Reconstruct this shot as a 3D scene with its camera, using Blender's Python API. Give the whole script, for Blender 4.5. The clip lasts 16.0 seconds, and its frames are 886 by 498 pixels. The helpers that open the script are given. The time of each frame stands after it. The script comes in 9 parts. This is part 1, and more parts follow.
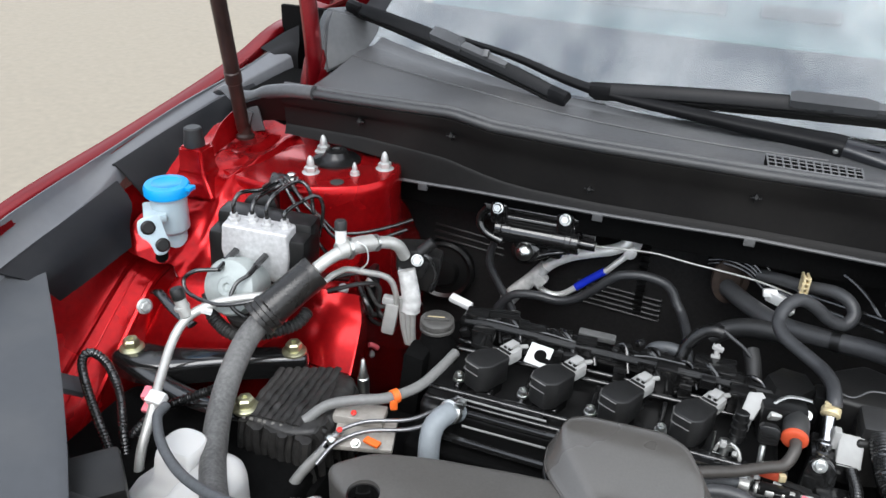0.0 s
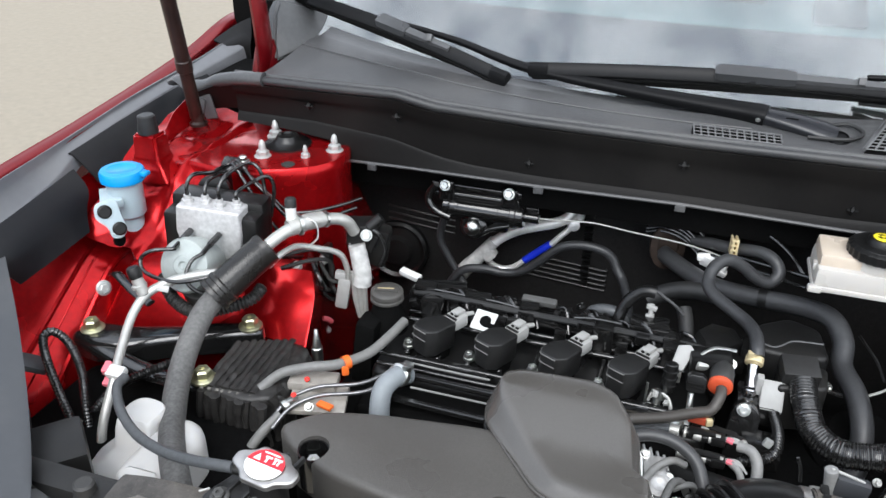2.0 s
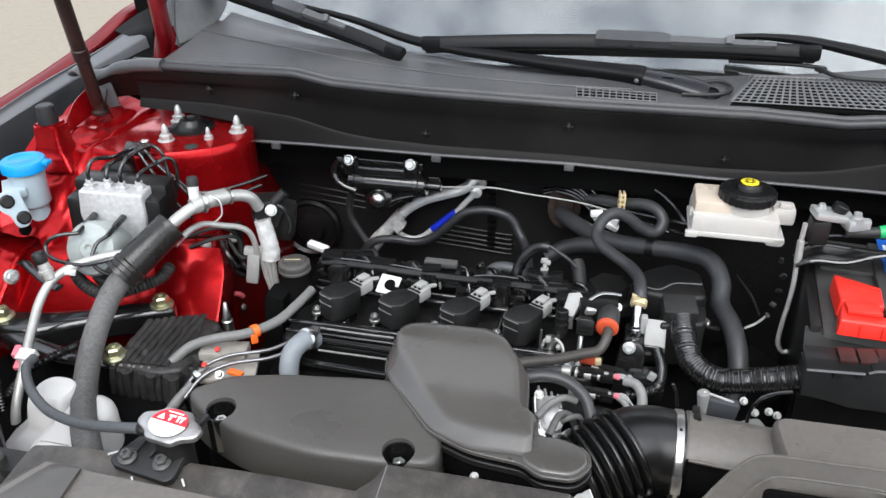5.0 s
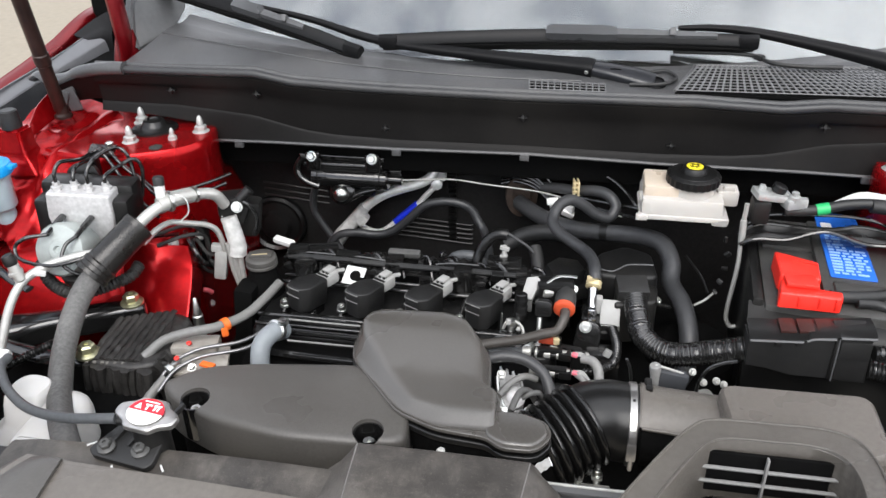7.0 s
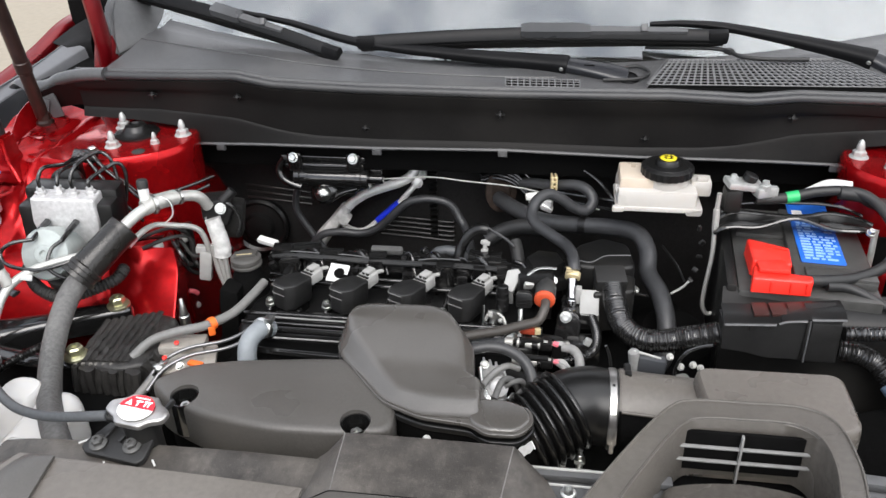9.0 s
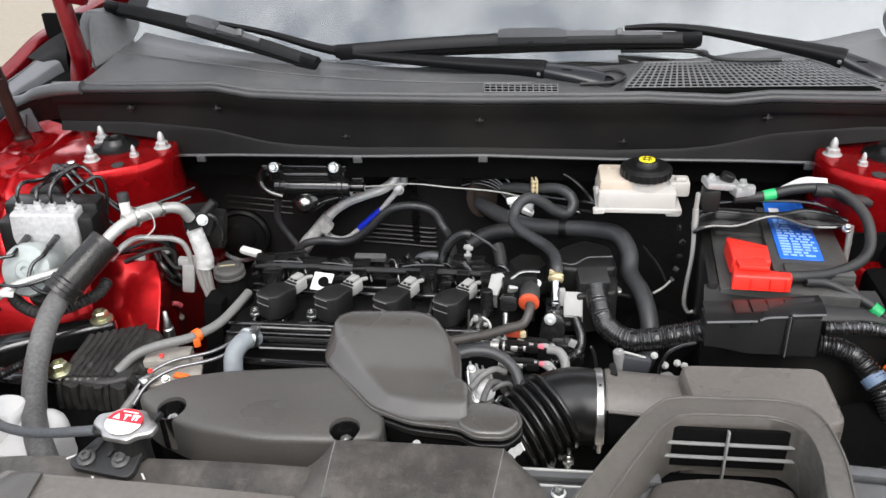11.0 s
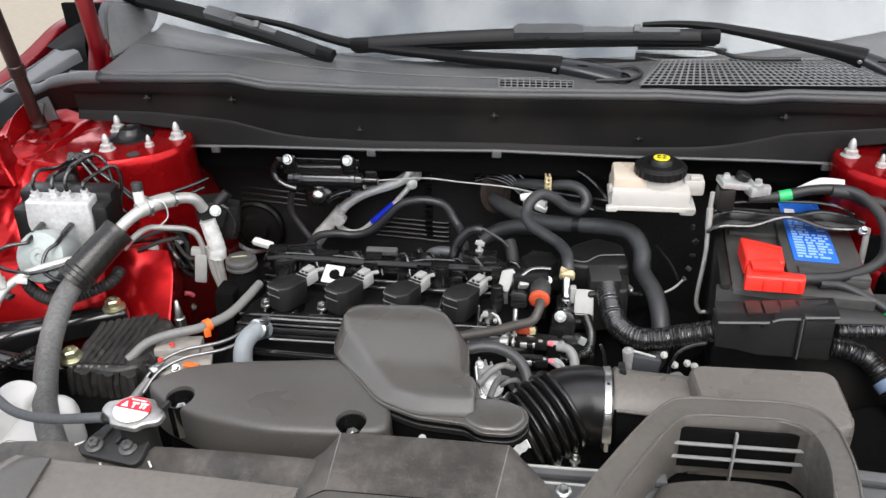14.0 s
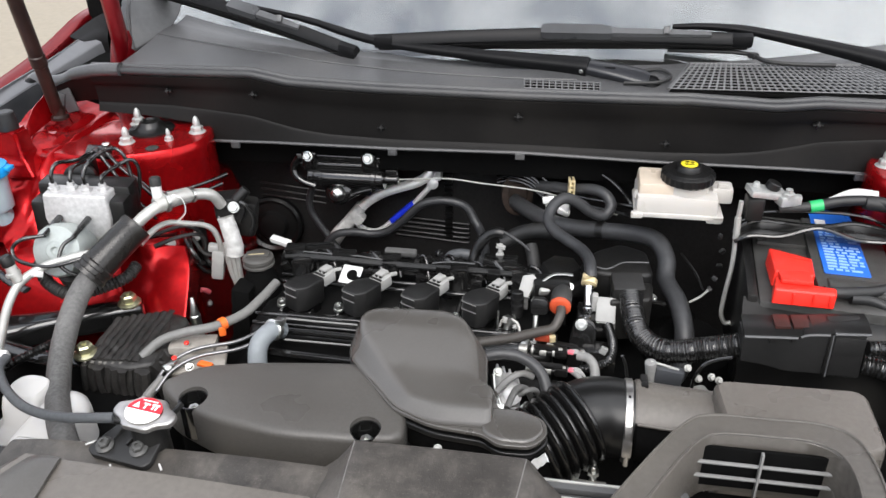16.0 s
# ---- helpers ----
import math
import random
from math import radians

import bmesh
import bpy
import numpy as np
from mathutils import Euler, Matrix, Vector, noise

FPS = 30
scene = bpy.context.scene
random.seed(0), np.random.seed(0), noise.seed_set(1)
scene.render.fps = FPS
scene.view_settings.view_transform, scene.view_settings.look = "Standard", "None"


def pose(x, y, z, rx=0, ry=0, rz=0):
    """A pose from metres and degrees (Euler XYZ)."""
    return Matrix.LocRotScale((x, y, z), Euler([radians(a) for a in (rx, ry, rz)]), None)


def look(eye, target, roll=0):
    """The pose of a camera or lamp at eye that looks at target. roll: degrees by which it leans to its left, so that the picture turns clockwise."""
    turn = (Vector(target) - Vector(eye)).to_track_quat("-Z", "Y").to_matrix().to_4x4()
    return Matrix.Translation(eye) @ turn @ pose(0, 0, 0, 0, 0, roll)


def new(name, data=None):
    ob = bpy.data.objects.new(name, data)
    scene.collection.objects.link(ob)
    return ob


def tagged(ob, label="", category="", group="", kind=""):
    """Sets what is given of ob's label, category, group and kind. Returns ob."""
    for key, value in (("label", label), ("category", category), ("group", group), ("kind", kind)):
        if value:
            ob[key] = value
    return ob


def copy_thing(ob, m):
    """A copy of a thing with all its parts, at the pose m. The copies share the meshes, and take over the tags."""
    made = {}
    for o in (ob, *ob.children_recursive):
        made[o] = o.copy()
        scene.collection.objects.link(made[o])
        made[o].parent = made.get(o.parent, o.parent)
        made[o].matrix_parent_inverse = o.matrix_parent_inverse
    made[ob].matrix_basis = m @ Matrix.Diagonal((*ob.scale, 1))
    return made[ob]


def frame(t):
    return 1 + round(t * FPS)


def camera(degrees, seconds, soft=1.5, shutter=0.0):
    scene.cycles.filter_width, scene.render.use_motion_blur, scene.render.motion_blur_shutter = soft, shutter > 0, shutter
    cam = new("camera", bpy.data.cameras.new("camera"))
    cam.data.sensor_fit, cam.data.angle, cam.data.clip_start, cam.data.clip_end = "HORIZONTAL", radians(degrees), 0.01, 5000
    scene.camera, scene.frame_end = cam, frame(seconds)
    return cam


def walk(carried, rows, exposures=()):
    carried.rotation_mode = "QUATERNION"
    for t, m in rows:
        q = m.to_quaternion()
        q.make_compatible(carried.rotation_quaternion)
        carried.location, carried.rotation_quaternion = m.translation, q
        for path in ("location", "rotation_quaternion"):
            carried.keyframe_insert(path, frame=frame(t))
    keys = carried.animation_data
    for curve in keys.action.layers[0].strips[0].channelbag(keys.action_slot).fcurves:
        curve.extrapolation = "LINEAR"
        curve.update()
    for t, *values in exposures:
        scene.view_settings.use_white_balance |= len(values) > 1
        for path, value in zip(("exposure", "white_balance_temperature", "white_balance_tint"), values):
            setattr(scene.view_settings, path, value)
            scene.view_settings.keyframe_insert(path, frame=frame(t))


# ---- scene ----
cam = camera(56.9, 16.0)
PATH = [
    (0, (0.087, -0.831, 1.532), (-0.506, 0.82, 0.572), 1.8),
    (0.5, (0.101, -0.842, 1.532), (-0.48, 0.812, 0.569), 1.6),
    (1, (0.117, -0.855, 1.532), (-0.449, 0.804, 0.569), 1.3),
    (1.5, (0.129, -0.866, 1.531), (-0.423, 0.798, 0.568), 1.1),
    (2, (0.142, -0.876, 1.528), (-0.391, 0.794, 0.565), 0.9),
    (2.5, (0.158, -0.885, 1.528), (-0.356, 0.79, 0.563), 0.6),
    (3, (0.177, -0.895, 1.526), (-0.311, 0.786, 0.558), 0.3),
    (3.5, (0.189, -0.901, 1.526), (-0.278, 0.784, 0.554), 0.1),
    (4, (0.197, -0.907, 1.524), (-0.246, 0.783, 0.55), -0.0),
    (4.5, (0.206, -0.912, 1.524), (-0.215, 0.781, 0.546), -0.3),
    (5, (0.213, -0.918, 1.523), (-0.183, 0.778, 0.54), -0.4),
    (7.5, (0.228, -0.965, 1.537), (-0.074, 0.745, 0.545), -1.1),
    (8, (0.229, -0.971, 1.537), (-0.064, 0.742, 0.546), -1.3),
    (8.5, (0.23, -0.977, 1.537), (-0.051, 0.739, 0.548), -1.4),
    (9, (0.233, -0.981, 1.537), (-0.041, 0.737, 0.551), -1.6),
    (9.5, (0.235, -0.987, 1.538), (-0.025, 0.737, 0.556), -1.8),
    (12, (0.224, -0.988, 1.539), (0.007, 0.747, 0.567), -2.3),
    (12.5, (0.228, -0.994, 1.54), (0.0, 0.738, 0.567), -2.2),
    (13, (0.233, -0.994, 1.54), (-0.009, 0.735, 0.564), -2.1),
    (13.5, (0.235, -0.989, 1.538), (-0.018, 0.736, 0.559), -2.0),
    (14, (0.235, -0.985, 1.537), (-0.029, 0.737, 0.555), -1.8),
    (14.5, (0.233, -0.981, 1.536), (-0.043, 0.738, 0.55), -1.6),
    (15, (0.23, -0.975, 1.538), (-0.055, 0.739, 0.548), -1.4),
    (15.5, (0.229, -0.97, 1.537), (-0.067, 0.743, 0.546), -1.2),
    (16, (0.229, -0.962, 1.536), (-0.078, 0.747, 0.545), -1.1),
]
walk(cam, [(t, look(eye, target, roll)) for t, eye, target, roll in PATH],
     [(0, 0.0, 6250, 9.5), (4.5, 0.0, 6300, 10.0), (8, 0.05, 6570, 11.5), (16, 0.06, 6570, 11.5)])

# ---- light ----
world = bpy.data.worlds.new("sky")
scene.world = world
world.use_nodes = True
wn, wl = world.node_tree.nodes, world.node_tree.links
wn.clear()
SUN_ELEV, SUN_ROT = 50, 185
sky = wn.new("ShaderNodeTexSky")
sky.sky_type, sky.sun_disc = "NISHITA", False
sky.sun_elevation, sky.sun_rotation = radians(SUN_ELEV), radians(SUN_ROT)
coord = wn.new("ShaderNodeTexCoord")
cloud = wn.new("ShaderNodeTexNoise")
cloud.inputs["Scale"].default_value, cloud.inputs["Detail"].default_value = 3.2, 9
cloud.inputs["Distortion"].default_value = 0.3
cloud.inputs["Roughness"].default_value = 0.62
ramp = wn.new("ShaderNodeValToRGB")
ramp.color_ramp.elements[0].position, ramp.color_ramp.elements[1].position = 0.36, 0.60
ramp.color_ramp.elements[0].color, ramp.color_ramp.elements[1].color = (0.28, 0.28, 0.28, 1), (1, 1, 1, 1)
mixc = wn.new("ShaderNodeMix")
mixc.data_type = "RGBA"
mixc.inputs[7].default_value = (18.0, 18.5, 19.2, 1)
back = wn.new("ShaderNodeBackground")
back.inputs["Strength"].default_value = 0.142
wout = wn.new("ShaderNodeOutputWorld")
shift = wn.new("ShaderNodeMapping")
shift.inputs["Location"].default_value = (0.55, 0.30, 0.10)
wl.new(coord.outputs["Generated"], shift.inputs["Vector"])
wl.new(shift.outputs["Vector"], cloud.inputs["Vector"])
axes = wn.new("ShaderNodeSeparateXYZ")
thin = wn.new("ShaderNodeMath")
thin.operation = "MULTIPLY_ADD"
thin.inputs[1].default_value = 0.12
wl.new(coord.outputs["Generated"], axes.inputs[0])
wl.new(axes.outputs["X"], thin.inputs[0])
wl.new(cloud.outputs["Fac"], thin.inputs[2])
wl.new(thin.outputs[0], ramp.inputs["Fac"])
wl.new(ramp.outputs["Color"], mixc.inputs[0])
wl.new(sky.outputs["Color"], mixc.inputs[6])
wl.new(mixc.outputs[2], back.inputs["Color"])
wl.new(back.outputs[0], wout.inputs["Surface"])

sun = new("sun", bpy.data.lights.new("sun", "SUN"))
sun.data.energy, sun.data.angle, sun.data.color = 3.0, radians(42), (1.0, 0.975, 0.94)
sun.matrix_world = look((0.30, -3.20, 4.83), (0, 0, 1.0))


# ---- materials ----
def material(name, color, rough=0.5, metal=0.0, coat=0.0, grain=0.15, scale=60.0, bump=0.1, bump_scale=400.0,
             dirt=0.0, dirt_color=(0.25, 0.23, 0.2), trans=0.0, sss=0.0, ior=1.45, flake=0.0, spec=0.5):
    """A surface with colour variation at two scales, dust and fine relief."""
    m = bpy.data.materials.new(name)
    m.use_nodes = True
    n, l = m.node_tree.nodes, m.node_tree.links
    b = n["Principled BSDF"]
    b.inputs["Roughness"].default_value = rough
    b.inputs["Metallic"].default_value = metal
    b.inputs["Coat Weight"].default_value = coat
    b.inputs["Coat Roughness"].default_value = 0.06
    b.inputs["Transmission Weight"].default_value = trans
    b.inputs["IOR"].default_value = ior
    b.inputs["Specular IOR Level"].default_value = spec
    if sss:
        b.inputs["Subsurface Weight"].default_value = sss
        b.inputs["Subsurface Radius"].default_value = (0.012, 0.011, 0.009)
        b.inputs["Subsurface Scale"].default_value = 0.5
    tc = n.new("ShaderNodeTexCoord")
    fine = n.new("ShaderNodeTexNoise")
    fine.inputs["Scale"].default_value, fine.inputs["Detail"].default_value = scale, 5
    broad = n.new("ShaderNodeTexNoise")
    broad.inputs["Scale"].default_value, broad.inputs["Detail"].default_value = 7.0, 4
    l.new(tc.outputs["Object"], fine.inputs["Vector"])
    l.new(tc.outputs["Object"], broad.inputs["Vector"])
    add = n.new("ShaderNodeMath")
    add.operation = "ADD"
    l.new(fine.outputs["Fac"], add.inputs[0])
    l.new(broad.outputs["Fac"], add.inputs[1])
    mul = n.new("ShaderNodeMapRange")
    mul.inputs["From Min"].default_value, mul.inputs["From Max"].default_value = 0.7, 1.3
    mul.inputs["To Min"].default_value, mul.inputs["To Max"].default_value = 1 - grain, 1 + grain
    l.new(add.outputs[0], mul.inputs["Value"])
    sc = n.new("ShaderNodeVectorMath")
    sc.operation = "SCALE"
    sc.inputs[0].default_value = color[:3]
    l.new(mul.outputs["Result"], sc.inputs["Scale"])
    col = sc.outputs["Vector"]
    if dirt:
        dr = n.new("ShaderNodeValToRGB")
        dr.color_ramp.elements[0].position, dr.color_ramp.elements[1].position = 0.48, 0.75
        dr.color_ramp.elements[0].color, dr.color_ramp.elements[1].color = (0, 0, 0, 1), (dirt, dirt, dirt, 1)
        l.new(broad.outputs["Fac"], dr.inputs["Fac"])
        mx = n.new("ShaderNodeMix")
        mx.data_type = "RGBA"
        mx.inputs[7].default_value = (*dirt_color, 1)
        l.new(dr.outputs["Color"], mx.inputs[0])
        l.new(col, mx.inputs[6])
        col = mx.outputs[2]
    l.new(col, b.inputs["Base Color"])
    rr = n.new("ShaderNodeMapRange")
    rr.inputs["From Min"].default_value, rr.inputs["From Max"].default_value = 0.3, 0.7
    rr.inputs["To Min"].default_value, rr.inputs["To Max"].default_value = max(0.0, rough - 0.07), min(1.0, rough + 0.09)
    l.new(broad.outputs["Fac"], rr.inputs["Value"])
    if rough > 0.05:
        l.new(rr.outputs["Result"], b.inputs["Roughness"])
    if bump:
        tex = n.new("ShaderNodeTexNoise")
        tex.inputs["Scale"].default_value, tex.inputs["Detail"].default_value = bump_scale, 3
        l.new(tc.outputs["Object"], tex.inputs["Vector"])
        bp = n.new("ShaderNodeBump")
        bp.inputs["Strength"].default_value, bp.inputs["Distance"].default_value = bump, 0.001
        l.new(tex.outputs["Fac"], bp.inputs["Height"])
        l.new(bp.outputs["Normal"], b.inputs["Normal"])
    return m


def weathered(name, color, dust, rough):
    """Plastic with wiped, streaky dust: blotches, long wipe marks and fine specks."""
    m = material(name, color, rough, 0, 0, 0.3, 60, 0.4, 600)
    n, l = m.node_tree.nodes, m.node_tree.links
    b = n["Principled BSDF"]
    base = b.inputs["Base Color"].links[0].from_socket
    tc = n.new("ShaderNodeTexCoord")
    total = None
    for stretch, scale, detail, low, high, share in (((1, 1, 1), 13, 8, 0.44, 0.66, 0.55), ((1, 0.5, 1), 45, 8, 0.50, 0.70, 0.35), ((0.5, 1, 1), 80, 6, 0.56, 0.72, 0.25), ((1, 1, 1), 420, 2, 0.60, 0.70, 0.3)):
        mp = n.new("ShaderNodeMapping")
        mp.inputs["Scale"].default_value = stretch
        mp.inputs["Rotation"].default_value = (0, 0, 0.2)
        tx = n.new("ShaderNodeTexNoise")
        tx.inputs["Scale"].default_value, tx.inputs["Detail"].default_value = scale, detail
        tx.inputs["Roughness"].default_value = 0.65
        mr = n.new("ShaderNodeMapRange")
        mr.inputs["From Min"].default_value, mr.inputs["From Max"].default_value = low, high
        mr.inputs["To Min"].default_value, mr.inputs["To Max"].default_value = 0, share
        l.new(tc.outputs["Object"], mp.inputs["Vector"])
        l.new(mp.outputs["Vector"], tx.inputs["Vector"])
        l.new(tx.outputs["Fac"], mr.inputs["Value"])
        if total is None:
            total = mr.outputs["Result"]
        else:
            ad = n.new("ShaderNodeMath")
            ad.operation, ad.use_clamp = "ADD", True
            l.new(total, ad.inputs[0])
            l.new(mr.outputs["Result"], ad.inputs[1])
            total = ad.outputs[0]
    mx = n.new("ShaderNodeMix")
    mx.data_type = "RGBA"
    mx.inputs[7].default_value = (*dust, 1)
    l.new(total, mx.inputs[0])
    l.new(base, mx.inputs[6])
    l.new(mx.outputs[2], b.inputs["Base Color"])
    return m


# The body's red set darker: shade on wing and hinge is in the colour.
RED = material("shaded_red_paint", (0.15, 0.002, 0.005), 0.30, 0.55, 0.25, 0.12, 300, 0.03, 900)
RED_IN = material("red_body_paint", (0.325, 0.004, 0.006), 0.21, 0.65, 0.12, 0.2, 120, 0.22, 38, spec=0.3)
BLACK = material("black_moulded_plastic", (0.0065, 0.0065, 0.0065), 0.40, 0, 0, 0.25, 90, 0.25, 900, dirt=0.05, spec=0.4)
# Felt, and parts deep in gaps whose shade is put into this near black.
BLACK_MATT = material("black_felt_and_gap_shade", (0.0035, 0.0035, 0.0035), 0.85, 0, 0, 0.4, 200, 0.5, 500, spec=0.06)
BLACK_GLOSS = material("gloss_black_enamel", (0.008, 0.008, 0.008), 0.14, 0, 0.5, 0.2, 60, 0.04, 120, spec=0.7)
PANEL = material("dark_wing_panel_plastic", (0.0065, 0.007, 0.0085), 0.5, 0, 0, 0.15, 90, 0.2, 800, dirt=0.03, spec=0.22)
COIL = material("dull_coil_resin", (0.012, 0.012, 0.012), 0.42, 0, 0, 0.3, 120, 0.3, 700, dirt=0.12, dirt_color=(0.06, 0.058, 0.055))
# Pale colour for the gloss highlights drawn along the coil rims.
COIL_EDGE = material("coil_rim_highlight", (0.13, 0.128, 0.125), 0.5, 0, 0, 0.4, 90, 0.2, 400)
OIL_CAP = material("grey_oil_cap_plastic", (0.045, 0.044, 0.042), 0.42, 0, 0, 0.2, 120, 0.2, 700, dirt=0.2)
TAPE = material("greyish_white_tape", (0.42, 0.42, 0.41), 0.5, 0, 0, 0.4, 90, 0.4, 240)
BATTERY = material("battery_case_plastic", (0.050, 0.050, 0.048), 0.4, 0, 0, 0.2, 90, 0.2, 800, dirt=0.12, dirt_color=(0.07, 0.068, 0.064))
DOME = material("smooth_charcoal_plastic", (0.060, 0.056, 0.051), 0.25, 0, 0, 0.12, 420, 0.2, 900, dirt=0.15, dirt_color=(0.085, 0.081, 0.076), spec=1.0)
SATIN = material("satin_black_plastic", (0.0065, 0.0065, 0.0065), 0.3, 0, 0, 0.25, 90, 0.12, 700)
# Base tones hold light too: sheen in the top's grey, shade in the black face.
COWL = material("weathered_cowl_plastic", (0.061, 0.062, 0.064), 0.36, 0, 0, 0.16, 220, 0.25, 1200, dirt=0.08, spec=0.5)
COWL_FACE = material("black_cowl_face_with_shade", (0.0070, 0.0066, 0.0064), 0.5, 0, 0, 0.2, 160, 0.25, 1200, dirt=0.02, spec=0.18)
GREY_PL = material("charcoal_cover_plastic", (0.070, 0.066, 0.061), 0.32, 0, 0, 0.16, 420, 0.3, 900, dirt=0.10, dirt_color=(0.11, 0.108, 0.104))
BOX_GREY = material("dusty_grey_box_plastic", (0.112, 0.102, 0.091), 0.30, 0, 0, 0.14, 180, 0.3, 1300, dirt=0.15, dirt_color=(0.15, 0.14, 0.125))
SCOOP = material("dark_scoop_plastic", (0.074, 0.068, 0.061), 0.28, 0, 0, 0.2, 140, 0.3, 1300, dirt=0.3, dirt_color=(0.11, 0.10, 0.085))
# Slats paler than the scoop: light from above is put into the colour.
SLAT = material("top_lit_slat_plastic", (0.20, 0.20, 0.195), 0.35, 0, 0, 0.1, 140, 0.2, 900)
LOOM = material("gloss_black_sheath", (0.010, 0.010, 0.010), 0.22, 0, 0.4, 0.2, 90, 0.05, 500, spec=0.9)
PALE_HOSE = material("pale_grey_vent_hose", (0.15, 0.15, 0.145), 0.5, 0, 0, 0.15, 150, 0.2, 500, dirt=0.1)
CAST = material("dusty_cast_bracket", (0.33, 0.31, 0.28), 0.6, 0.25, 0, 0.25, 90, 0.4, 250)
CAP_STEEL = material("brushed_cap_steel", (0.42, 0.41, 0.40), 0.3, 0.9, 0, 0.2, 120, 0.15, 300)
INSUL = material("grey_black_insulator_felt", (0.014, 0.0135, 0.0135), 0.7, 0, 0, 0.4, 200, 0.5, 400, spec=0.3)
# Aluminium with light put into its tone, against the shade at the bulkhead.
BRIGHT_ALU = material("brightened_aluminium", (0.86, 0.86, 0.85), 0.36, 0.45, 0, 0.1, 120, 0.1, 300)
WEDGE = material("grey_end_moulding", (0.074, 0.076, 0.079), 0.45, 0, 0, 0.12, 120, 0.2, 900, dirt=0.1)
SLEEVE_D = material("dull_grey_sleeve", (0.075, 0.075, 0.073), 0.5, 0, 0, 0.25, 150, 0.2, 500)
SLEEVE = material("mid_grey_sleeve", (0.20, 0.20, 0.195), 0.5, 0, 0, 0.2, 150, 0.2, 500)
DUSTY = weathered("dusty_black_plastic", (0.034, 0.031, 0.028), (0.122, 0.110, 0.097), 0.40)
SLATE = material("slate_grey_panel", (0.042, 0.045, 0.050), 0.42, 0, 0, 0.06, 80, 0.1, 900, dirt=0.1)
GRILLE = material("grey_grille_plastic", (0.115, 0.117, 0.12), 0.4, 0, 0, 0.1, 200, 0.1, 900)
TRIM_GREY = material("mid_grey_trim_plastic", (0.115, 0.119, 0.128), 0.4, 0, 0, 0.06, 80, 0.1, 900, dirt=0.1)
RUBBER = material("black_rubber_hose", (0.014, 0.0145, 0.015), 0.5, 0, 0, 0.2, 150, 0.2, 500, dirt=0.1)
RUBBER_D = material("slate_rubber_hose", (0.042, 0.043, 0.045), 0.4, 0, 0, 0.15, 150, 0.15, 500, dirt=0.08)
HOSE = material("dark_grey_hose", (0.028, 0.029, 0.031), 0.38, 0, 0, 0.25, 150, 0.3, 500, dirt=0.4, dirt_color=(0.062, 0.063, 0.064))
RUBBER_G = material("grey_rubber_hose", (0.060, 0.064, 0.068), 0.5, 0, 0, 0.25, 150, 0.3, 500, dirt=0.35, dirt_color=(0.11, 0.112, 0.112))
FOAM = material("black_foam_sleeve", (0.015, 0.014, 0.013), 0.3, 0, 0, 0.3, 120, 0.25, 400, dirt=0.08)
SILVER = material("cast_aluminium", (0.50, 0.50, 0.50), 0.5, 0.5, 0, 0.22, 160, 0.35, 400)
PIPE = material("brushed_aluminium_pipe", (0.42, 0.42, 0.40), 0.42, 0.5, 0, 0.1, 120, 0.1, 300)
ZINC = material("zinc_plated_steel", (0.56, 0.57, 0.55), 0.30, 1.0, 0, 0.15, 150, 0.1, 300)
YZINC = material("yellow_zinc_bolt", (0.46, 0.45, 0.30), 0.35, 0.9, 0, 0.2, 150, 0.1, 300)
CHROME = material("bright_steel", (0.58, 0.58, 0.59), 0.16, 1.0, 0, 0.05, 60, 0.02, 200)
STUD = material("matt_zinc_flake", (0.42, 0.43, 0.42), 0.42, 0.5, 0, 0.12, 150, 0.1, 300)
DARK_STEEL = material("dull_steel", (0.20, 0.20, 0.205), 0.3, 0.8, 0, 0.15, 120, 0.05, 300)
WHITE_PL = material("milky_translucent_plastic", (0.46, 0.455, 0.445), 0.38, 0, 0, 0.04, 30, 0.05, 200, sss=0.3)
CREAM_PL = material("cream_reservoir_plastic", (0.47, 0.452, 0.425), 0.32, 0, 0, 0.05, 25, 0.05, 200, sss=0.3)
WHITE = material("white_plastic", (0.56, 0.56, 0.55), 0.45, 0, 0, 0.06, 60, 0.05, 300)
FROST = material("pale_washer_plastic", (0.37, 0.45, 0.49), 0.35, 0, 0, 0.05, 30, 0.05, 200, sss=0.3)
BLUE = material("sky_blue_cap_plastic", (0.004, 0.25, 0.60), 0.36, 0, 0.0, 0.08, 60, 0.05, 300)
BLUE_LABEL = material("blue_printed_label", (0.02, 0.13, 0.55), 0.3, 0, 0.3, 0.08, 60, 0.02, 300)
PALE_INK = material("pale_blue_ink", (0.26, 0.44, 0.78), 0.4, 0, 0, 0.1, 60, 0.0)
RED_PL = material("red_terminal_plastic", (0.72, 0.025, 0.015), 0.35, 0, 0.1, 0.08, 60, 0.08, 300)
RED_LABEL = material("red_printed_label", (0.62, 0.012, 0.025), 0.3, 0, 0.3, 0.05, 60, 0.0)
WHITE_LABEL = material("white_printed_label", (0.82, 0.82, 0.80), 0.3, 0, 0.3, 0.04, 60, 0.0)
ORANGE = material("orange_plastic", (0.75, 0.14, 0.02), 0.42, 0, 0, 0.12, 60, 0.1, 300)
ORANGE_RED = material("orange_red_rubber", (0.50, 0.070, 0.025), 0.5, 0, 0, 0.12, 60, 0.1, 300)
YELLOW = material("yellow_printed_disc", (0.75, 0.62, 0.03), 0.4, 0, 0, 0.06, 60, 0.0)
GREEN = material("green_tape", (0.02, 0.38, 0.12), 0.4, 0, 0, 0.1, 60, 0.0)
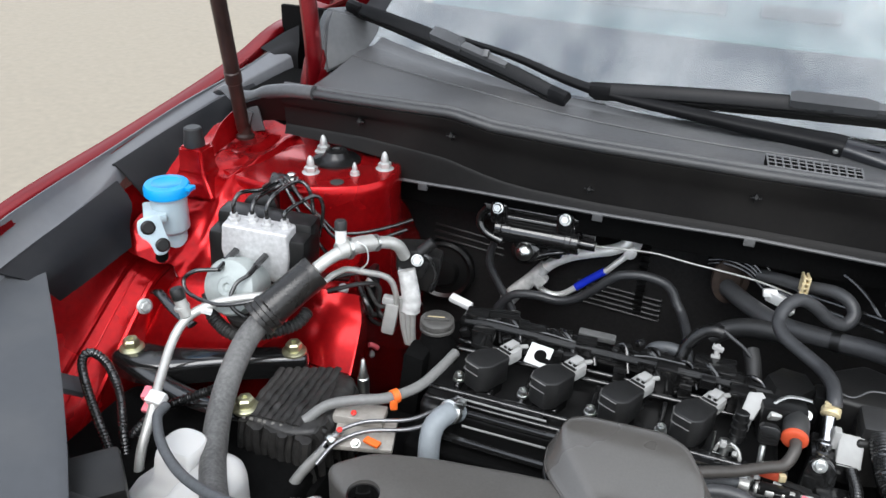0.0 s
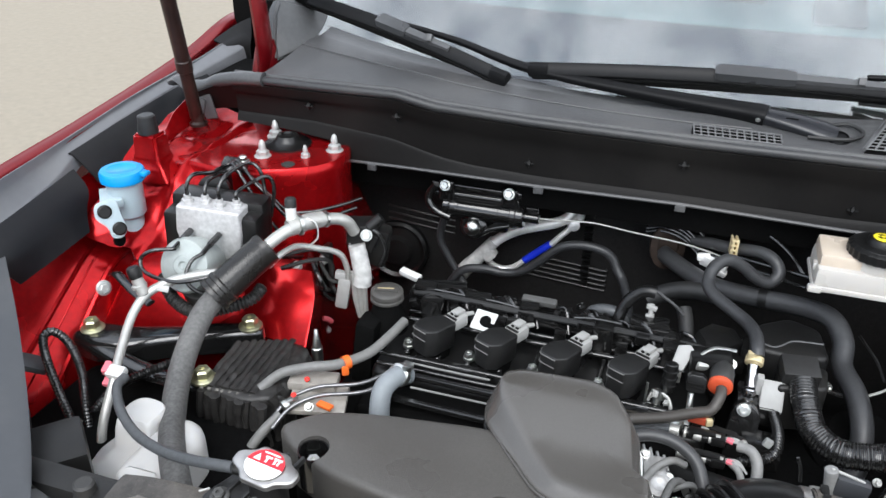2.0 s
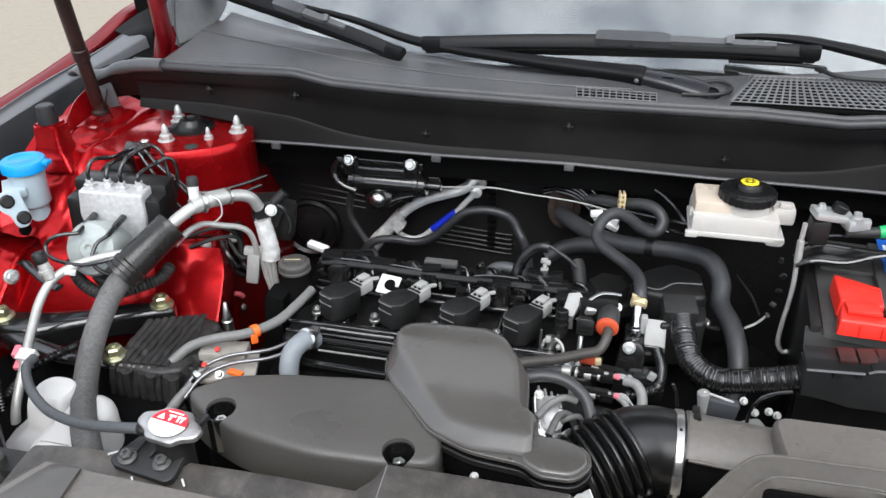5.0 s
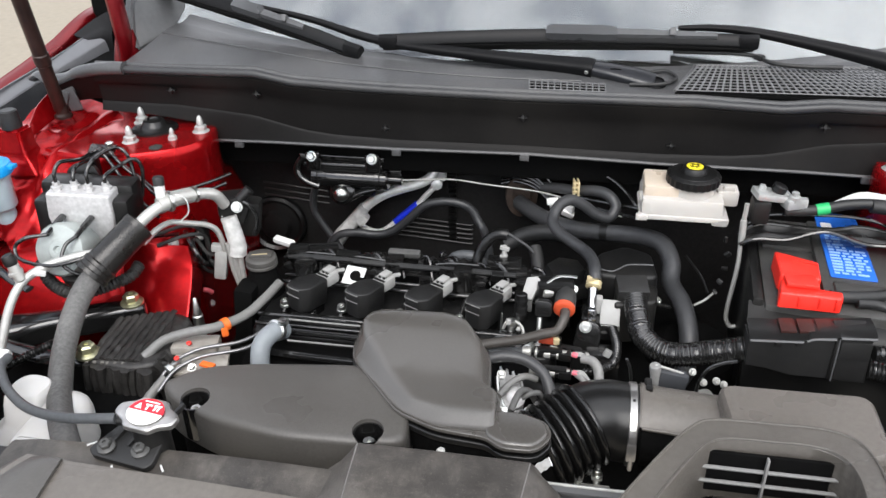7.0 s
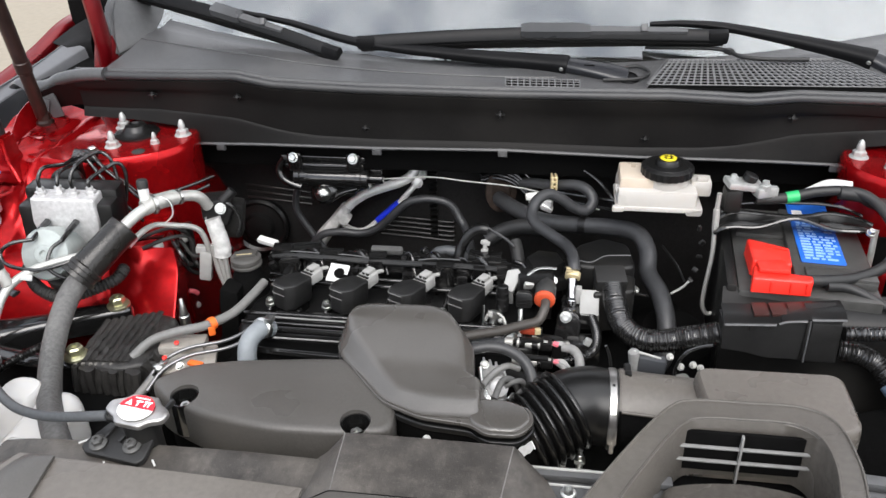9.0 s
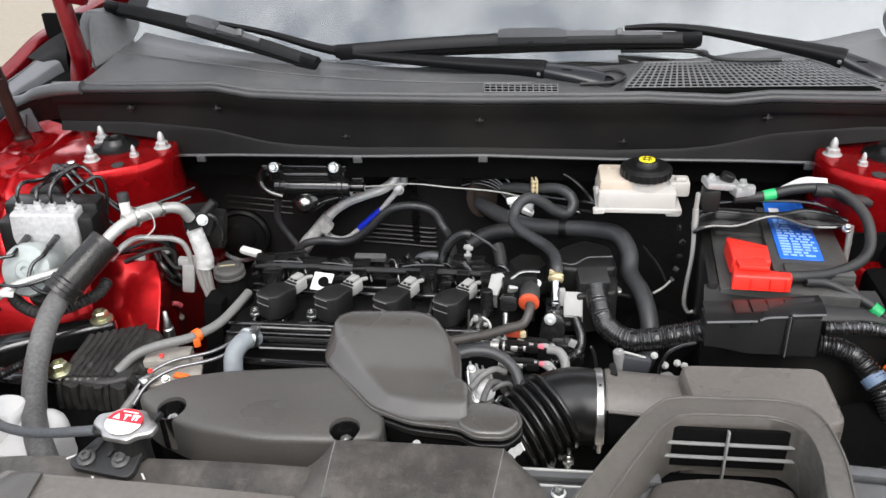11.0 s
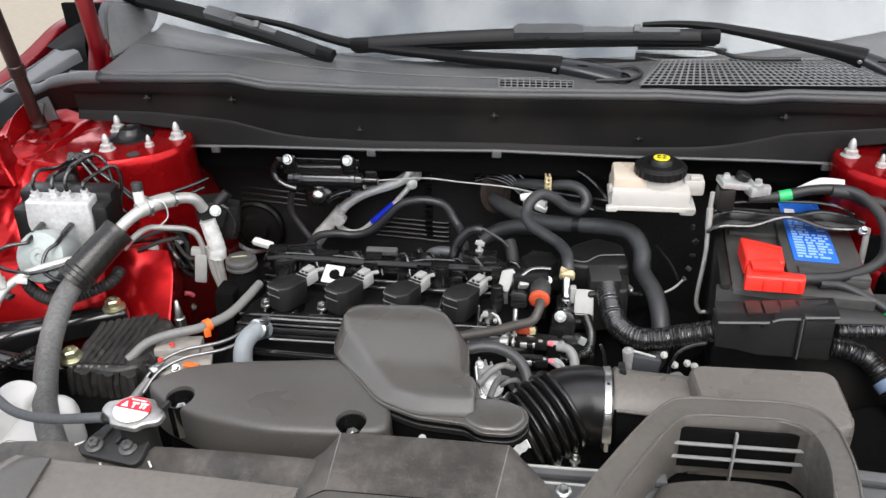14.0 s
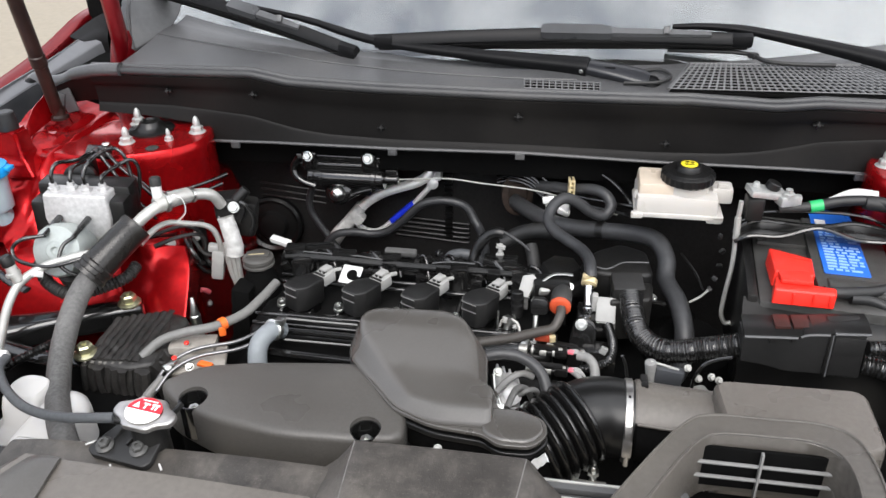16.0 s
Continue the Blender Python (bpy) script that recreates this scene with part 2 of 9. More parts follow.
TAN = material("tan_clip_steel", (0.68, 0.57, 0.34), 0.35, 0.4, 0, 0.15, 60, 0.1, 300)
BLUE_TAG = material("deep_blue_tape", (0.01, 0.03, 0.55), 0.4, 0, 0, 0.1, 60, 0.0)
PINK = material("pink_marking_paint", (0.72, 0.16, 0.2), 0.5, 0, 0, 0.1, 60, 0.0)
GREY_CON = material("light_grey_connector", (0.31, 0.31, 0.30), 0.5, 0, 0, 0.1, 90, 0.1, 300)
CONCRETE = material("beige_concrete", (0.238, 0.209, 0.163), 0.85, 0, 0, 0.10, 22, 0.25, 80, dirt=0.4, dirt_color=(0.188, 0.166, 0.134))
DASH = material("dashboard_vinyl", (0.018, 0.019, 0.021), 0.7, 0, 0, 0.1, 60, 0.1, 300)
DASH_PALE = material("pale_dashboard_sheet", (0.19, 0.31, 0.31), 0.6, 0, 0, 0.08, 12, 0.05, 200)
PAPER = material("grey_white_paper", (0.11, 0.14, 0.14), 0.7, 0, 0, 0.08, 30, 0.05, 200)
GLASS = material("tinted_windshield_glass", (0.93, 0.99, 0.99), 0.0, 0, 0, 0.0, 60, 0.0, trans=1.0, ior=2.15)

XC = 0.143   # the car's middle


# ---- building helpers ----
def finish(bm, name, material, angle=38):
    bmesh.ops.recalc_face_normals(bm, faces=bm.faces)
    me = bpy.data.meshes.new(name)
    bm.to_mesh(me)
    bm.free()
    me.materials.append(material)
    for p in me.polygons:
        p.use_smooth = True
    me.set_sharp_from_angle(angle=radians(angle))
    return me


def thing(name, label, category, at=(0, 0, 0), group="", kind=""):
    ob = new(name)
    ob.empty_display_size = 0.02
    ob.location = at
    return tagged(ob, label, category, group, kind)


def part(name, bm, material, parent, label="", angle=38):
    ob = new(name, finish(bm, name, material, angle))
    ob.parent = parent
    base = parent
    while base.parent:
        base = base.parent
    if parent is base:
        ob.matrix_parent_inverse = Matrix.Translation(-base.location)
    if label:
        ob["label"] = label
    return ob


def solo(name, bm, material, label, category, group="", kind="", angle=38):
    return tagged(new(name, finish(bm, name, material, angle)), label, category, group, kind)


def B():
    return bmesh.new()


def box(bm, c, s, bevel=0.003, rot=(0, 0, 0), seg=2):
    m = pose(*c, *rot) @ Matrix.Diagonal((*s, 1))
    vs = bmesh.ops.create_cube(bm, size=1, matrix=m)["verts"]
    if bevel:
        es = list({e for v in vs for e in v.link_edges})
        bmesh.ops.bevel(bm, geom=es, offset=min(bevel, 0.45 * min(s)), segments=seg, profile=0.6, affect="EDGES")
    return bm


def ring_faces(bm, rings, caps=True, closed=True):
    vs = [[bm.verts.new(p) for p in r] for r in rings]
    n = len(vs[0])
    for a, b in zip(vs, vs[1:]):
        for i in range(n if closed else n - 1):
            j = (i + 1) % n
            bm.faces.new((a[i], a[j], b[j], b[i]))
    if caps and closed:
        bm.faces.new(vs[0][::-1])
        bm.faces.new(vs[-1])
    return vs


def frame_of(d):
    d = Vector(d).normalized()
    a = Vector((0, 0, 1)) if abs(d.z) < 0.9 else Vector((1, 0, 0))
    u = d.cross(a).normalized()
    return d, u, d.cross(u).normalized()


def lathe(bm, p, axis, profile, seg=28, squash=1.0, spin=0.0, knurl=0.0):
    """profile: (radius, height along the axis) from bottom to top."""
    d, u, v = frame_of(axis)
    p = Vector(p)
    rings = []
    for r, h in profile:
        rings.append([p + d * h + (u * math.cos(t + spin) + v * math.sin(t + spin) * squash) * max(r * (1 + knurl * (i % 4 < 2)), 1e-5)
                      for i, t in ((i, 2 * math.pi * i / seg) for i in range(seg))])
    ring_faces(bm, rings)
    return bm


def rod(bm, a, b, r, seg=16, r2=None):
    a, b = Vector(a), Vector(b)
    h = (b - a).length
    r2 = r if r2 is None else r2
    e = min(r, h) * 0.15
    return lathe(bm, a, b - a, [(r - e, 0), (r, e), (r2, h - e), (r2 - e, h)], seg)


def bolt(bm, p, axis, r=0.006, h=0.006, washer=1.7):
    lathe(bm, p, axis, [(r * washer, 0), (r * washer, r * 0.3), (r * 1.25, r * 0.55)], 20)
    lathe(bm, Vector(p) + Vector(axis).normalized() * r * 0.4, axis, [(r * 1.08, 0), (r * 1.08, h * 0.8), (r * 0.85, h), (r * 0.4, h), (r * 0.4, h * 0.7)], 6)
    return bm


def spline(pts, per=8):
    pts = [Vector(p) for p in pts]
    out = []
    q = [pts[0] * 2 - pts[1]] + pts + [pts[-1] * 2 - pts[-2]]
    for i in range(1, len(q) - 2):
        a, b, c, d = q[i - 1:i + 3]
        for k in range(per):
            t = k / per
            out.append(0.5 * (2 * b + (c - a) * t + (2 * a - 5 * b + 4 * c - d) * t * t + (3 * b - a - 3 * c + d) * t ** 3))
    return out + [pts[-1]]


def tube(bm, pts, r, seg=14, per=8, rib=0.0, pitch=0.006, taper=None, flat=1.0, straight=False):
    """A hose along pts. rib: height of its corrugations; pitch: their spacing."""
    path = [Vector(p) for p in pts] if straight else spline(pts, per)
    if rib:
        fine, length = [path[0]], 0.0
        step = pitch / 4
        for a, b in zip(path, path[1:]):
            k = max(1, round((b - a).length / step))
            fine += [a.lerp(b, (i + 1) / k) for i in range(k)]
        path = fine
    rings, u, s = [], None, 0.0
    for i, p in enumerate(path):
        d = (path[min(i + 1, len(path) - 1)] - path[max(i - 1, 0)]).normalized()
        u = frame_of(d)[1] if u is None else (u - d * u.dot(d)).normalized()
        v = d.cross(u)
        if i:
            s += (p - path[i - 1]).length
        rr = r if taper is None else r + (taper - r) * i / (len(path) - 1)
        if rib:
            rr += rib * math.sin(2 * math.pi * s / pitch)
        rings.append([p + (u * math.cos(t) + v * math.sin(t) * flat) * rr for t in (2 * math.pi * k / seg for k in range(seg))])
    ring_faces(bm, rings)
    return bm


def rounded(pts, r, n=5):
    """The outline pts with its corners filleted."""
    out = []
    for i, p in enumerate(pts):
        p = Vector(p[:2])
        a, b = Vector(pts[i - 1][:2]) - p, Vector(pts[(i + 1) % len(pts)][:2]) - p
        k = min(r, a.length * 0.45, b.length * 0.45)
        s, e = p + a.normalized() * k, p + b.normalized() * k
        for j in range(n + 1):
            t = j / n
            out.append(s * (1 - t) ** 2 + p * 2 * t * (1 - t) + e * t * t)
    return out


def prism(bm, pts, z0, z1, bevel=0.0, m=None, seg=3, base_bevel=0.0, crown=None):
    """The outline pts (x, y) raised from z0 to z1, its upper rim rounded."""
    pts = [Vector(p[:2]) for p in pts]
    area = sum(a.x * b.y - b.x * a.y for a, b in zip(pts, pts[1:] + pts[:1]))
    if area < 0:
        pts = pts[::-1]
    m = m or Matrix()

    def inset(k):
        out = []
        for i, p in enumerate(pts):
            a, b = (p - pts[i - 1]), (pts[(i + 1) % len(pts)] - p)
            na, nb = Vector((-a.y, a.x)), Vector((-b.y, b.x))
            na = na.normalized() if na.length else nb.normalized()
            nb = nb.normalized() if nb.length else na
            q = (na + nb)
            q = q.normalized() if q.length else na
            out.append(p + q * k / max(0.5, q.dot(na)))
        return out
    levels = []
    if base_bevel:
        levels += [(base_bevel, z0), (0, z0 + base_bevel)]
    else:
        levels += [(0, z0)]
    if bevel:
        for j in range(seg + 1):
            t = math.pi / 2 * j / seg
            levels.append((bevel * (1 - math.cos(t)), z1 - bevel + bevel * math.sin(t)))
    else:
        levels.append((0, z1))
    rings = [[Vector((*q, z)) for q in inset(k)] for k, z in levels]
    if crown is not None:
        mid = sum(rings[-1], Vector()) / len(rings[-1])
        last = rings[-1]
        rings += [[mid.lerp(p, f) + Vector((0, 0, crown * (1 - f * f))) for p in last] for f in (0.85, 0.6, 0.3, 0.08)]
    ring_faces(bm, [[m @ p for p in r] for r in rings])
    return bm


def carve(ob, cutter):
    """Takes the shape of the bmesh cutter out of the mesh of ob."""
    bmesh.ops.recalc_face_normals(cutter, faces=cutter.faces)
    me = bpy.data.meshes.new("cutter")
    cutter.to_mesh(me)
    cutter.free()
    tool = new("cutter", me)
    mod = ob.modifiers.new("cut", "BOOLEAN")
    mod.operation, mod.solver, mod.object = "DIFFERENCE", "EXACT", tool
    keep = ob.parent, ob.matrix_parent_inverse.copy()
    ob.parent = None
    bpy.context.view_layer.update()
    done = bpy.data.meshes.new_from_object(ob.evaluated_get(bpy.context.evaluated_depsgraph_get()))
    ob.modifiers.clear()
    ob.parent, ob.matrix_parent_inverse = keep
    ob.data = done
    bpy.data.objects.remove(tool)
    done.set_sharp_from_angle(angle=radians(38))
    return ob


def upright(p, n, up=(0, 0, 1)):
    """A frame at p whose z axis looks along n, with y as near to up as may be."""
    z = Vector(n).normalized()
    x = Vector(up).cross(z).normalized()
    y = z.cross(x)
    m = Matrix((x, y, z)).transposed().to_4x4()
    return Matrix.Translation(p) @ m


def rect(w, h, cx=0, cy=0):
    return [(cx - w / 2, cy - h / 2), (cx + w / 2, cy - h / 2), (cx + w / 2, cy + h / 2), (cx - w / 2, cy + h / 2)]


def sheet(bm, rows, thick=0.002, per_u=4, per_v=4):
    """A smooth skin through a grid of points, given a thickness."""
    rows = [spline(r, per_u) if per_u > 1 else [Vector(p) for p in r] for r in rows]
    cols = [spline(c, per_v) if per_v > 1 else list(c) for c in zip(*rows)]
    vs = [[bm.verts.new(p) for p in c] for c in cols]
    fs = []
    for a, b in zip(vs, vs[1:]):
        for i in range(len(a) - 1):
            fs.append(bm.faces.new((a[i], a[i + 1], b[i + 1], b[i])))
    if thick:
        bmesh.ops.recalc_face_normals(bm, faces=fs)
        bmesh.ops.solidify(bm, geom=fs, thickness=thick)
    return bm


def mirror_points(pts):
    return [(2 * XC - p[0], *p[1:]) for p in pts]


def mirror_mesh(me, name):
    """The same part for the other side of the car."""
    bm = B()
    bm.from_mesh(me)
    for v in bm.verts:
        v.co.x = 2 * XC - v.co.x
    out = bpy.data.meshes.new(name)
    bmesh.ops.reverse_faces(bm, faces=bm.faces)
    bm.to_mesh(out)
    bm.free()
    for m in me.materials:
        out.materials.append(m)
    out.set_sharp_from_angle(angle=radians(38))
    return out


# ---- ground and car body ----
bm = B()
sheet(bm, [[(x, y, 0) for x in (-2000, -60, -8, 8, 60, 2000)] for y in (-2000, -60, -8, 8, 60, 2000)], 0, 1, 1)
solo("ground", bm, CONCRETE, "pale beige weathered concrete yard under the car", "ground", kind="structure")

body = thing("car_body", "red metallic painted car body around the open engine bay", "car body", (XC, 0.0, 0.0), kind="structure")

# fender: outer skin rolling over the ridge to a narrow red lip
FY = (-0.62, -0.40, -0.19, 0.06, 0.25, 0.39, 0.505, 0.62, 0.95)
FX = (-0.672, -0.698, -0.722, -0.740, -0.750, -0.753, -0.753, -0.757, -0.767)
FZ = (0.988, 1.049, 1.084, 1.096, 1.109, 1.126, 1.151, 1.157, 1.178)
bm = B()
sheet(bm, [[(x - 0.10, y, z - 0.42) for x, y, z in zip(FX, FY, FZ)], [(x - 0.045, y, z - 0.10) for x, y, z in zip(FX, FY, FZ)],
           [(x - 0.008, y, z - 0.010) for x, y, z in zip(FX, FY, FZ)], [(x, y, z) for x, y, z in zip(FX, FY, FZ)],
           [(x + 0.016, y, z - 0.006) for x, y, z in zip(FX, FY, FZ)], [(x + 0.018, y, z - 0.022) for x, y, z in zip(FX, FY, FZ)]], 0.0015, 5, 4)
fender = part("fender", bm, RED, body, "glossy red front wing")
ob = new("fender", mirror_mesh(fender.data, "fender"))
ob.parent, ob.matrix_parent_inverse = body, fender.matrix_parent_inverse

# inner apron below the fender
AY = (-0.50, -0.40, -0.30, -0.22, -0.16, -0.10, -0.05, 0.03, 0.26, 0.45)
AP = [(-0.70, 1.035, 0.25), (-0.672, 0.993, 0.50), (-0.655, 0.963, 0.55), (-0.622, 0.944, 0.74), (-0.605, 0.908, 0.74), (-0.585, 0.85, 0.70), (-0.56, 0.76, 0.40)]


def wing_z(z, slope, y):
    """The inner wing falls away towards the front."""
    return z + slope * min(0, y + 0.05) - 0.006 * math.exp(-((y + 0.05) / 0.02) ** 2)


bm = B()
sheet(bm, [[(x - 0.008 * math.sin(4 * y), y, wing_z(z, k, y)) for y in AY] for x, z, k in AP], 0.002, 4, 4)
apron = part("inner_wing", bm, RED_IN, body, "red painted inner wing panel with pressed ribs")
ob = new("inner_wing", mirror_mesh(apron.data, "inner_wing"))
ob.parent, ob.matrix_parent_inverse = body, apron.matrix_parent_inverse
for x, z, k, r in ((-0.654, 0.962, 0.55, 0.0045), (-0.642, 0.956, 0.63, 0.003), (-0.621, 0.943, 0.74, 0.0055)):
    part("wing_rib", tube(B(), [(x - 0.008 * math.sin(4 * y), y, wing_z(z, k, y) - 0.001) for y in AY[1:8]], r, 8), RED_IN, apron, "pressed red rib")

# strut tower, and the rail that it stands on
TOP = [(-0.625, 0.10), (-0.58, 0.075), (-0.50, 0.062), (-0.43, 0.078), (-0.375, 0.108), (-0.350, 0.140), (-0.345, 0.180), (-0.362, 0.225), (-0.41, 0.26), (-0.64, 0.26), (-0.65, 0.15)]


def grow(pts, k, c=(-0.47, 0.21)):
    return [Vector((c[0] + (x - c[0]) * k, c[1] + (y - c[1]) * k)) for x, y in pts]


bm = B()
rings = []
for k, z in ((0.93, 1.058), (0.97, 1.0575), (0.995, 1.053), (1.0, 1.044), (1.0, 1.03), (0.985, 1.018), (0.992, 1.006), (1.0, 0.97), (1.01, 0.92), (1.015, 0.84)):
    rings.append([(*p, z + 0.02 * (p.y - 0.15)) for p in rounded(grow(TOP, k), 0.03, 4)])
ring_faces(bm, rings)
tower = part("strut_tower", bm, RED_IN, body, "red strut tower with a rounded rim")
ob = new("strut_tower", mirror_mesh(tower.data, "strut_tower"))
ob.parent, ob.matrix_parent_inverse = body, tower.matrix_parent_inverse

bm = B()
RAIL = [(-0.62, -0.12), (-0.50, -0.10), (-0.425, -0.075), (-0.36, 0.0), (-0.338, 0.045), (-0.355, 0.10), (-0.365, 0.34), (-0.62, 0.34)]
rings = []
for k, z in ((1.0, 0.55), (1.0, 0.845), (0.985, 0.862), (0.80, 0.945), (0.76, 0.952)):
    rings.append([(*p, z) for p in rounded(grow(RAIL, k, (-0.45, 0.16)), 0.016, 4)])
ring_faces(bm, rings)
prism(bm, rounded([(-0.52, -0.05), (-0.44, -0.035), (-0.40, 0.02), (-0.40, 0.1), (-0.52, 0.1)], 0.02), 0.90, 0.945, 0.012)
rail = part("side_rail", bm, RED_IN, body, "red box-section side rail")
ob = new("side_rail", mirror_mesh(rail.data, "side_rail"))
ob.parent, ob.matrix_parent_inverse = body, rail.matrix_parent_inverse

# sloping gusset in front of the tower
bm = B()
sheet(bm, [[(-0.43, -0.005, 0.955), (-0.394, -0.011, 0.957), (-0.332, 0.003, 0.951)], [(-0.42, -0.028, 0.925), (-0.37, -0.034, 0.927), (-0.316, -0.024, 0.929)],
           [(-0.405, -0.060, 0.878), (-0.36, -0.070, 0.878), (-0.308, -0.073, 0.880)]], 0.003, 8, 8)
part("gusset", bm, RED_IN, body, "sloping red gusset panel")
bm = B()
sheet(bm, [[(-0.333, 0.002, 0.950), (-0.317, -0.025, 0.928), (-0.309, -0.074, 0.879)], [(-0.338, 0.05, 0.90), (-0.33, 0.02, 0.88), (-0.325, -0.02, 0.83)]], 0.003, 4, 4)
part("gusset_side", bm, RED_IN, body, "side of the red gusset")
bm = B()
sheet(bm, [[(-0.405, -0.062, 0.877), (-0.36, -0.072, 0.877), (-0.309, -0.074, 0.879)], [(-0.405, -0.05, 0.82), (-0.36, -0.05, 0.82), (-0.325, -0.02, 0.83)]], 0.003, 4, 4)
part("gusset_foot", bm, RED_IN, body, "lower edge of the red gusset")

# raised panel beside the tower
bm = B()
sheet(bm, [[(-0.66, -0.06, 0.985), (-0.66, 0.02, 1.03), (-0.66, 0.10, 1.066), (-0.66, 0.24, 1.082)], [(-0.615, -0.055, 0.97), (-0.61, 0.02, 1.012), (-0.605, 0.09, 1.06), (-0.60, 0.24, 1.078)],
           [(-0.585, -0.05, 0.965), (-0.575, 0.02, 1.006), (-0.565, 0.075, 1.05), (-0.56, 0.24, 1.07)], [(-0.57, -0.05, 0.94), (-0.555, 0.01, 0.985), (-0.545, 0.06, 1.04), (-0.53, 0.22, 1.062)],
           [(-0.52, -0.02, 0.93), (-0.51, 0.015, 0.97), (-0.50, 0.055, 1.026), (-0.47, 0.17, 1.046)]], 0.002, 12, 12)
for v in bm.verts:
    v.co.z += 0.006 * noise.noise(v.co * 20) + 0.0042 * noise.noise(v.co * 48) + 0.005 * math.exp(-((v.co.x + 0.566 - 0.10 * v.co.y) / 0.007) ** 2) + 0.004 * math.exp(-((v.co.y - 0.118 - 0.2 * (v.co.x + 0.6)) / 0.006) ** 2)
part("pressed_panel", bm, RED_IN, body, "sculpted red sheet metal beside the strut tower")
bm = B()
rings = [[(-0.612 + u * w, 0.066 + v * d, z) for u, v in ((-1, -1), (1, -1), (1, 1), (-1, 1))] for w, d, z in ((0.046, 0.036, 1.030), (0.030, 0.024, 1.046), (0.021, 0.018, 1.062), (0.019, 0.017, 1.097))]
ring_faces(bm, rings)
bmesh.ops.bevel(bm, geom=list(bm.edges), offset=0.004, segments=3, affect="EDGES")
part("stop_bracket", bm, RED_IN, body, "red folded bracket for the bonnet stop")

# bracket of the stay, black fill of the hinge gap, and pillar foot
bm = B()
sheet(bm, [[(-0.618, 0.10, 1.075), (-0.622, 0.14, 1.100), (-0.620, 0.175, 1.112)], [(-0.612, 0.10, 1.066), (-0.610, 0.14, 1.072), (-0.608, 0.175, 1.076)]], 0.002, 4, 3)
part("stay_flange", bm, RED_IN, body, "upturned red flange beside the stay")
bm = B()
box(bm, (-0.598, 0.200, 1.094), (0.020, 0.004, 0.040), 0.001, (0, -12, 10))
box(bm, (-0.612, 0.198, 1.092), (0.016, 0.012, 0.034), 0.001, (0, 18, 10))
part("stay_bracket", bm, WEDGE, body, "pale grey folded stay bracket")
# Added black boxes make the gap behind the hinge dark.
bm = B()
box(bm, (-0.655, 0.535, 1.115), (0.17, 0.012, 0.15), 0.002)
box(bm, (-0.652, 0.37, 1.068), (0.075, 0.20, 0.05), 0.004)
part("hinge_gap_fill", bm, BLACK_MATT, body, "black boxes standing in for the shaded gap behind the hinge")
bm = B()
sheet(bm, [[(-0.752, 0.52, 1.145), (-0.715, 0.56, 1.162), (-0.655, 0.575, 1.191), (-0.59, 0.60, 1.222)],
           [(-0.740, 0.53, 1.143), (-0.705, 0.565, 1.158), (-0.648, 0.585, 1.184), (-0.58, 0.605, 1.216)],
           [(-0.742, 0.53, 1.120), (-0.700, 0.57, 1.135), (-0.640, 0.59, 1.165), (-0.57, 0.61, 1.20)]], 0.002, 5, 4)
part("pillar_foot", bm, RED, body, "glossy red panel at the foot of the windshield pillar")

# floor of the bay, bulkhead, front cross member
bm = B()
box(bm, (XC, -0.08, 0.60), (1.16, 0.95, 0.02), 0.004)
part("bay_floor", bm, BLACK_MATT, body, "undertray, its deep shade put into the black colour")
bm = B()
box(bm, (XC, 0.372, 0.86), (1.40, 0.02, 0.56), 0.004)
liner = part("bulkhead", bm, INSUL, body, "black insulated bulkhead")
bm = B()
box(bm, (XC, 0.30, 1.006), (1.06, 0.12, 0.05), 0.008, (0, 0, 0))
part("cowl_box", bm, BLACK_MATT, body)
bm = B()
for i in range(5):
    z = 0.8320 - i * 0.0097
    part("insulator_rib", tube(B(), [(-0.098, 0.357, z + 0.004), (-0.02, 0.356, z), (0.035, 0.356, z - 0.004), (0.042, 0.357, z - 0.002)], 0.0020, 6), SATIN, body, "moulded rib of the bulkhead insulator")
for i in range(3):
    z = 0.8840 - i * 0.0125
    part("insulator_rib", tube(B(), [(-0.355, 0.357, z + 0.005), (-0.291, 0.356, z), (-0.230, 0.357, z - 0.006)], 0.0018, 6), SATIN, body, "moulded rib of the bulkhead insulator")
for i in range(12):
    box(bm, (0.005, 0.354, 0.80 + i * 0.0115), (0.014, 0.008, 0.006), 0.001)
part("insulator_spine", bm, SATIN, body, "notched spine of the bulkhead insulator")

bm = B()
prism(bm, rounded([(-0.575, -0.42), (-0.572, -0.172), (-0.47, -0.15), (-0.36, -0.13), (-0.28, -0.16), (-0.28, -0.44)], 0.02), 0.58, 0.862, 0.012)
under = part("arch_liner", bm, BLACK_MATT, body, "black felt liner below the inner wing")
ob = new("arch_liner", mirror_mesh(under.data, "arch_liner"))
ob.parent, ob.matrix_parent_inverse = body, under.matrix_parent_inverse
# Black boxes added to keep the gap beside the battery dark.
bm = B()
box(bm, (0.72, -0.24, 0.86), (0.05, 0.40, 0.28), 0.01)
box(bm, (0.73, 0.09, 0.84), (0.06, 0.34, 0.29), 0.02)
box(bm, (0.715, -0.035, 0.865), (0.10, 0.11, 0.20), 0.015)
part("arch_liner", bm, BLACK_MATT, body)

# bonnet, held open above the bay
bm = B()
HX = (-0.60, -0.40, -0.13, XC, 0.42, 0.69, 0.886)
rows = []
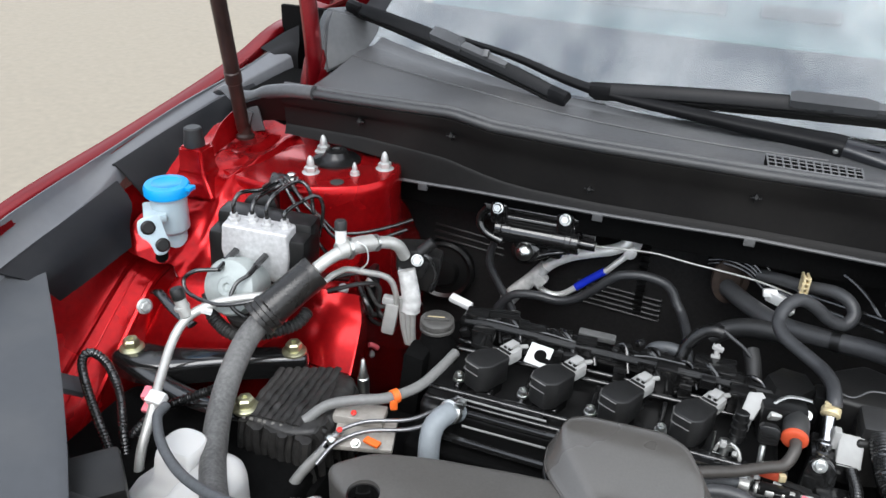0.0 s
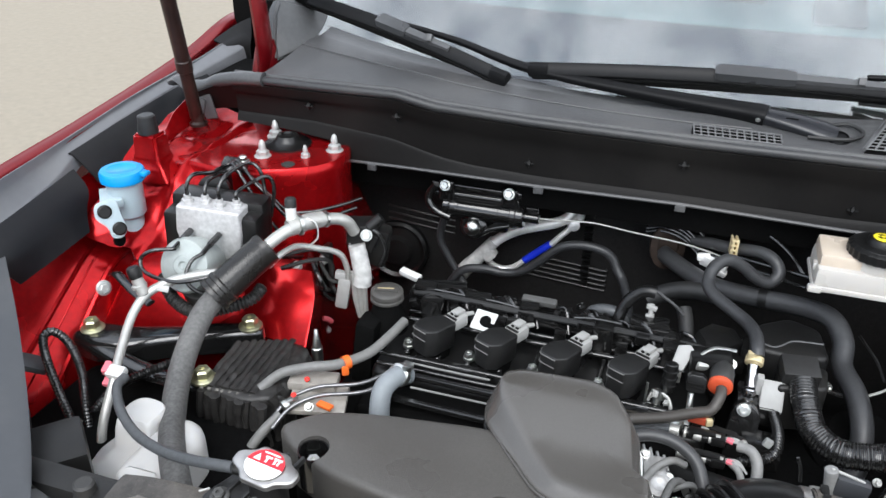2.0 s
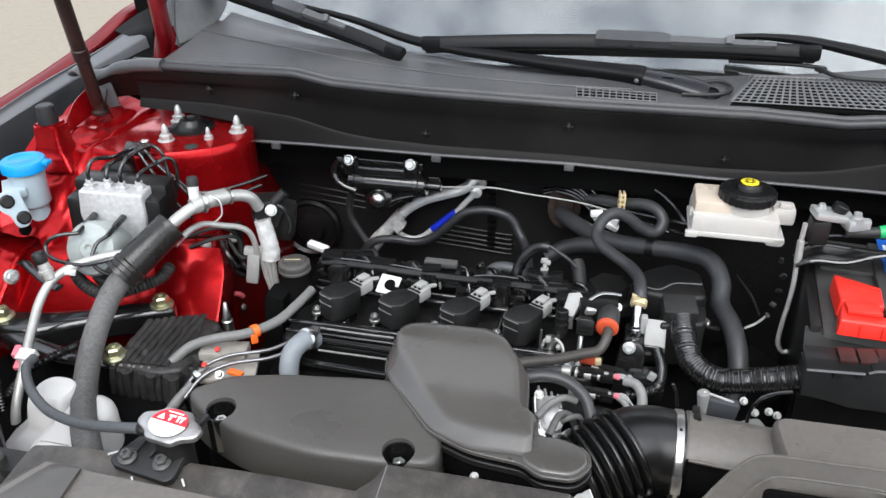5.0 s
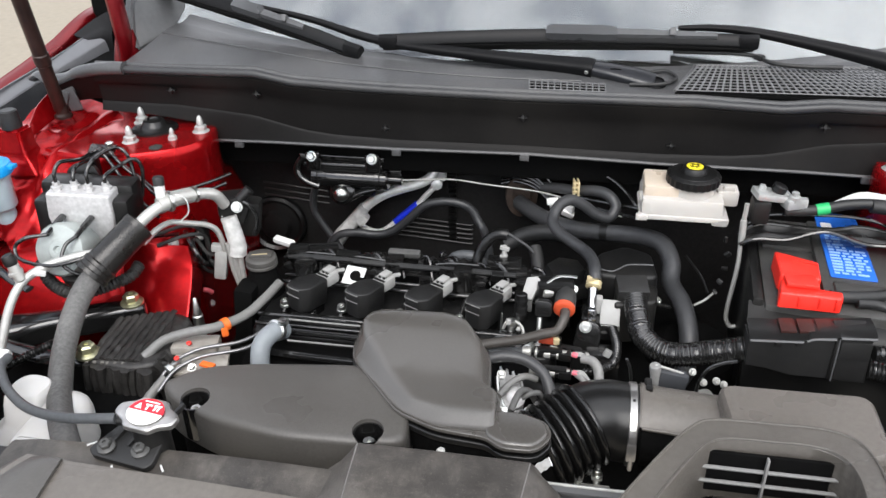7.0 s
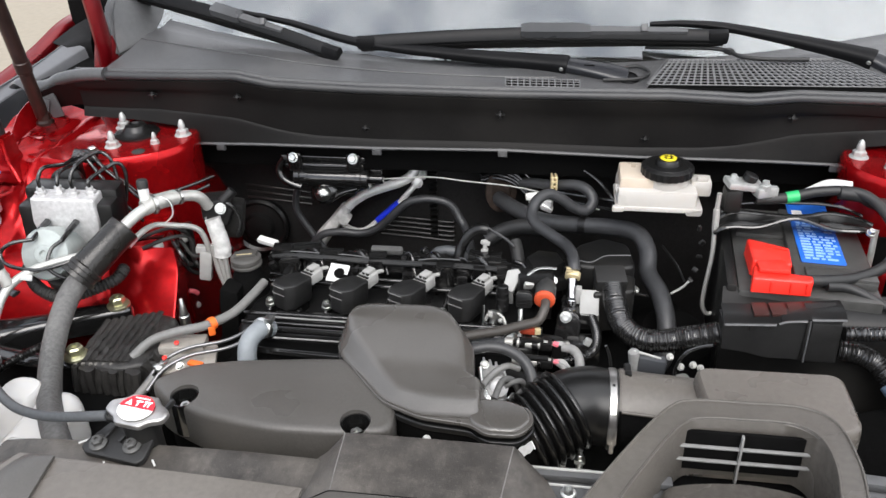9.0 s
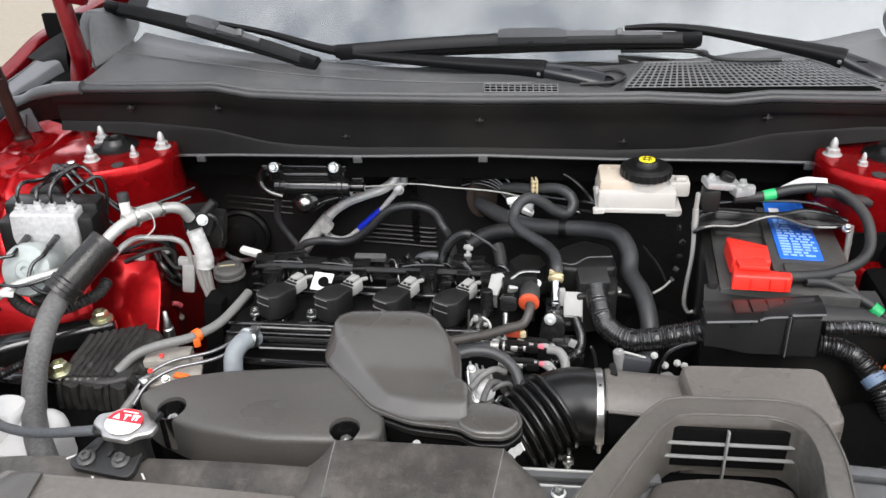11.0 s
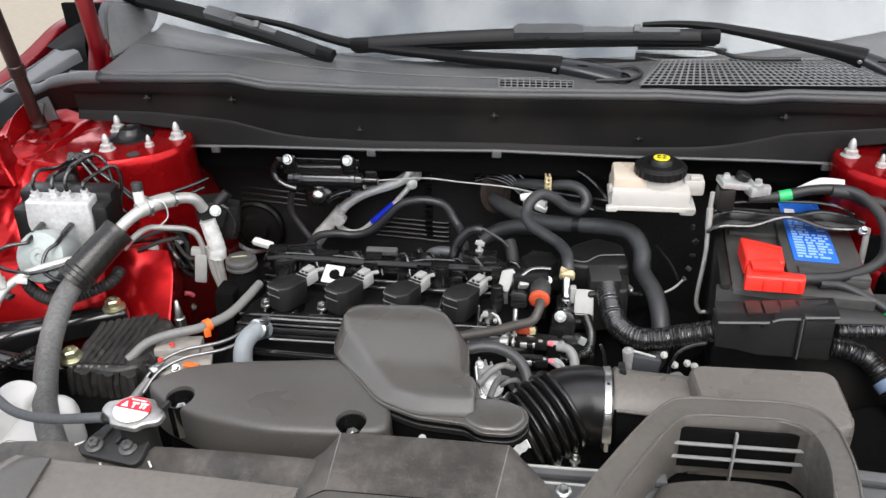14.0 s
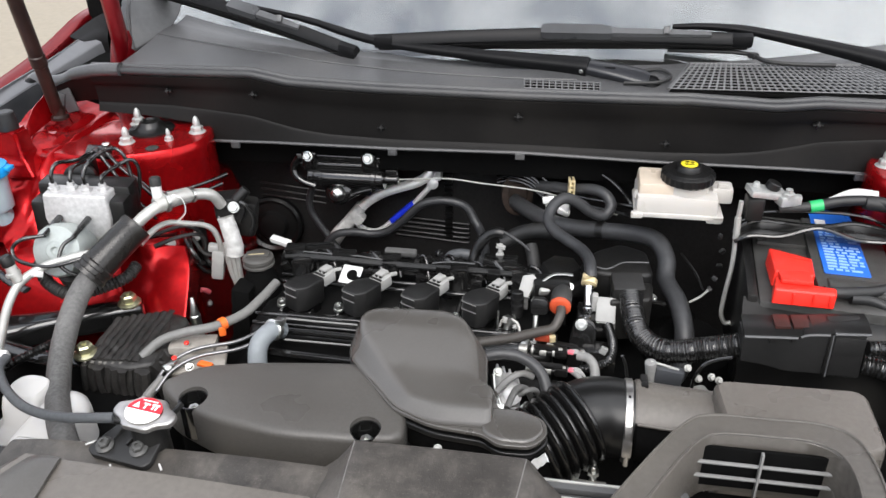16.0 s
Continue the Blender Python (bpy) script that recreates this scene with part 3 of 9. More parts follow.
for s, lift in ((0.0, 0.0), (0.3, 0.05), (0.65, 0.07), (1.0, 0.06)):
    row = []
    for x in HX:
        e = (x - XC) / 0.743
        row.append((XC + (x - XC) * (1 - 0.03 * s), 0.40 - 0.02 * (1 - e * e) - 0.16 * s + lift * 0.5, 1.255 + 0.115 * (1 - e * e) + 0.98 * s + lift))
    rows.append(row)
sheet(bm, rows, 0.018, 5, 5)
bonnet = thing("bonnet", "red bonnet propped wide open over the engine bay", "bonnet", (XC, 0.38, 1.24))
part("skin", bm, RED, bonnet)
bm = B()
sheet(bm, [[(XC + (p[0] - XC) * 0.9, p[1] - 0.034, p[2] - 0.013) for p in r] for r in [[Vector(a).lerp(Vector(b), 0.06) for a, b in zip(rows[0], rows[1])]] + rows[1:]], 0.008, 5, 5)
part("underside_liner", bm, BLACK_MATT, bonnet, "black felt liner on the underside")

# hinge arm, in the darker red that carries its shade
bm = B()
tube(bm, [(-0.570, 0.337, 1.10), (-0.566, 0.335, 1.14), (-0.565, 0.332, 1.18), (-0.567, 0.331, 1.22), (-0.572, 0.332, 1.27)], 0.020, 12, flat=0.6)
part("hinge_arm", bm, RED, bonnet, "red painted hinge arm")
bm = B()
lathe(bm, (-0.574, 0.350, 1.070), (0.05, 0, 1), [(0.034, 0), (0.034, 0.030), (0.030, 0.055), (0.023, 0.085), (0.016, 0.10)], 20, squash=0.8)
part("hinge_base", bm, RED, bonnet)
bm = B()
box(bm, (-0.575, 0.335, 1.272), (0.10, 0.02, 0.03), 0.008, (10, 12, 0))
part("hinge_plate", bm, RED, bonnet)

# gas stay
stay = thing("bonnet_stay", "dark bronze-black bonnet stay rod standing on the strut tower", "bonnet stay", (-0.595, 0.16, 1.08))
bm = B()
rod(bm, (-0.594, 0.160, 1.090), (-0.5855, 0.134, 1.185), 0.0103)
BRONZE = material("bronze_black_paint", (0.022, 0.012, 0.010), 0.35, 0.2, 0, 0.5, 60, 0.15, 200, dirt=0.2, dirt_color=(0.10, 0.05, 0.04))
part("rod", bm, BRONZE, stay)
bm = B()
rod(bm, (-0.586, 0.135, 1.18), (-0.5475, 0.0155, 1.605), 0.011)
rod(bm, (-0.5868, 0.1375, 1.17), (-0.585, 0.132, 1.19), 0.0122)
part("cylinder", bm, BRONZE, stay)
bm = B()
lathe(bm, (-0.592, 0.160, 1.078), (0, 0, 1), [(0.014, 0), (0.014, 0.004), (0.010, 0.007), (0.010, 0.018), (0.006, 0.022)], 18)
part("socket", bm, BRONZE, stay)

# plastic trim along the wing
LIPY = (-0.42, -0.226, -0.132, -0.05, 0.04, 0.187, 0.33, 0.47)
LIP = [(-0.66, 1.0), (-0.688, 1.03), (-0.688, 1.045), (-0.694, 1.0565), (-0.706, 1.0765), (-0.712, 1.087), (-0.708, 1.0975), (-0.690, 1.113)]
trim = thing("wing_trim", "slate grey plastic trim strip along the inner edge of the wing", "trim", (-0.69, 0.1, 1.0))
bm = B()
fx = lambda y: float(np.interp(y, FY, FX))
fz = lambda y: float(np.interp(y, FY, FZ))
sheet(bm, [[(fx(y) + 0.0155 + float(np.interp(y, (0.25, 0.47), (0, 0.02))), y, fz(y) - 0.004 - float(np.interp(y, (0.25, 0.47), (0, 0.014)))) for y in LIPY], [(0.5 * (fx(y) + x), y, 0.5 * (fz(y) + z) - 0.004) for y, (x, z) in zip(LIPY, LIP)],
           [(x - 0.004, y, z) for y, (x, z) in zip(LIPY, LIP)], [(x, y, z - 0.004) for y, (x, z) in zip(LIPY, LIP)],
           [(x + 0.003, y, z - 0.02) for y, (x, z) in zip(LIPY, LIP)]], 0.002, 5, 3)
part("strip", bm, TRIM_GREY, trim)
bm = B()
sheet(bm, [[(-0.706, 0.0, 1.075), (-0.714, 0.187, 1.085), (-0.717, 0.36, 1.10)], [(-0.700, 0.002, 1.074), (-0.709, 0.187, 1.084), (-0.711, 0.36, 1.099)],
           [(-0.672, 0.004, 1.046), (-0.680, 0.187, 1.056), (-0.680, 0.36, 1.07)], [(-0.666, 0.006, 1.034), (-0.666, 0.112, 1.045), (-0.665, 0.36, 1.045)]], 0.003, 4, 3)
part("side_panel", bm, PANEL, trim, "dark plastic side panel")
bm = B()
sheet(bm, [[(-0.690, -0.232, 1.029), (-0.689, -0.132, 1.044), (-0.696, -0.008, 1.055)], [(-0.684, -0.230, 1.028), (-0.683, -0.132, 1.043), (-0.690, -0.010, 1.054)],
           [(-0.652, -0.215, 1.016), (-0.656, -0.132, 1.026), (-0.662, -0.022, 1.034)], [(-0.648, -0.205, 1.000), (-0.645, -0.12, 1.008), (-0.650, -0.046, 1.014)], [(-0.650, -0.185, 0.972), (-0.638, -0.135, 0.984), (-0.634, -0.066, 0.993)]], 0.003, 4, 3)
part("side_panel", bm, PANEL, trim, "dark plastic side panel with a cut corner")
bm = B()
sheet(bm, [[(-0.738, 0.445, 1.127), (-0.718, 0.495, 1.146), (-0.700, 0.522, 1.156)], [(-0.726, 0.448, 1.121), (-0.706, 0.49, 1.132), (-0.692, 0.505, 1.128)],
           [(-0.712, 0.45, 1.115), (-0.697, 0.478, 1.118), (-0.688, 0.49, 1.112)], [(-0.712, 0.452, 1.08), (-0.697, 0.478, 1.08), (-0.688, 0.49, 1.08)]], 0.003, 4, 4)
part("end_cap", bm, PANEL, trim, "grey plastic end cap by the hinge")
bm = B()
lathe(bm, (-0.612, 0.064, 1.096), (0, 0, 1), [(0.0145, 0), (0.015, 0.004), (0.013, 0.02), (0.0125, 0.026), (0.010, 0.028)], 20)
solo("bonnet_stop", bm, RUBBER, "black rubber bonnet stop on a red bracket", "rubber stop")

# corner cover in front
corner = thing("corner_cover", "large slate grey plastic cover over the headlamp corner", "cover", (-0.6, -0.4, 0.95))
bm = B()
sheet(bm, [[(-0.76, -0.215, 1.02), (-0.74, -0.34, 1.01), (-0.70, -0.50, 0.99), (-0.6, -0.7, 0.94)],
           [(-0.70, -0.205, 1.022), (-0.64, -0.33, 1.01), (-0.56, -0.46, 0.985), (-0.48, -0.62, 0.94)],
           [(-0.662, -0.190, 1.020), (-0.555, -0.295, 1.0), (-0.445, -0.412, 0.972), (-0.36, -0.52, 0.94)],
           [(-0.656, -0.193, 1.012), (-0.548, -0.298, 0.99), (-0.437, -0.414, 0.962), (-0.355, -0.52, 0.93)],
           [(-0.655, -0.20, 0.97), (-0.56, -0.305, 0.93), (-0.445, -0.42, 0.91), (-0.36, -0.525, 0.88)]], 0.003, 5, 4)
part("skin", bm, SLATE, corner)
bm = B()
box(bm, (-0.47, -0.40, 0.93), (0.16, 0.03, 0.03), 0.004, (0, 0, -44))
box(bm, (-0.435, -0.385, 0.915), (0.07, 0.06, 0.05), 0.006, (0, 0, -44))
part("clip_bracket", bm, BLACK, corner, "black plastic clip bracket")


# ---- windshield, cowl and wipers ----
SEAL = material("bonnet_seal_rubber", (0.03, 0.031, 0.033), 0.4, 0, 0, 0.15, 150, 0.2, 600, dirt=0.08)


def seal_z(d):
    return float(np.interp(abs(d), (0, 0.22, 0.28, 0.36, 0.42, 0.56, 0.66), (1.132, 1.134, 1.136, 1.139, 1.150, 1.148, 1.148))) - float(np.interp(d, (0.24, 0.42), (0, 0.013)))


def glass_y(d):
    return 0.335 + 0.14 * min(abs(d) / 0.62, 1.12) ** 2


def glass_z(d):
    return 1.131 + 0.022 * min(abs(d) / 0.62, 1.12) ** 2


DX = (-0.69, -0.62, -0.54, -0.46, -0.40, -0.33, -0.26, -0.18, -0.09, 0, 0.09, 0.18, 0.26, 0.33, 0.40, 0.46, 0.54, 0.62, 0.69)
shield = thing("windshield", "sloping laminated windshield mirroring a cloudy sky", "windshield", (XC, 0.34, 1.13), kind="structure")


def on_glass(d, s, lift=0.0):
    """A point s metres up the glass, d metres from the car's middle."""
    return Vector((XC + d * (1 - 0.12 * s), glass_y(d) + 0.862 * s - 0.5 * lift, glass_z(d) + 0.507 * s - 0.04 * s * s + 0.862 * lift))


def band_s(d):
    """How far up the glass its black lower band reaches."""
    return 0.186 - 0.16 * min(abs(d), 0.62) ** 2


bm = B()
sheet(bm, [[on_glass(d, s) for d in DX + (0.78, 0.86)] for s in (-0.03, 0.2, 0.45, 0.7, 0.95)], 0.005, 3, 3)
pane = part("pane", bm, GLASS, shield)
pane.visible_shadow = False
bm = B()
sheet(bm, [[on_glass(d, -0.03 + k * (band_s(d) + 0.03), -0.008) for d in (-0.74,) + DX + (0.78, 0.86)] for k in (0, 0.5, 1)], 0.002, 2, 2)
part("lower_band", bm, DASH, shield, "black printed band along the lower edge of the glass")
dash = thing("dashboard", "pale dashboard covered with a protective sheet behind the windshield", "dashboard", (XC, 0.7, 1.2))
bm = B()
sheet(bm, [[on_glass(d, s, -0.03 - 0.08 * (s - 0.2)) for d in DX[1:] + (0.78, 0.86)] for s in (0.06, 0.3, 0.55, 0.8, 1.0)], 0.006, 2, 2)
part("top", bm, DASH_PALE, dash)
bm = B()
for d, s, w, h in ((-0.22, 0.275, 0.24, 0.03), (0.02, 0.29, 0.12, 0.03), (0.20, 0.27, 0.08, 0.09), (0.05, 0.40, 0.2, 0.05), (-0.35, 0.36, 0.16, 0.06)):
    m = upright(on_glass(d, s, -0.024 - 0.08 * (s - 0.2)), (0, -0.5, 0.86))
    prism(bm, rounded(rect(w, h), 0.006), 0, 0.003, 0.001, m)
part("paper_sheet", bm, PAPER, dash, "white paper sheets")

cowl = thing("cowl_cover", "black plastic cowl cover with a rubber seal at its front edge", "cowl cover", (XC, 0.25, 1.05))
CD = [float(d) for d in np.linspace(-0.66, 0.66, 44)]


def cowl_point(d, v, lift=0.0):
    """A point on the cowl's upper panel, v from its seal to the glass."""
    z0, f = seal_z(d) - 0.003, v / 0.78
    dip = 0.007 * math.sin(math.pi * f) * max(0.25, 1 - (abs(d) / 0.6) ** 2)
    return (XC + d, 0.205 + (glass_y(d) - 0.205) * v, z0 + (glass_z(d) + 0.008 - z0) * f ** 1.3 - dip + lift)


bm = B()
rows = []
for v in (0.0, 0.05, 0.12, 0.35, 0.6, 0.78):
    row = []
    for d in CD:
        row.append(cowl_point(d, v))
    rows.append(row)
sheet(bm, rows, 0.003, 1, 3)
top = part("top_panel", bm, COWL, cowl)
bm = B()
rows = []
for v, dz in ((0.765, -0.004), (0.80, -0.0035), (0.93, -0.002), (1.0, 0.003)):
    rows.append([(XC + d, 0.205 + (glass_y(d) - 0.205) * v, glass_z(d) + 0.004 + dz) for d in CD])
sheet(bm, rows, 0.002, 1, 2)
part("glass_strip", bm, COWL, cowl, "narrow strip under the glass edge")
bm = B()
tube(bm, [cowl_point(d, 0.60, 0.0006) for d in CD if d < 0.1], 0.0016, 6, 1)
part("ridge", bm, COWL, cowl, "thin raised ridge along the panel")


def lip_z(d):
    return float(np.interp(abs(d), (0, 0.2, 0.4, 0.505, 0.513, 0.53, 0.60, 0.69), (1.045, 1.041, 1.041, 1.039, 1.064, 1.069, 1.077, 1.081)))


def crease_z(d):
    return float(np.interp(abs(d), (0, 0.2, 0.3, 0.345, 0.37, 0.43, 0.51, 0.56, 0.69), (1.054, 1.052, 1.055, 1.060, 1.065, 1.080, 1.0875, 1.092, 1.093)))


bm = B()
FD = [i * 0.0115 - 0.69 for i in range(121)]
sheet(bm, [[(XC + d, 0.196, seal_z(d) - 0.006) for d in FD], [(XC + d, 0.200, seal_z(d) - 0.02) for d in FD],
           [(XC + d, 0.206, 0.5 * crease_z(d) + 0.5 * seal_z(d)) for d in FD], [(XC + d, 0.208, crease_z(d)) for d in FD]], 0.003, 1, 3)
part("front_face", bm, COWL_FACE, cowl, "black plastic face below the seal, darkened for shade")
bm = B()
tube(bm, [(XC + d, 0.1990, lip_z(d) - 0.003) for d in FD if abs(d) < 0.505], 0.0026, 6, 1)
for d in (-0.46, -0.2, 0.0, 0.49):
    box(bm, (XC + d, 0.1975, lip_z(d) - 0.008), (0.014, 0.006, 0.010), 0.001)
part("lip", bm, COWL, cowl, "thin grey edge with small tabs")
bm = B()
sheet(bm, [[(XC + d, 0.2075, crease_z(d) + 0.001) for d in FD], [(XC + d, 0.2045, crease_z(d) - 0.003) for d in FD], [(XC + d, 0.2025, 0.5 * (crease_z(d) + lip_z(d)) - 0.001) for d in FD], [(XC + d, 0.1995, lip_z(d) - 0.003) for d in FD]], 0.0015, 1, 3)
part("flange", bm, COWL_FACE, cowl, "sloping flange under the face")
bm = B()
tube(bm, [(XC + d, 0.199, seal_z(d)) for d in FD], 0.0065, 12, 2)
part("seal", bm, SEAL, cowl, "grey-black rubber bonnet seal")
bm = B()
tube(bm, [(XC + d, 0.209, seal_z(d) + 0.005) for d in FD], 0.004, 8, 2)
part("seal_bead", bm, COWL, cowl)
for d, z in ((-0.418, 1.118), (-0.217, 1.070), (-0.004, 1.101), (0.214, 1.066), (0.418, 1.108), (-0.56, 1.118)):
    bm = B()
    y = 0.196 if z > 1.09 else 0.204
    box(bm, (XC + d, y, z), (0.014, 0.006, 0.003), 0.001)
    box(bm, (XC + d, y - 0.0005, z), (0.003, 0.006, 0.012), 0.001)
    lathe(bm, (XC + d, y + 0.004, z), (0, -1, 0.2), [(0.004, 0), (0.004, 0.006), (0.0025, 0.008)], 10)
    part("push_clip", bm, SATIN, cowl)
# side ends of the cowl
for sx in (0, 1):
    fl = (lambda p: p) if sx == 0 else (lambda p: (2 * XC - p[0], p[1], p[2]))
    bm = B()
    rings = [[fl(p) for p in r] for r in (
        [(-0.565, 0.352, 1.135), (-0.545, 0.335, 1.135), (-0.510, 0.400, 1.150), (-0.55, 0.44, 1.150)],
        [(-0.578, 0.365, 1.17), (-0.553, 0.345, 1.165), (-0.505, 0.430, 1.165), (-0.555, 0.47, 1.175)],
        [(-0.585, 0.385, 1.205), (-0.562, 0.375, 1.208), (-0.503, 0.460, 1.180), (-0.55, 0.50, 1.205)],
        [(-0.585, 0.41, 1.222), (-0.566, 0.402, 1.225), (-0.510, 0.480, 1.194), (-0.55, 0.51, 1.215)])]
    ring_faces(bm, rings)
    bmesh.ops.bevel(bm, geom=list(bm.edges), offset=0.005, segments=2, affect="EDGES")
    part("end_wedge", bm, WEDGE, cowl, "grey moulded wedge beside the hinge")
    bm = B()
    tube(bm, [fl(p) for p in ((-0.640, 0.215, 1.118), (-0.605, 0.212, 1.124), (-0.575, 0.206, 1.138), (-0.535, 0.200, 1.147), (-0.492, 0.199, 1.150))], 0.013, 12, flat=0.8)
    part("seal_end", bm, COWL, cowl, "moulded end of the bonnet seal")
    bm = B()
    tube(bm, [fl(p) for p in ((-0.70, 0.262, 1.106), (-0.675, 0.245, 1.118), (-0.650, 0.232, 1.112), (-0.632, 0.218, 1.116))], 0.014, 10, flat=0.5)
    part("flap", bm, COWL, cowl, "grey rubber flap")
    bm = B()
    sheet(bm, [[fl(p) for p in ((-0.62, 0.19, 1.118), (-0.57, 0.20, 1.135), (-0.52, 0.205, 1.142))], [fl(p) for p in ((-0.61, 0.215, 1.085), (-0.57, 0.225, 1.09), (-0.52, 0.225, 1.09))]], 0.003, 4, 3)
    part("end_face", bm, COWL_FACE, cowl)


# Near black for sheets that give the holes between bars their shade.
VOID = material("hole_shade_black", (0.004, 0.004, 0.004), 0.9, 0, 0, 0.2, 90, 0.0, spec=0.05)


def grille(bm, a, b, c, d, nu, nv, lift, w):
    """Crossing bars over the four-cornered field a b c d."""
    a, b, c, d = map(Vector, (a, b, c, d))
    n = (b - a).cross(d - a).normalized()
    n = n if n.z > 0 else -n
    for i in range(nu + 1):
        t = i / nu
        p, q = a.lerp(b, t) + n * lift, d.lerp(c, t) + n * lift
        tube(bm, [p, q], w, 5, 1, straight=True)
    for i in range(nv + 1):
        t = i / nv
        p, q = a.lerp(d, t) + n * lift, b.lerp(c, t) + n * lift
        tube(bm, [p, q], w * 0.62, 5, 1, straight=True)


bm = B()
grille(bm, (0.355, 0.213, 1.146), (0.715, 0.215, 1.149), (0.640, 0.335, 1.151), (0.396, 0.328, 1.148), 34, 9, 0.002, 0.0015)
part("large_grille", bm, GRILLE, cowl, "open square-mesh air intake grille")
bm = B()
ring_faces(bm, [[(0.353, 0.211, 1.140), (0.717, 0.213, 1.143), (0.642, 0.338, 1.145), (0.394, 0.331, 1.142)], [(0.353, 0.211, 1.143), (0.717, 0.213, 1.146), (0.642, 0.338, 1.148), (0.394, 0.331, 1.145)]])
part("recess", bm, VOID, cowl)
bm = B()
grille(bm, (0.145, 0.212, 1.139), (0.256, 0.212, 1.139), (0.256, 0.248, 1.139), (0.142, 0.252, 1.139), 12, 3, 0.002, 0.0012)
part("small_grille", bm, GRILLE, cowl, "small square-mesh vent")
bm = B()
tube(bm, [(0.353, 0.2115, 1.1475), (0.392, 0.330, 1.1500), (0.643, 0.337, 1.1535), (0.719, 0.214, 1.1510)], 0.0024, 6, 1, straight=True)
part("grille_rim", bm, COWL, cowl, "raised rim round the mesh")
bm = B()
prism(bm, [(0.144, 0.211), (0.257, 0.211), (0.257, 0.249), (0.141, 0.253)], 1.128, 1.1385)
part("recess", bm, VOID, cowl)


WIPER = material("wiper_black_enamel", (0.006, 0.0062, 0.0068), 0.45, 0, 0, 0.15, 90, 0.08, 600, spec=0.16)
SPOILER = material("grey_black_spoiler", (0.009, 0.0093, 0.010), 0.42, 0, 0, 0.15, 90, 0.08, 600, spec=0.2)
WIPER_RUBBER = material("dull_wiper_rubber", (0.006, 0.006, 0.006), 0.7, 0, 0, 0.2, 150, 0.1, 500, spec=0.2)
SLATE_BLACK = material("navy_black_enamel", (0.014, 0.015, 0.018), 0.3, 0, 0.1, 0.15, 90, 0.05, 600)
FILM_CLIP = material("cloudy_clip_cover", (0.050, 0.052, 0.055), 0.3, 0, 0, 0.1, 60, 0.12, 90, spec=0.6)


def wiper(label, arm_pts, blade_a, blade_b, clip_a, clip_b, pivot):
    w = thing("wiper", label, "wiper", pivot, group="windshield wipers")
    path = spline(arm_pts, 8)
    up = Vector((0, -0.5, 0.86))

    def run(lo, hi, widths, heights):
        rings, n = [], len(path) - 1
        for i, p in enumerate(path):
            t = i / n
            if t < lo - 1e-6 or t > hi + 1e-6:
                continue
            d = (path[min(i + 1, n)] - path[max(0, i - 1)]).normalized()
            side = d.cross(up).normalized()
            a, h = float(np.interp(t, *widths)), float(np.interp(t, *heights))
            rings.append([p + side * q * a + up * e * h for q, e in ((1, -1), (1, 0.2), (0.86, 0.75), (0.6, 1), (-0.6, 1), (-0.86, 0.75), (-1, 0.2), (-1, -1))])
        out = B()
        ring_faces(out, rings)
        return out

    head = run(0, 0.29, ((0, 0.05, 0.24, 0.29), (0.013, 0.016, 0.0125, 0.0115)), ((0, 0.05, 0.29), (0.003, 0.005, 0.006)))
    arm_head = part("arm_head", head, SLATE_BLACK, w, "flat black arm root with a slot")
    q = path[int(len(path) * 0.17)]
    part("slot", box(B(), q + up * 0.0048, (0.016, 0.004, 0.002), 0.0006, (-30, 0, -4)), BLACK_MATT, arm_head)
    arm = run(0.26, 1, ((0.26, 0.28, 0.32, 0.5, 0.8, 1), (0.0130, 0.0148, 0.0132, 0.0090, 0.0054, 0.0038)), ((0.26, 0.29, 0.34, 0.6, 1), (0.009, 0.0105, 0.0085, 0.005, 0.003)))
    part("arm", arm, WIPER, w)
    bm = B()
    q = path[int(len(path) * 0.29)]
    d = (path[int(len(path) * 0.33)] - q).normalized()
    s = d.cross(up).normalized()
    rod(bm, q - s * 0.0155 + up * 0.002, q + s * 0.0155 + up * 0.002, 0.0035, 10)
    part("hinge_pin", bm, ZINC, w)
    a, b = Vector(blade_a), Vector(blade_b)
    d = (b - a).normalized()
    side = d.cross(up).normalized()
    rings = []
    for i in range(17):
        t = i / 16
        p = a.lerp(b, t) + up * 0.012 * math.sin(math.pi * t)
        k = 0.72 + 0.12 * math.sin(math.pi * t) ** 0.5
        rings.append([p + side * q * k + up * h * k for q, h in ((0.0125, -0.007), (0.0135, -0.001), (0.012, 0.0015), (0.004, 0.0075), (-0.004, 0.0115), (-0.0075, 0.0115), (-0.0085, 0.009), (-0.0105, 0.001), (-0.0105, -0.007))])
    bm = B()
    ring_faces(bm, rings)
    blade = part("blade", bm, SPOILER, w, "grey-black blade spoiler")
    for e, f in ((a, 1), (b, -1)):
        bm = B()
        rings = []
        for t in (-0.002, 0.001, 0.026, 0.028):
            k = 0.72 if t in (-0.002, 0.028) else 0.82
            p = e + d * f * t + up * 0.002
            rings.append([p + side * 0.0135 * k - up * 0.008, p + side * 0.012 * k + up * 0.004 * k, p + side * 0.004 + up * 0.0115 * k, p - side * 0.004 + up * 0.0115 * k, p - side * 0.012 * k + up * 0.004 * k, p - side * 0.0135 * k - up * 0.008])
        ring_faces(bm, rings)
        part("end_cap", bm, WIPER, blade)
    bm = B()
    rings = []
    for i in range(13):
        t = i / 12
        p = a.lerp(b, t) + d * 0.004 * (1 - 2 * t) + up * 0.012 * math.sin(math.pi * t)
        deep = 0.019 + 0.011 * math.sin(math.pi * t)
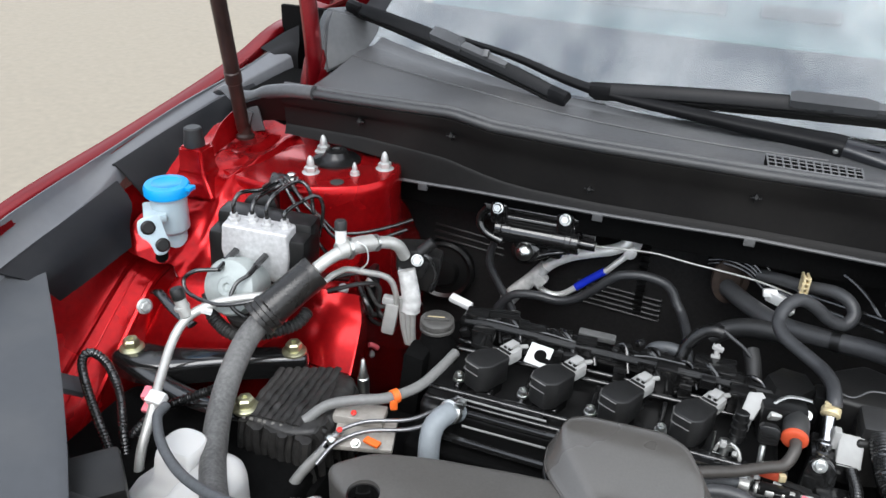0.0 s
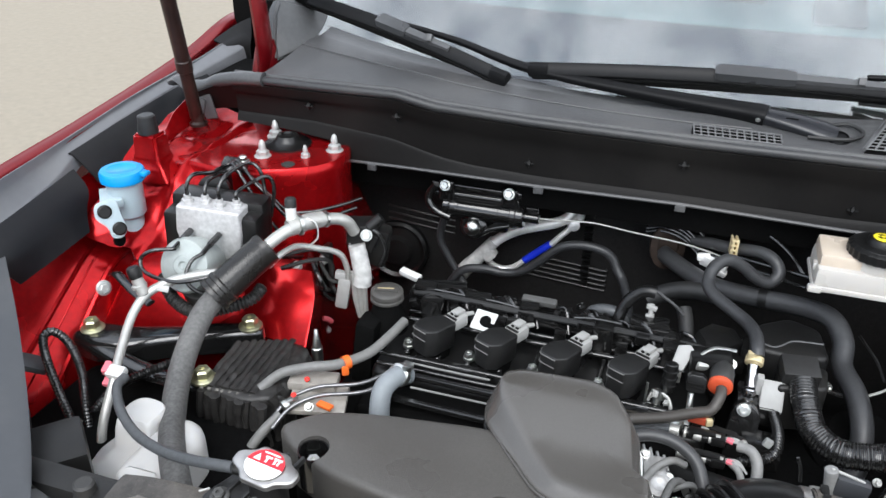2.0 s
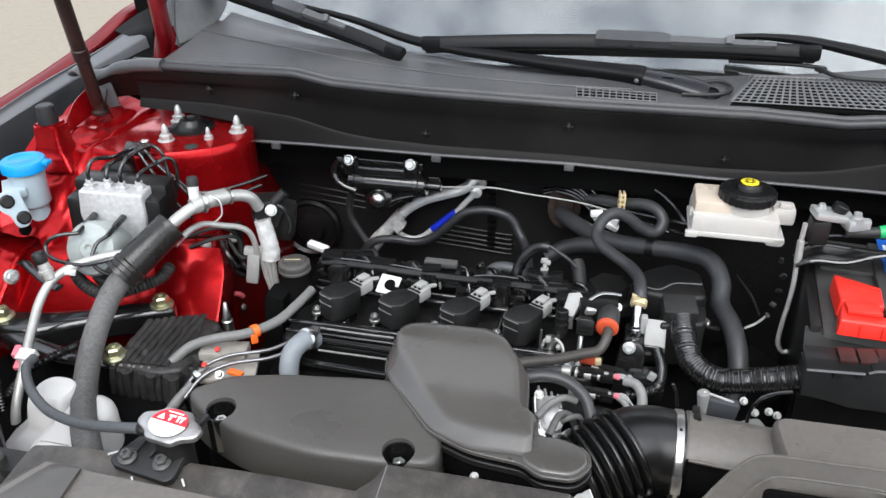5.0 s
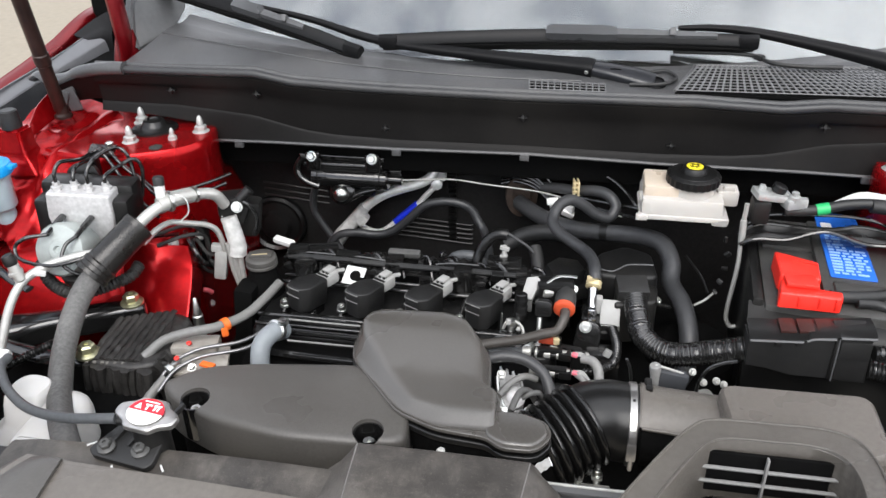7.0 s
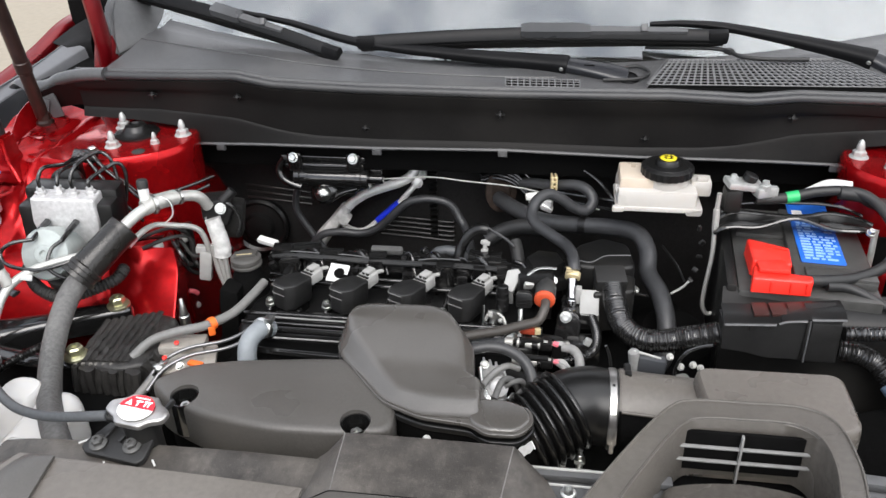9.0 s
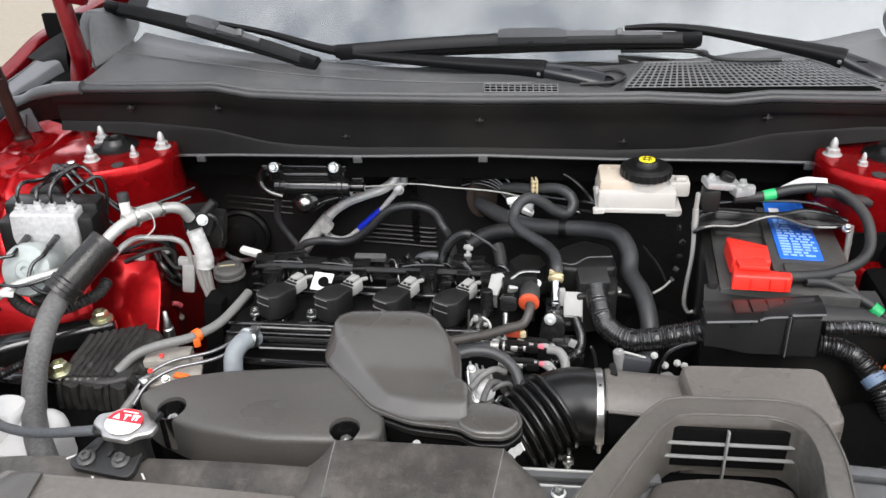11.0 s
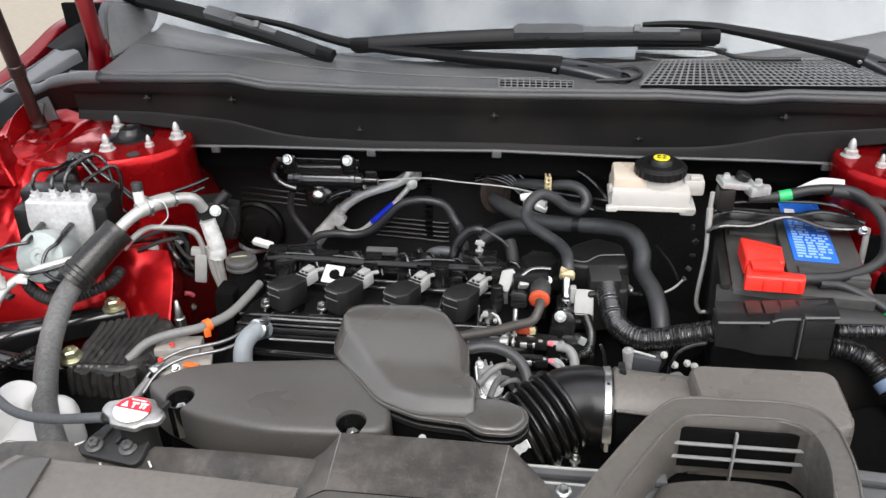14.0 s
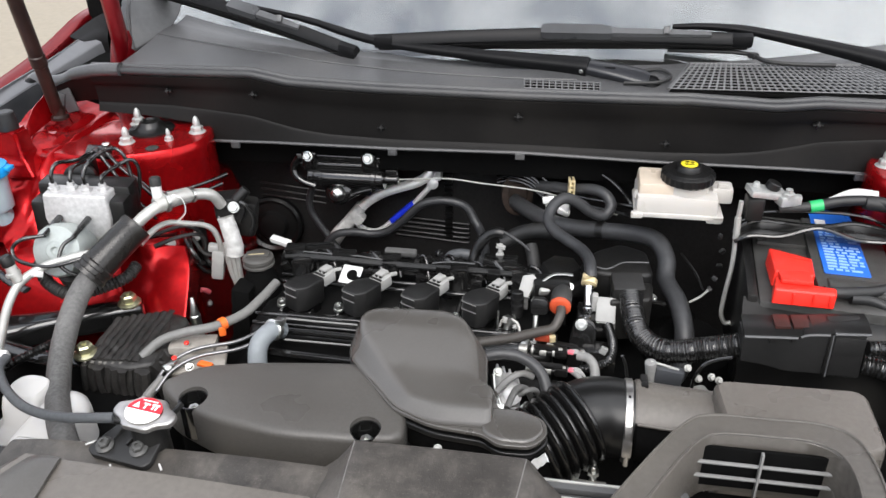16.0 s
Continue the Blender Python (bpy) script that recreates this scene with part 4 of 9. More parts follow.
        rings.append([p + side * q + up * h for q, h in ((0.0115, -0.006), (0.0115, -0.010), (0.006, -0.012), (0.0045, -0.018), (0.0012, -deep), (-0.0012, -deep), (-0.0045, -0.018), (-0.006, -0.012), (-0.0095, -0.010), (-0.0095, -0.006))])
    ring_faces(bm, rings)
    part("rubber", bm, WIPER_RUBBER, w, "dull black rubber lip")
    ca, cb = (a + d * (Vector(q) - a).dot(d) + up * (0.008 + 0.012 * math.sin(math.pi * min(1, max(0, (Vector(q) - a).dot(d) / (b - a).length)))) for q in (clip_a, clip_b))
    bm = B()
    rings = []
    for t, k in ((0, 0.75), (0.03, 1), (0.36, 1), (0.42, 0.8)):
        p = ca.lerp(cb, t)
        rings.append([p + side * 0.0115 * k - up * 0.004, p + side * 0.010 * k + up * 0.008 * k, p - side * 0.010 * k + up * 0.0085 * k, p - side * 0.0115 * k - up * 0.004])
    ring_faces(bm, rings)
    holder = part("blade_holder", bm, FILM_CLIP, w, "cloudy grey plastic blade holder")
    bm = B()
    rings = []
    for t, k in ((0.36, 0.85), (0.5, 0.9), (0.8, 0.75), (1, 0.6)):
        p = ca.lerp(cb, t)
        rings.append([p + side * 0.008 * k - up * 0.001, p + side * 0.007 * k + up * 0.0065 * k, p - side * 0.007 * k + up * 0.0065 * k, p - side * 0.008 * k - up * 0.001])
    ring_faces(bm, rings)
    part("strip", bm, WEDGE, holder, "thin grey strip")
    part("lock_clip", box(B(), ca.lerp(cb, 0.74) + up * 0.006, (0.010, 0.015, 0.012), 0.002, (-30, 0, 0)), WEDGE, holder)
    bm = B()
    p = Vector(pivot)
    lathe(bm, p, (0, -0.3, 0.95), [(0.016, -0.012), (0.016, 0.004), (0.012, 0.009), (0.0115, 0.006), (0.004, 0.006)], 24)
    part("pivot_cap", bm, WIPER, w)
    bm = B()
    tube(bm, [p + Vector((-0.02, 0.02, 0.012)), p + Vector((0.012, 0.028, 0.016)), p + Vector((0.03, 0.01, 0.012)), p + Vector((0.012, -0.012, 0.008)), p + Vector((-0.04, -0.01, 0.004))], 0.0028, 8)
    part("washer_hose", bm, RUBBER, w)
    return w


wiper("long black wiper arm lying across the lower windshield", [(0.330, 0.286, 1.137), (0.27, 0.295, 1.146), (0.207, 0.308, 1.150), (0.063, 0.322, 1.156), (-0.112, 0.344, 1.168), (-0.239, 0.384, 1.188), (-0.35, 0.408, 1.202)],
      (-0.555, 0.45, 1.222), (-0.143, 0.327, 1.152), (-0.372, 0.413, 1.207), (-0.235, 0.376, 1.186), (0.332, 0.284, 1.129))
wiper("black wiper resting along the windshield's lower edge", [(0.755, 0.290, 1.140), (0.72, 0.315, 1.152), (0.679, 0.334, 1.163), (0.58, 0.36, 1.178), (0.485, 0.383, 1.190), (0.42, 0.387, 1.194), (0.365, 0.387, 1.192)],
      (-0.110, 0.340, 1.168), (0.483, 0.364, 1.180), (0.158, 0.380, 1.184), (0.42, 0.387, 1.192), (0.757, 0.288, 1.132))
bm = B()
tube(bm, [(0.36, 0.372, 1.158), (0.407, 0.366, 1.160), (0.455, 0.366, 1.160), (0.485, 0.358, 1.159), (0.503, 0.326, 1.159), (0.542, 0.314, 1.159), (0.60, 0.312, 1.160)], 0.0034, 10)
box(bm, (0.488, 0.350, 1.160), (0.014, 0.012, 0.009), 0.002, (0, 0, -50))
solo("washer_tube", bm, RUBBER, "thin black washer tube lying on the cowl", "tube")


# ---- strut top, washer filler, brake unit ----
def stud(p, r=0.0085, h=0.03):
    bm = B()
    lathe(bm, p, (0, 0, 1), [(r * 1.25, 0), (r * 1.25, h * 0.36), (r * 1.0, h * 0.42), (r * 0.7, h * 0.44), (r * 0.7, h * 0.46)], 6)
    lathe(bm, Vector(p) + Vector((0, 0, h * 0.42)), (0, 0, 1), [(r * 0.72, 0), (r * 0.70, h * 0.26), (r * 0.5, h * 0.48), (r * 0.22, h * 0.60)], 14)
    lathe(bm, Vector(p) - Vector((0, 0, 0.001)), (0, 0, 1), [(r * 1.7, 0), (r * 1.75, h * 0.08), (r * 1.3, h * 0.16)], 20)
    return bm


def strut_top(label, mirror):
    q = lambda pts: mirror_points([pts])[0] if mirror else pts
    c = q((-0.448, 0.178, 1.058))
    s = thing("strut_mount", label, "strut mount", c, group="strut mounts")
    bm = B()
    lathe(bm, c, (0, 0, 1), [(0.036, 0), (0.036, 0.003), (0.024, 0.005), (0.019, 0.010), (0.016, 0.016), (0.009, 0.018), (0.008, 0.015)], 32)
    part("dust_cap", bm, SATIN, s, "black rubber dust cap")
    for p in ((-0.480, 0.198, 1.060), (-0.463, 0.126, 1.056), (-0.370, 0.179, 1.058)):
        part("nut", stud(q(p), 0.0078, 0.026), STUD, s, "zinc-plated flange nut on a stud")
    part("nut", stud(q((-0.401, 0.143, 1.056)), 0.0052, 0.020), STUD, s, "small zinc stud")
    bm = B()
    lathe(bm, q((-0.412, 0.108, 1.0565)), (0, 0, 1), [(0.010, 0), (0.010, 0.002), (0.006, 0.0025)], 20)
    part("hole_plug", bm, RUBBER, s)


strut_top("black strut mount cap ringed by zinc nuts on the red tower", False)
strut_top("black strut mount cap with zinc nuts, beside the battery", True)

wf = thing("washer_filler", "translucent washer bottle filler neck with a bright blue cap", "washer filler", (-0.605, -0.02, 1.0))
c = Vector((-0.607, -0.012, 1.0))
bm = B()
lathe(bm, c, (0, 0, 1), [(0.020, 0.0), (0.024, 0.004), (0.0245, 0.05), (0.027, 0.052), (0.027, 0.058)], 32)
tube(bm, [(-0.607, -0.012, 1.003), (-0.60, -0.01, 0.97), (-0.60, 0.0, 0.90)], 0.016, 16)
part("neck", bm, FROST, wf)
bm = B()
lathe(bm, c + Vector((0, 0, 0.054)), (0, 0, 1), [(0.028, 0), (0.031, 0.002), (0.031, 0.012), (0.029, 0.016), (0.020, 0.017), (0.018, 0.0155)], 36)
box(bm, c + Vector((0.030, 0.006, 0.066)), (0.016, 0.014, 0.006), 0.002)
part("cap", bm, BLUE, wf, "bright blue hinged cap")
bm = B()
prism(bm, rounded([(-0.030, 0.030), (0.012, 0.034), (0.014, 0.0), (0.022, -0.030), (0.010, -0.046), (-0.010, -0.044), (-0.014, -0.020), (-0.034, 0.0)], 0.012), 0, 0.005, 0.0015, upright((-0.588, -0.067, 1.026), (0.75, -0.62, 0.25)) @ Matrix.Scale(0.70, 4))
box(bm, (-0.618, -0.03, 1.032), (0.03, 0.05, 0.012), 0.003, (0, 0, 40))
part("bracket", bm, FROST, wf)
for u, v in ((-0.014, 0.012), (0.006, -0.026)):
    bm = B()
    m = upright((-0.588, -0.067, 1.026), (0.75, -0.62, 0.25)) @ Matrix.Scale(0.70, 4)
    lathe(bm, m @ Vector((u, v, 0.004)), (0.75, -0.62, 0.25), [(0.0095, 0), (0.0095, 0.002), (0.007, 0.004), (0.003, 0.004)], 22)
    part("grommet", bm, BLACK, wf, "black push-in grommet")
bm = B()
lathe(bm, (-0.592, -0.06, 0.985), (1, -0.3, 0.2), [(0.009, 0), (0.009, 0.003), (0.006, 0.004)], 18)
solo("wing_hole_plug", bm, BLACK_MATT, "dark round access hole in the red inner wing", "hole plug")

ab = thing("brake_control_unit", "cast aluminium brake control block with a round pump motor", "brake control unit", (-0.44, -0.05, 0.97))
AM = pose(-0.443, -0.054, 1.022, 0, 3, 8) @ Matrix.Diagonal((0.82, 0.95, 0.95, 1))


def am(x, y, z):
    return AM @ Vector((x, y, z))


bm = B()
prism(bm, rounded([(-0.056, 0.0), (-0.053, 0.038), (0.053, 0.038), (0.056, 0.0), (0.050, -0.038), (-0.044, -0.038)], 0.004), -0.012, 0.012, 0.0025, AM @ pose(0, 0.012, 0, 90, 0, 0) @ Matrix.Diagonal((1, 1, 1.9, 1)))
for i, x in enumerate((-0.040, -0.013, 0.014, 0.040)):
    lathe(bm, am(x, 0.006 + 0.006 * (i % 2), 0.036), (0, 0, 1), [(0.008, 0), (0.008, 0.006), (0.005, 0.007), (0.005, 0.012)], 6)
part("block", bm, SILVER, ab)
bm = B()
lathe(bm, am(-0.014, -0.012, -0.048), (0.02, -0.9, 0.42), [(0.035, 0), (0.037, 0.004), (0.037, 0.040), (0.034, 0.045), (0.014, 0.047), (0.012, 0.049), (0.006, 0.049), (0.004, 0.046)], 40)
part("pump_motor", bm, material("dull_zinc", (0.34, 0.37, 0.36), 0.42, 0.4, 0, 0.1, 120, 0.1, 300), ab, "round dull zinc pump motor")
bm = B()
box(bm, am(0.0, 0.04, -0.012), (0.130, 0.036, 0.10), 0.008, (0, 3, 8))
box(bm, am(-0.066, 0.02, -0.016), (0.022, 0.05, 0.075), 0.006, (0, 3, 8))
box(bm, am(0.066, 0.02, -0.016), (0.022, 0.05, 0.085), 0.006, (0, 3, 8))
part("control_housing", bm, SATIN, ab, "black plastic control housing")
bm = B()
lathe(bm, am(-0.01, -0.022, -0.086), (0, 0, -1), [(0.026, 0), (0.026, 0.006), (0.020, 0.008), (0.020, 0.016), (0.024, 0.018), (0.024, 0.026)], 24)
part("rubber_mount", bm, RUBBER, ab)
for x in (-0.028, 0.020):
    bm = B()
    rod(bm, am(x, -0.012, 0.004), am(x - 0.006, -0.036, -0.002), 0.0046, 6)
    rod(bm, am(x - 0.006, -0.036, -0.002), am(x - 0.009, -0.052, -0.006), 0.0034, 10)
    part("pipe_nut", bm, BLACK_GLOSS, ab)
UNIT_PIPES = [
    [am(-0.040, 0.006, 0.045), am(-0.040, 0.006, 0.062), am(-0.034, 0.018, 0.074), am(-0.018, 0.050, 0.066), (-0.468, 0.030, 1.078), (-0.455, 0.040, 1.082)],
    [am(-0.013, 0.012, 0.045), am(-0.014, 0.014, 0.056), am(-0.014, 0.030, 0.064), (-0.462, 0.020, 1.074), (-0.448, 0.034, 1.082)],
    [am(0.014, 0.006, 0.045), am(0.013, 0.008, 0.064), am(0.020, 0.026, 0.078), (-0.424, 0.022, 1.092), (-0.410, 0.026, 1.082), (-0.404, 0.024, 1.056), (-0.398, 0.012, 1.020)],
    [am(0.040, 0.012, 0.045), am(0.040, 0.014, 0.058), (-0.406, 0.002, 1.076), (-0.394, 0.018, 1.078), (-0.388, 0.022, 1.060), (-0.392, 0.014, 1.020)],
]
TOWER_PIPES = [
    [(-0.462, 0.045, 1.080), (-0.446, 0.035, 1.085), (-0.424, 0.030, 1.062), (-0.397, 0.025, 1.042), (-0.375, 0.026, 1.018), (-0.359, 0.046, 1.004), (-0.330, 0.070, 1.004), (-0.302, 0.100, 1.009)],
    [(-0.458, 0.048, 1.074), (-0.436, 0.044, 1.060), (-0.404, 0.043, 1.034), (-0.384, 0.048, 1.014), (-0.355, 0.060, 1.012), (-0.322, 0.085, 1.016), (-0.300, 0.115, 1.018)],
    [(-0.466, 0.040, 1.076), (-0.452, 0.030, 1.082), (-0.428, 0.020, 1.057), (-0.410, 0.015, 1.032), (-0.392, 0.010, 1.015), (-0.376, 0.020, 0.985)],
    [am(-0.037, -0.052, -0.006), am(-0.068, -0.062, -0.008), am(-0.086, -0.066, -0.022), am(-0.070, -0.078, -0.034), am(-0.015, -0.088, -0.034), am(0.045, -0.075, -0.022), am(0.088, -0.045, -0.016)],
    [am(0.011, -0.052, -0.006), am(-0.002, -0.066, -0.014), am(-0.004, -0.080, -0.034), am(0.016, -0.080, -0.050), am(0.045, -0.07, -0.056), am(0.075, -0.05, -0.054)],
]
for p in UNIT_PIPES + TOWER_PIPES:
    part("brake_pipe", tube(B(), p, 0.0027, 10), BLACK_GLOSS, ab, "thin black brake pipe")
bm = B()
box(bm, (-0.462, 0.048, 1.074), (0.036, 0.034, 0.006), 0.002, (6, 8, 20))
lathe(bm, (-0.478, 0.02, 1.044), (0.2, -1, 0.2), [(0.022, 0), (0.024, 0.003), (0.024, 0.012), (0.015, 0.014)], 24)
box(bm, (-0.474, 0.034, 1.050), (0.020, 0.016, 0.046), 0.004)
ob = part("pipe_bracket", bm, SATIN, ab, "black pipe clamp bolted to the tower")
part("bolt", bolt(B(), (-0.452, 0.054, 1.077), (0, 0, 1), 0.0055, 0.007), ZINC, ob)

# ---- refrigerant pipes and coolant hoses by the tower ----
ac = thing("refrigerant_line", "aluminium refrigerant pipe with a black foam sleeve and grey hose", "pipe", (-0.36, -0.1, 0.98))
bm = B()
tube(bm, [(-0.365, -0.085, 1.010), (-0.345, -0.055, 1.030), (-0.325, -0.025, 1.038), (-0.300, 0.010, 1.034), (-0.284, 0.025, 1.026), (-0.277, 0.035, 1.006)], 0.0082, 18)
tube(bm, [(-0.337, -0.038, 1.036), (-0.322, -0.017, 1.038), (-0.308, 0.002, 1.036)], 0.0112, 20)
part("pipe", bm, PIPE, ac)
bm = B()
rod(bm, (-0.336, -0.030, 1.038), (-0.338, -0.026, 1.066), 0.0072, 14)
part("service_port", bm, WHITE, ac)
bm = B()
lathe(bm, (-0.338, -0.026, 1.062), (0, 0.1, 1), [(0.0078, 0), (0.0078, 0.010), (0.0065, 0.012)], 16)
part("port_cap", bm, RUBBER, ac, "black valve cap")
bm = B()
lathe(bm, (-0.4005, -0.1316, 0.9743), (0.061, 0.080, 0.060), [(0.0165, 0), (0.0245, 0.001), (0.0245, 0.007), (0.0225, 0.008), (0.0225, 0.014), (0.0240, 0.015), (0.0240, 0.020), (0.0222, 0.022), (0.0215, 0.084), (0.0225, 0.086), (0.0215, 0.093), (0.012, 0.095)], 30)
part("foam_sleeve", bm, FOAM, ac, "black rubber sleeve")
bm = B()
tube(bm, [(-0.385, -0.115, 0.985), (-0.402, -0.145, 0.964), (-0.403, -0.185, 0.940), (-0.392, -0.230, 0.920), (-0.370, -0.275, 0.912), (-0.338, -0.325, 0.914), (-0.300, -0.372, 0.925), (-0.275, -0.400, 0.915), (-0.262, -0.412, 0.88)], 0.0145, 20)
part("hose", bm, material("chalky_grey_hose", (0.095, 0.094, 0.092), 0.6, 0, 0, 0.45, 240, 0.6, 320, dirt=0.35, dirt_color=(0.16, 0.158, 0.15)), ac, "chalky grey rubber hose")
bm = B()
lathe(bm, (-0.330, -0.028, 1.038), (0.6, 0.8, 0), [(0.0122, 0), (0.0150, 0.001), (0.0150, 0.005), (0.0122, 0.006)], 24)
lathe(bm, (-0.306, 0.004, 1.035), (0.6, 0.8, -0.1), [(0.0090, 0), (0.0112, 0.001), (0.0112, 0.004), (0.0090, 0.005)], 24)
tube(bm, [(-0.318, -0.022, 1.047), (-0.306, -0.020, 1.040), (-0.303, -0.024, 1.022), (-0.312, -0.034, 1.012)], 0.0012, 6)
part("union_ring", bm, ZINC, ac, "steel pipe union with a lock wire")

lp = thing("thin_aluminium_pipe", "thin pale aluminium pipe with a capped service valve", "pipe", (-0.47, -0.2, 0.9))
bm = B()
tube(bm, [(-0.38, -0.105, 1.0), (-0.42, -0.12, 0.996), (-0.455, -0.135, 0.988), (-0.480, -0.155, 0.975), (-0.487, -0.18, 0.957), (-0.478, -0.22, 0.934), (-0.467, -0.255, 0.913), (-0.460, -0.30, 0.86), (-0.455, -0.31, 0.76)], 0.0058, 14)
part("pipe", bm, PIPE, lp)
bm = B()
rod(bm, (-0.482, -0.158, 0.976), (-0.490, -0.157, 1.000), 0.0075, 14)
lathe(bm, (-0.487, -0.157, 0.985), (-0.3, 0, 1), [(0.0095, 0), (0.0095, 0.004), (0.007, 0.006)], 16)
part("service_port", bm, PIPE, lp)
bm = B()
lathe(bm, (-0.490, -0.157, 0.999), (-0.25, 0, 1), [(0.0085, 0), (0.0088, 0.002), (0.0085, 0.012), (0.007, 0.014)], 16)
part("valve_cap", bm, BLACK, lp)
bm = B()
box(bm, (-0.466, -0.248, 0.922), (0.022, 0.016, 0.011), 0.002, (20, 0, 0))
part("clip", bm, WHITE, lp, "white plastic clip")
bm = B()
box(bm, (-0.472, -0.251, 0.912), (0.018, 0.018, 0.007), 0.002, (20, 0, 10))
box(bm, (-0.480, -0.246, 0.924), (0.008, 0.016, 0.010), 0.002, (20, 0, 10))
part("clip_mark", bm, PINK, lp, "pink paint mark")
bm = B()
box(bm, (-0.465, -0.14, 0.982), (0.014, 0.02, 0.007), 0.001, (0, 20, 30))
part("sticker", bm, WHITE, lp, "white sticker")

p2 = thing("low_pressure_pipe", "bent aluminium pipe passing in front of the red rail", "pipe", (-0.3, 0.0, 0.98))
bm = B()
tube(bm, [(-0.358, -0.062, 0.988), (-0.352, -0.045, 0.995), (-0.346, -0.028, 0.998), (-0.338, -0.010, 0.996), (-0.318, 0.005, 0.988), (-0.304, 0.020, 0.979), (-0.294, 0.028, 0.968), (-0.289, 0.032, 0.948), (-0.288, 0.034, 0.925)], 0.0043, 12)
part("pipe", bm, PIPE, p2)
bm = B()
tube(bm, [(-0.276, 0.038, 0.985), (-0.271, 0.036, 0.965), (-0.267, 0.035, 0.940), (-0.268, 0.034, 0.925)], 0.0118, 12, taper=0.0135, rib=0.0003, pitch=0.012)
part("taped_joint", bm, TAPE, p2, "joint wrapped in white tape")
bm = B()
for k in range(3):
    tube(bm, [(-0.279 + k * 0.008, 0.03, 0.945), (-0.277 + k * 0.007, 0.03, 0.905), (-0.270 + k * 0.004, 0.03, 0.872)], 0.0046, 8)
part("ribbed_foil", bm, PIPE, p2)
bm = B()
box(bm, (-0.297, 0.033, 0.906), (0.019, 0.014, 0.050), 0.004, (0, 10, 12))
box(bm, (-0.300, 0.033, 0.934), (0.016, 0.012, 0.012), 0.003, (0, 10, 12))
solo("wiring_plug", bm, GREY_CON, "light grey wiring plug hanging by the red rail", "connector")
for pts in ([(-0.37, -0.01, 0.955), (-0.33, 0.01, 0.965), (-0.315, 0.035, 0.95), (-0.318, 0.04, 0.91), (-0.305, 0.035, 0.90)],
            [(-0.38, 0.0, 0.965), (-0.335, 0.02, 0.975), (-0.32, 0.04, 0.95), (-0.325, 0.05, 0.90), (-0.30, 0.04, 0.89)],
            [(-0.33, 0.03, 0.95), (-0.316, 0.03, 0.925), (-0.305, 0.035, 0.92)]):
    solo("wire", tube(B(), pts, 0.003, 8), RUBBER, "thin black wire beside the grey plug", "wire", "thin wires")
for p, r, way in (((-0.366, 0.028, 0.938), 0.0058, (0.4, -0.7, 0.6)), ((-0.3465, 0.0745, 0.928), 0.0056, (0.5, -0.8, 0.3)), ((-0.349, 0.073, 0.803), 0.0048, (0.96, -0.3, 0.2))):
    solo("rail_bolt", bolt(B(), p, way, r, 0.005, 1.35), STUD, "zinc bolt with a round washer on the rail", "bolt", "rail bolts")
bm = B()
sheet(bm, [[(-0.425, 0.002, 0.9535), (-0.392, 0.018, 0.9525), (-0.366, 0.045, 0.944)], [(-0.425, 0.020, 0.9545), (-0.396, 0.036, 0.9535), (-0.368, 0.062, 0.944)]], 0.002, 4, 2)
solo("rail_strap", bm, SATIN, "flat black strap lying across the red rail", "strap")
bm = B()
prism(bm, rounded([(-0.360, 0.090), (-0.350, 0.074), (-0.345, 0.090), (-0.349, 0.112), (-0.358, 0.112)], 0.003), 0.875, 0.938, 0.002)
solo("plug_bracket", bm, SATIN, "upright black bracket bolted to the rail", "bracket")
for pts, r in (([(-0.356, 0.050, 0.946), (-0.338, 0.026, 0.947), (-0.323, 0.010, 0.938), (-0.318, 0.016, 0.918), (-0.325, 0.050, 0.890), (-0.338, 0.085, 0.862)], 0.0042),
               ([(-0.354, 0.060, 0.930), (-0.330, 0.024, 0.920), (-0.320, 0.024, 0.900), (-0.310, 0.040, 0.885), (-0.302, 0.050, 0.880)], 0.0034)):
    solo("taped_wire", tube(B(), pts, r, 10), LOOM, "taped black wire hanging beside the red rail", "wire", "thin wires")
bm = B()
lathe(bm, (-0.45, -0.07, 0.945), (0, -0.2, 1), [(0.034, 0), (0.034, 0.006), (0.03, 0.008)], 28)
tube(bm, [(-0.50, -0.09, 0.965), (-0.48, -0.11, 0.945), (-0.44, -0.12, 0.935), (-0.403, -0.105, 0.94), (-0.377, -0.081, 0.945), (-0.372, -0.059, 0.953)], 0.008, 12, rib=0.0012, pitch=0.005)
solo("brake_loom", bm, RUBBER, "black corrugated cable sweeping below the brake unit", "cable")

# ---- engine mount and brace ----
COARSE = material("coarse_black_rubber", (0.022, 0.021, 0.020), 0.5, 0, 0, 0.6, 120, 1.0, 160, dirt=0.25, dirt_color=(0.07, 0.066, 0.06))
MOUNT_EDGE = material("torn_rubber_edge", (0.11, 0.105, 0.095), 0.7, 0, 0, 0.5, 120, 0.6, 200)
mt = thing("engine_mount", "black engine mount with a two-armed gloss brace and gold-tinted bolts", "engine mount", (-0.42, -0.15, 0.88))
bm = B()
prism(bm, rounded([(-0.600, -0.178), (-0.590, -0.138), (-0.535, -0.132), (-0.47, -0.108), (-0.415, -0.080), (-0.370, -0.064), (-0.358, -0.090), (-0.405, -0.112), (-0.46, -0.140), (-0.52, -0.178), (-0.56, -0.186)], 0.012, 4), 0.872, 0.904, 0.010, seg=4)
tube(bm, [(-0.585, -0.168, 0.892), (-0.52, -0.186, 0.888), (-0.45, -0.20, 0.888), (-0.375, -0.205, 0.893)], 0.014, 14, flat=0.55)
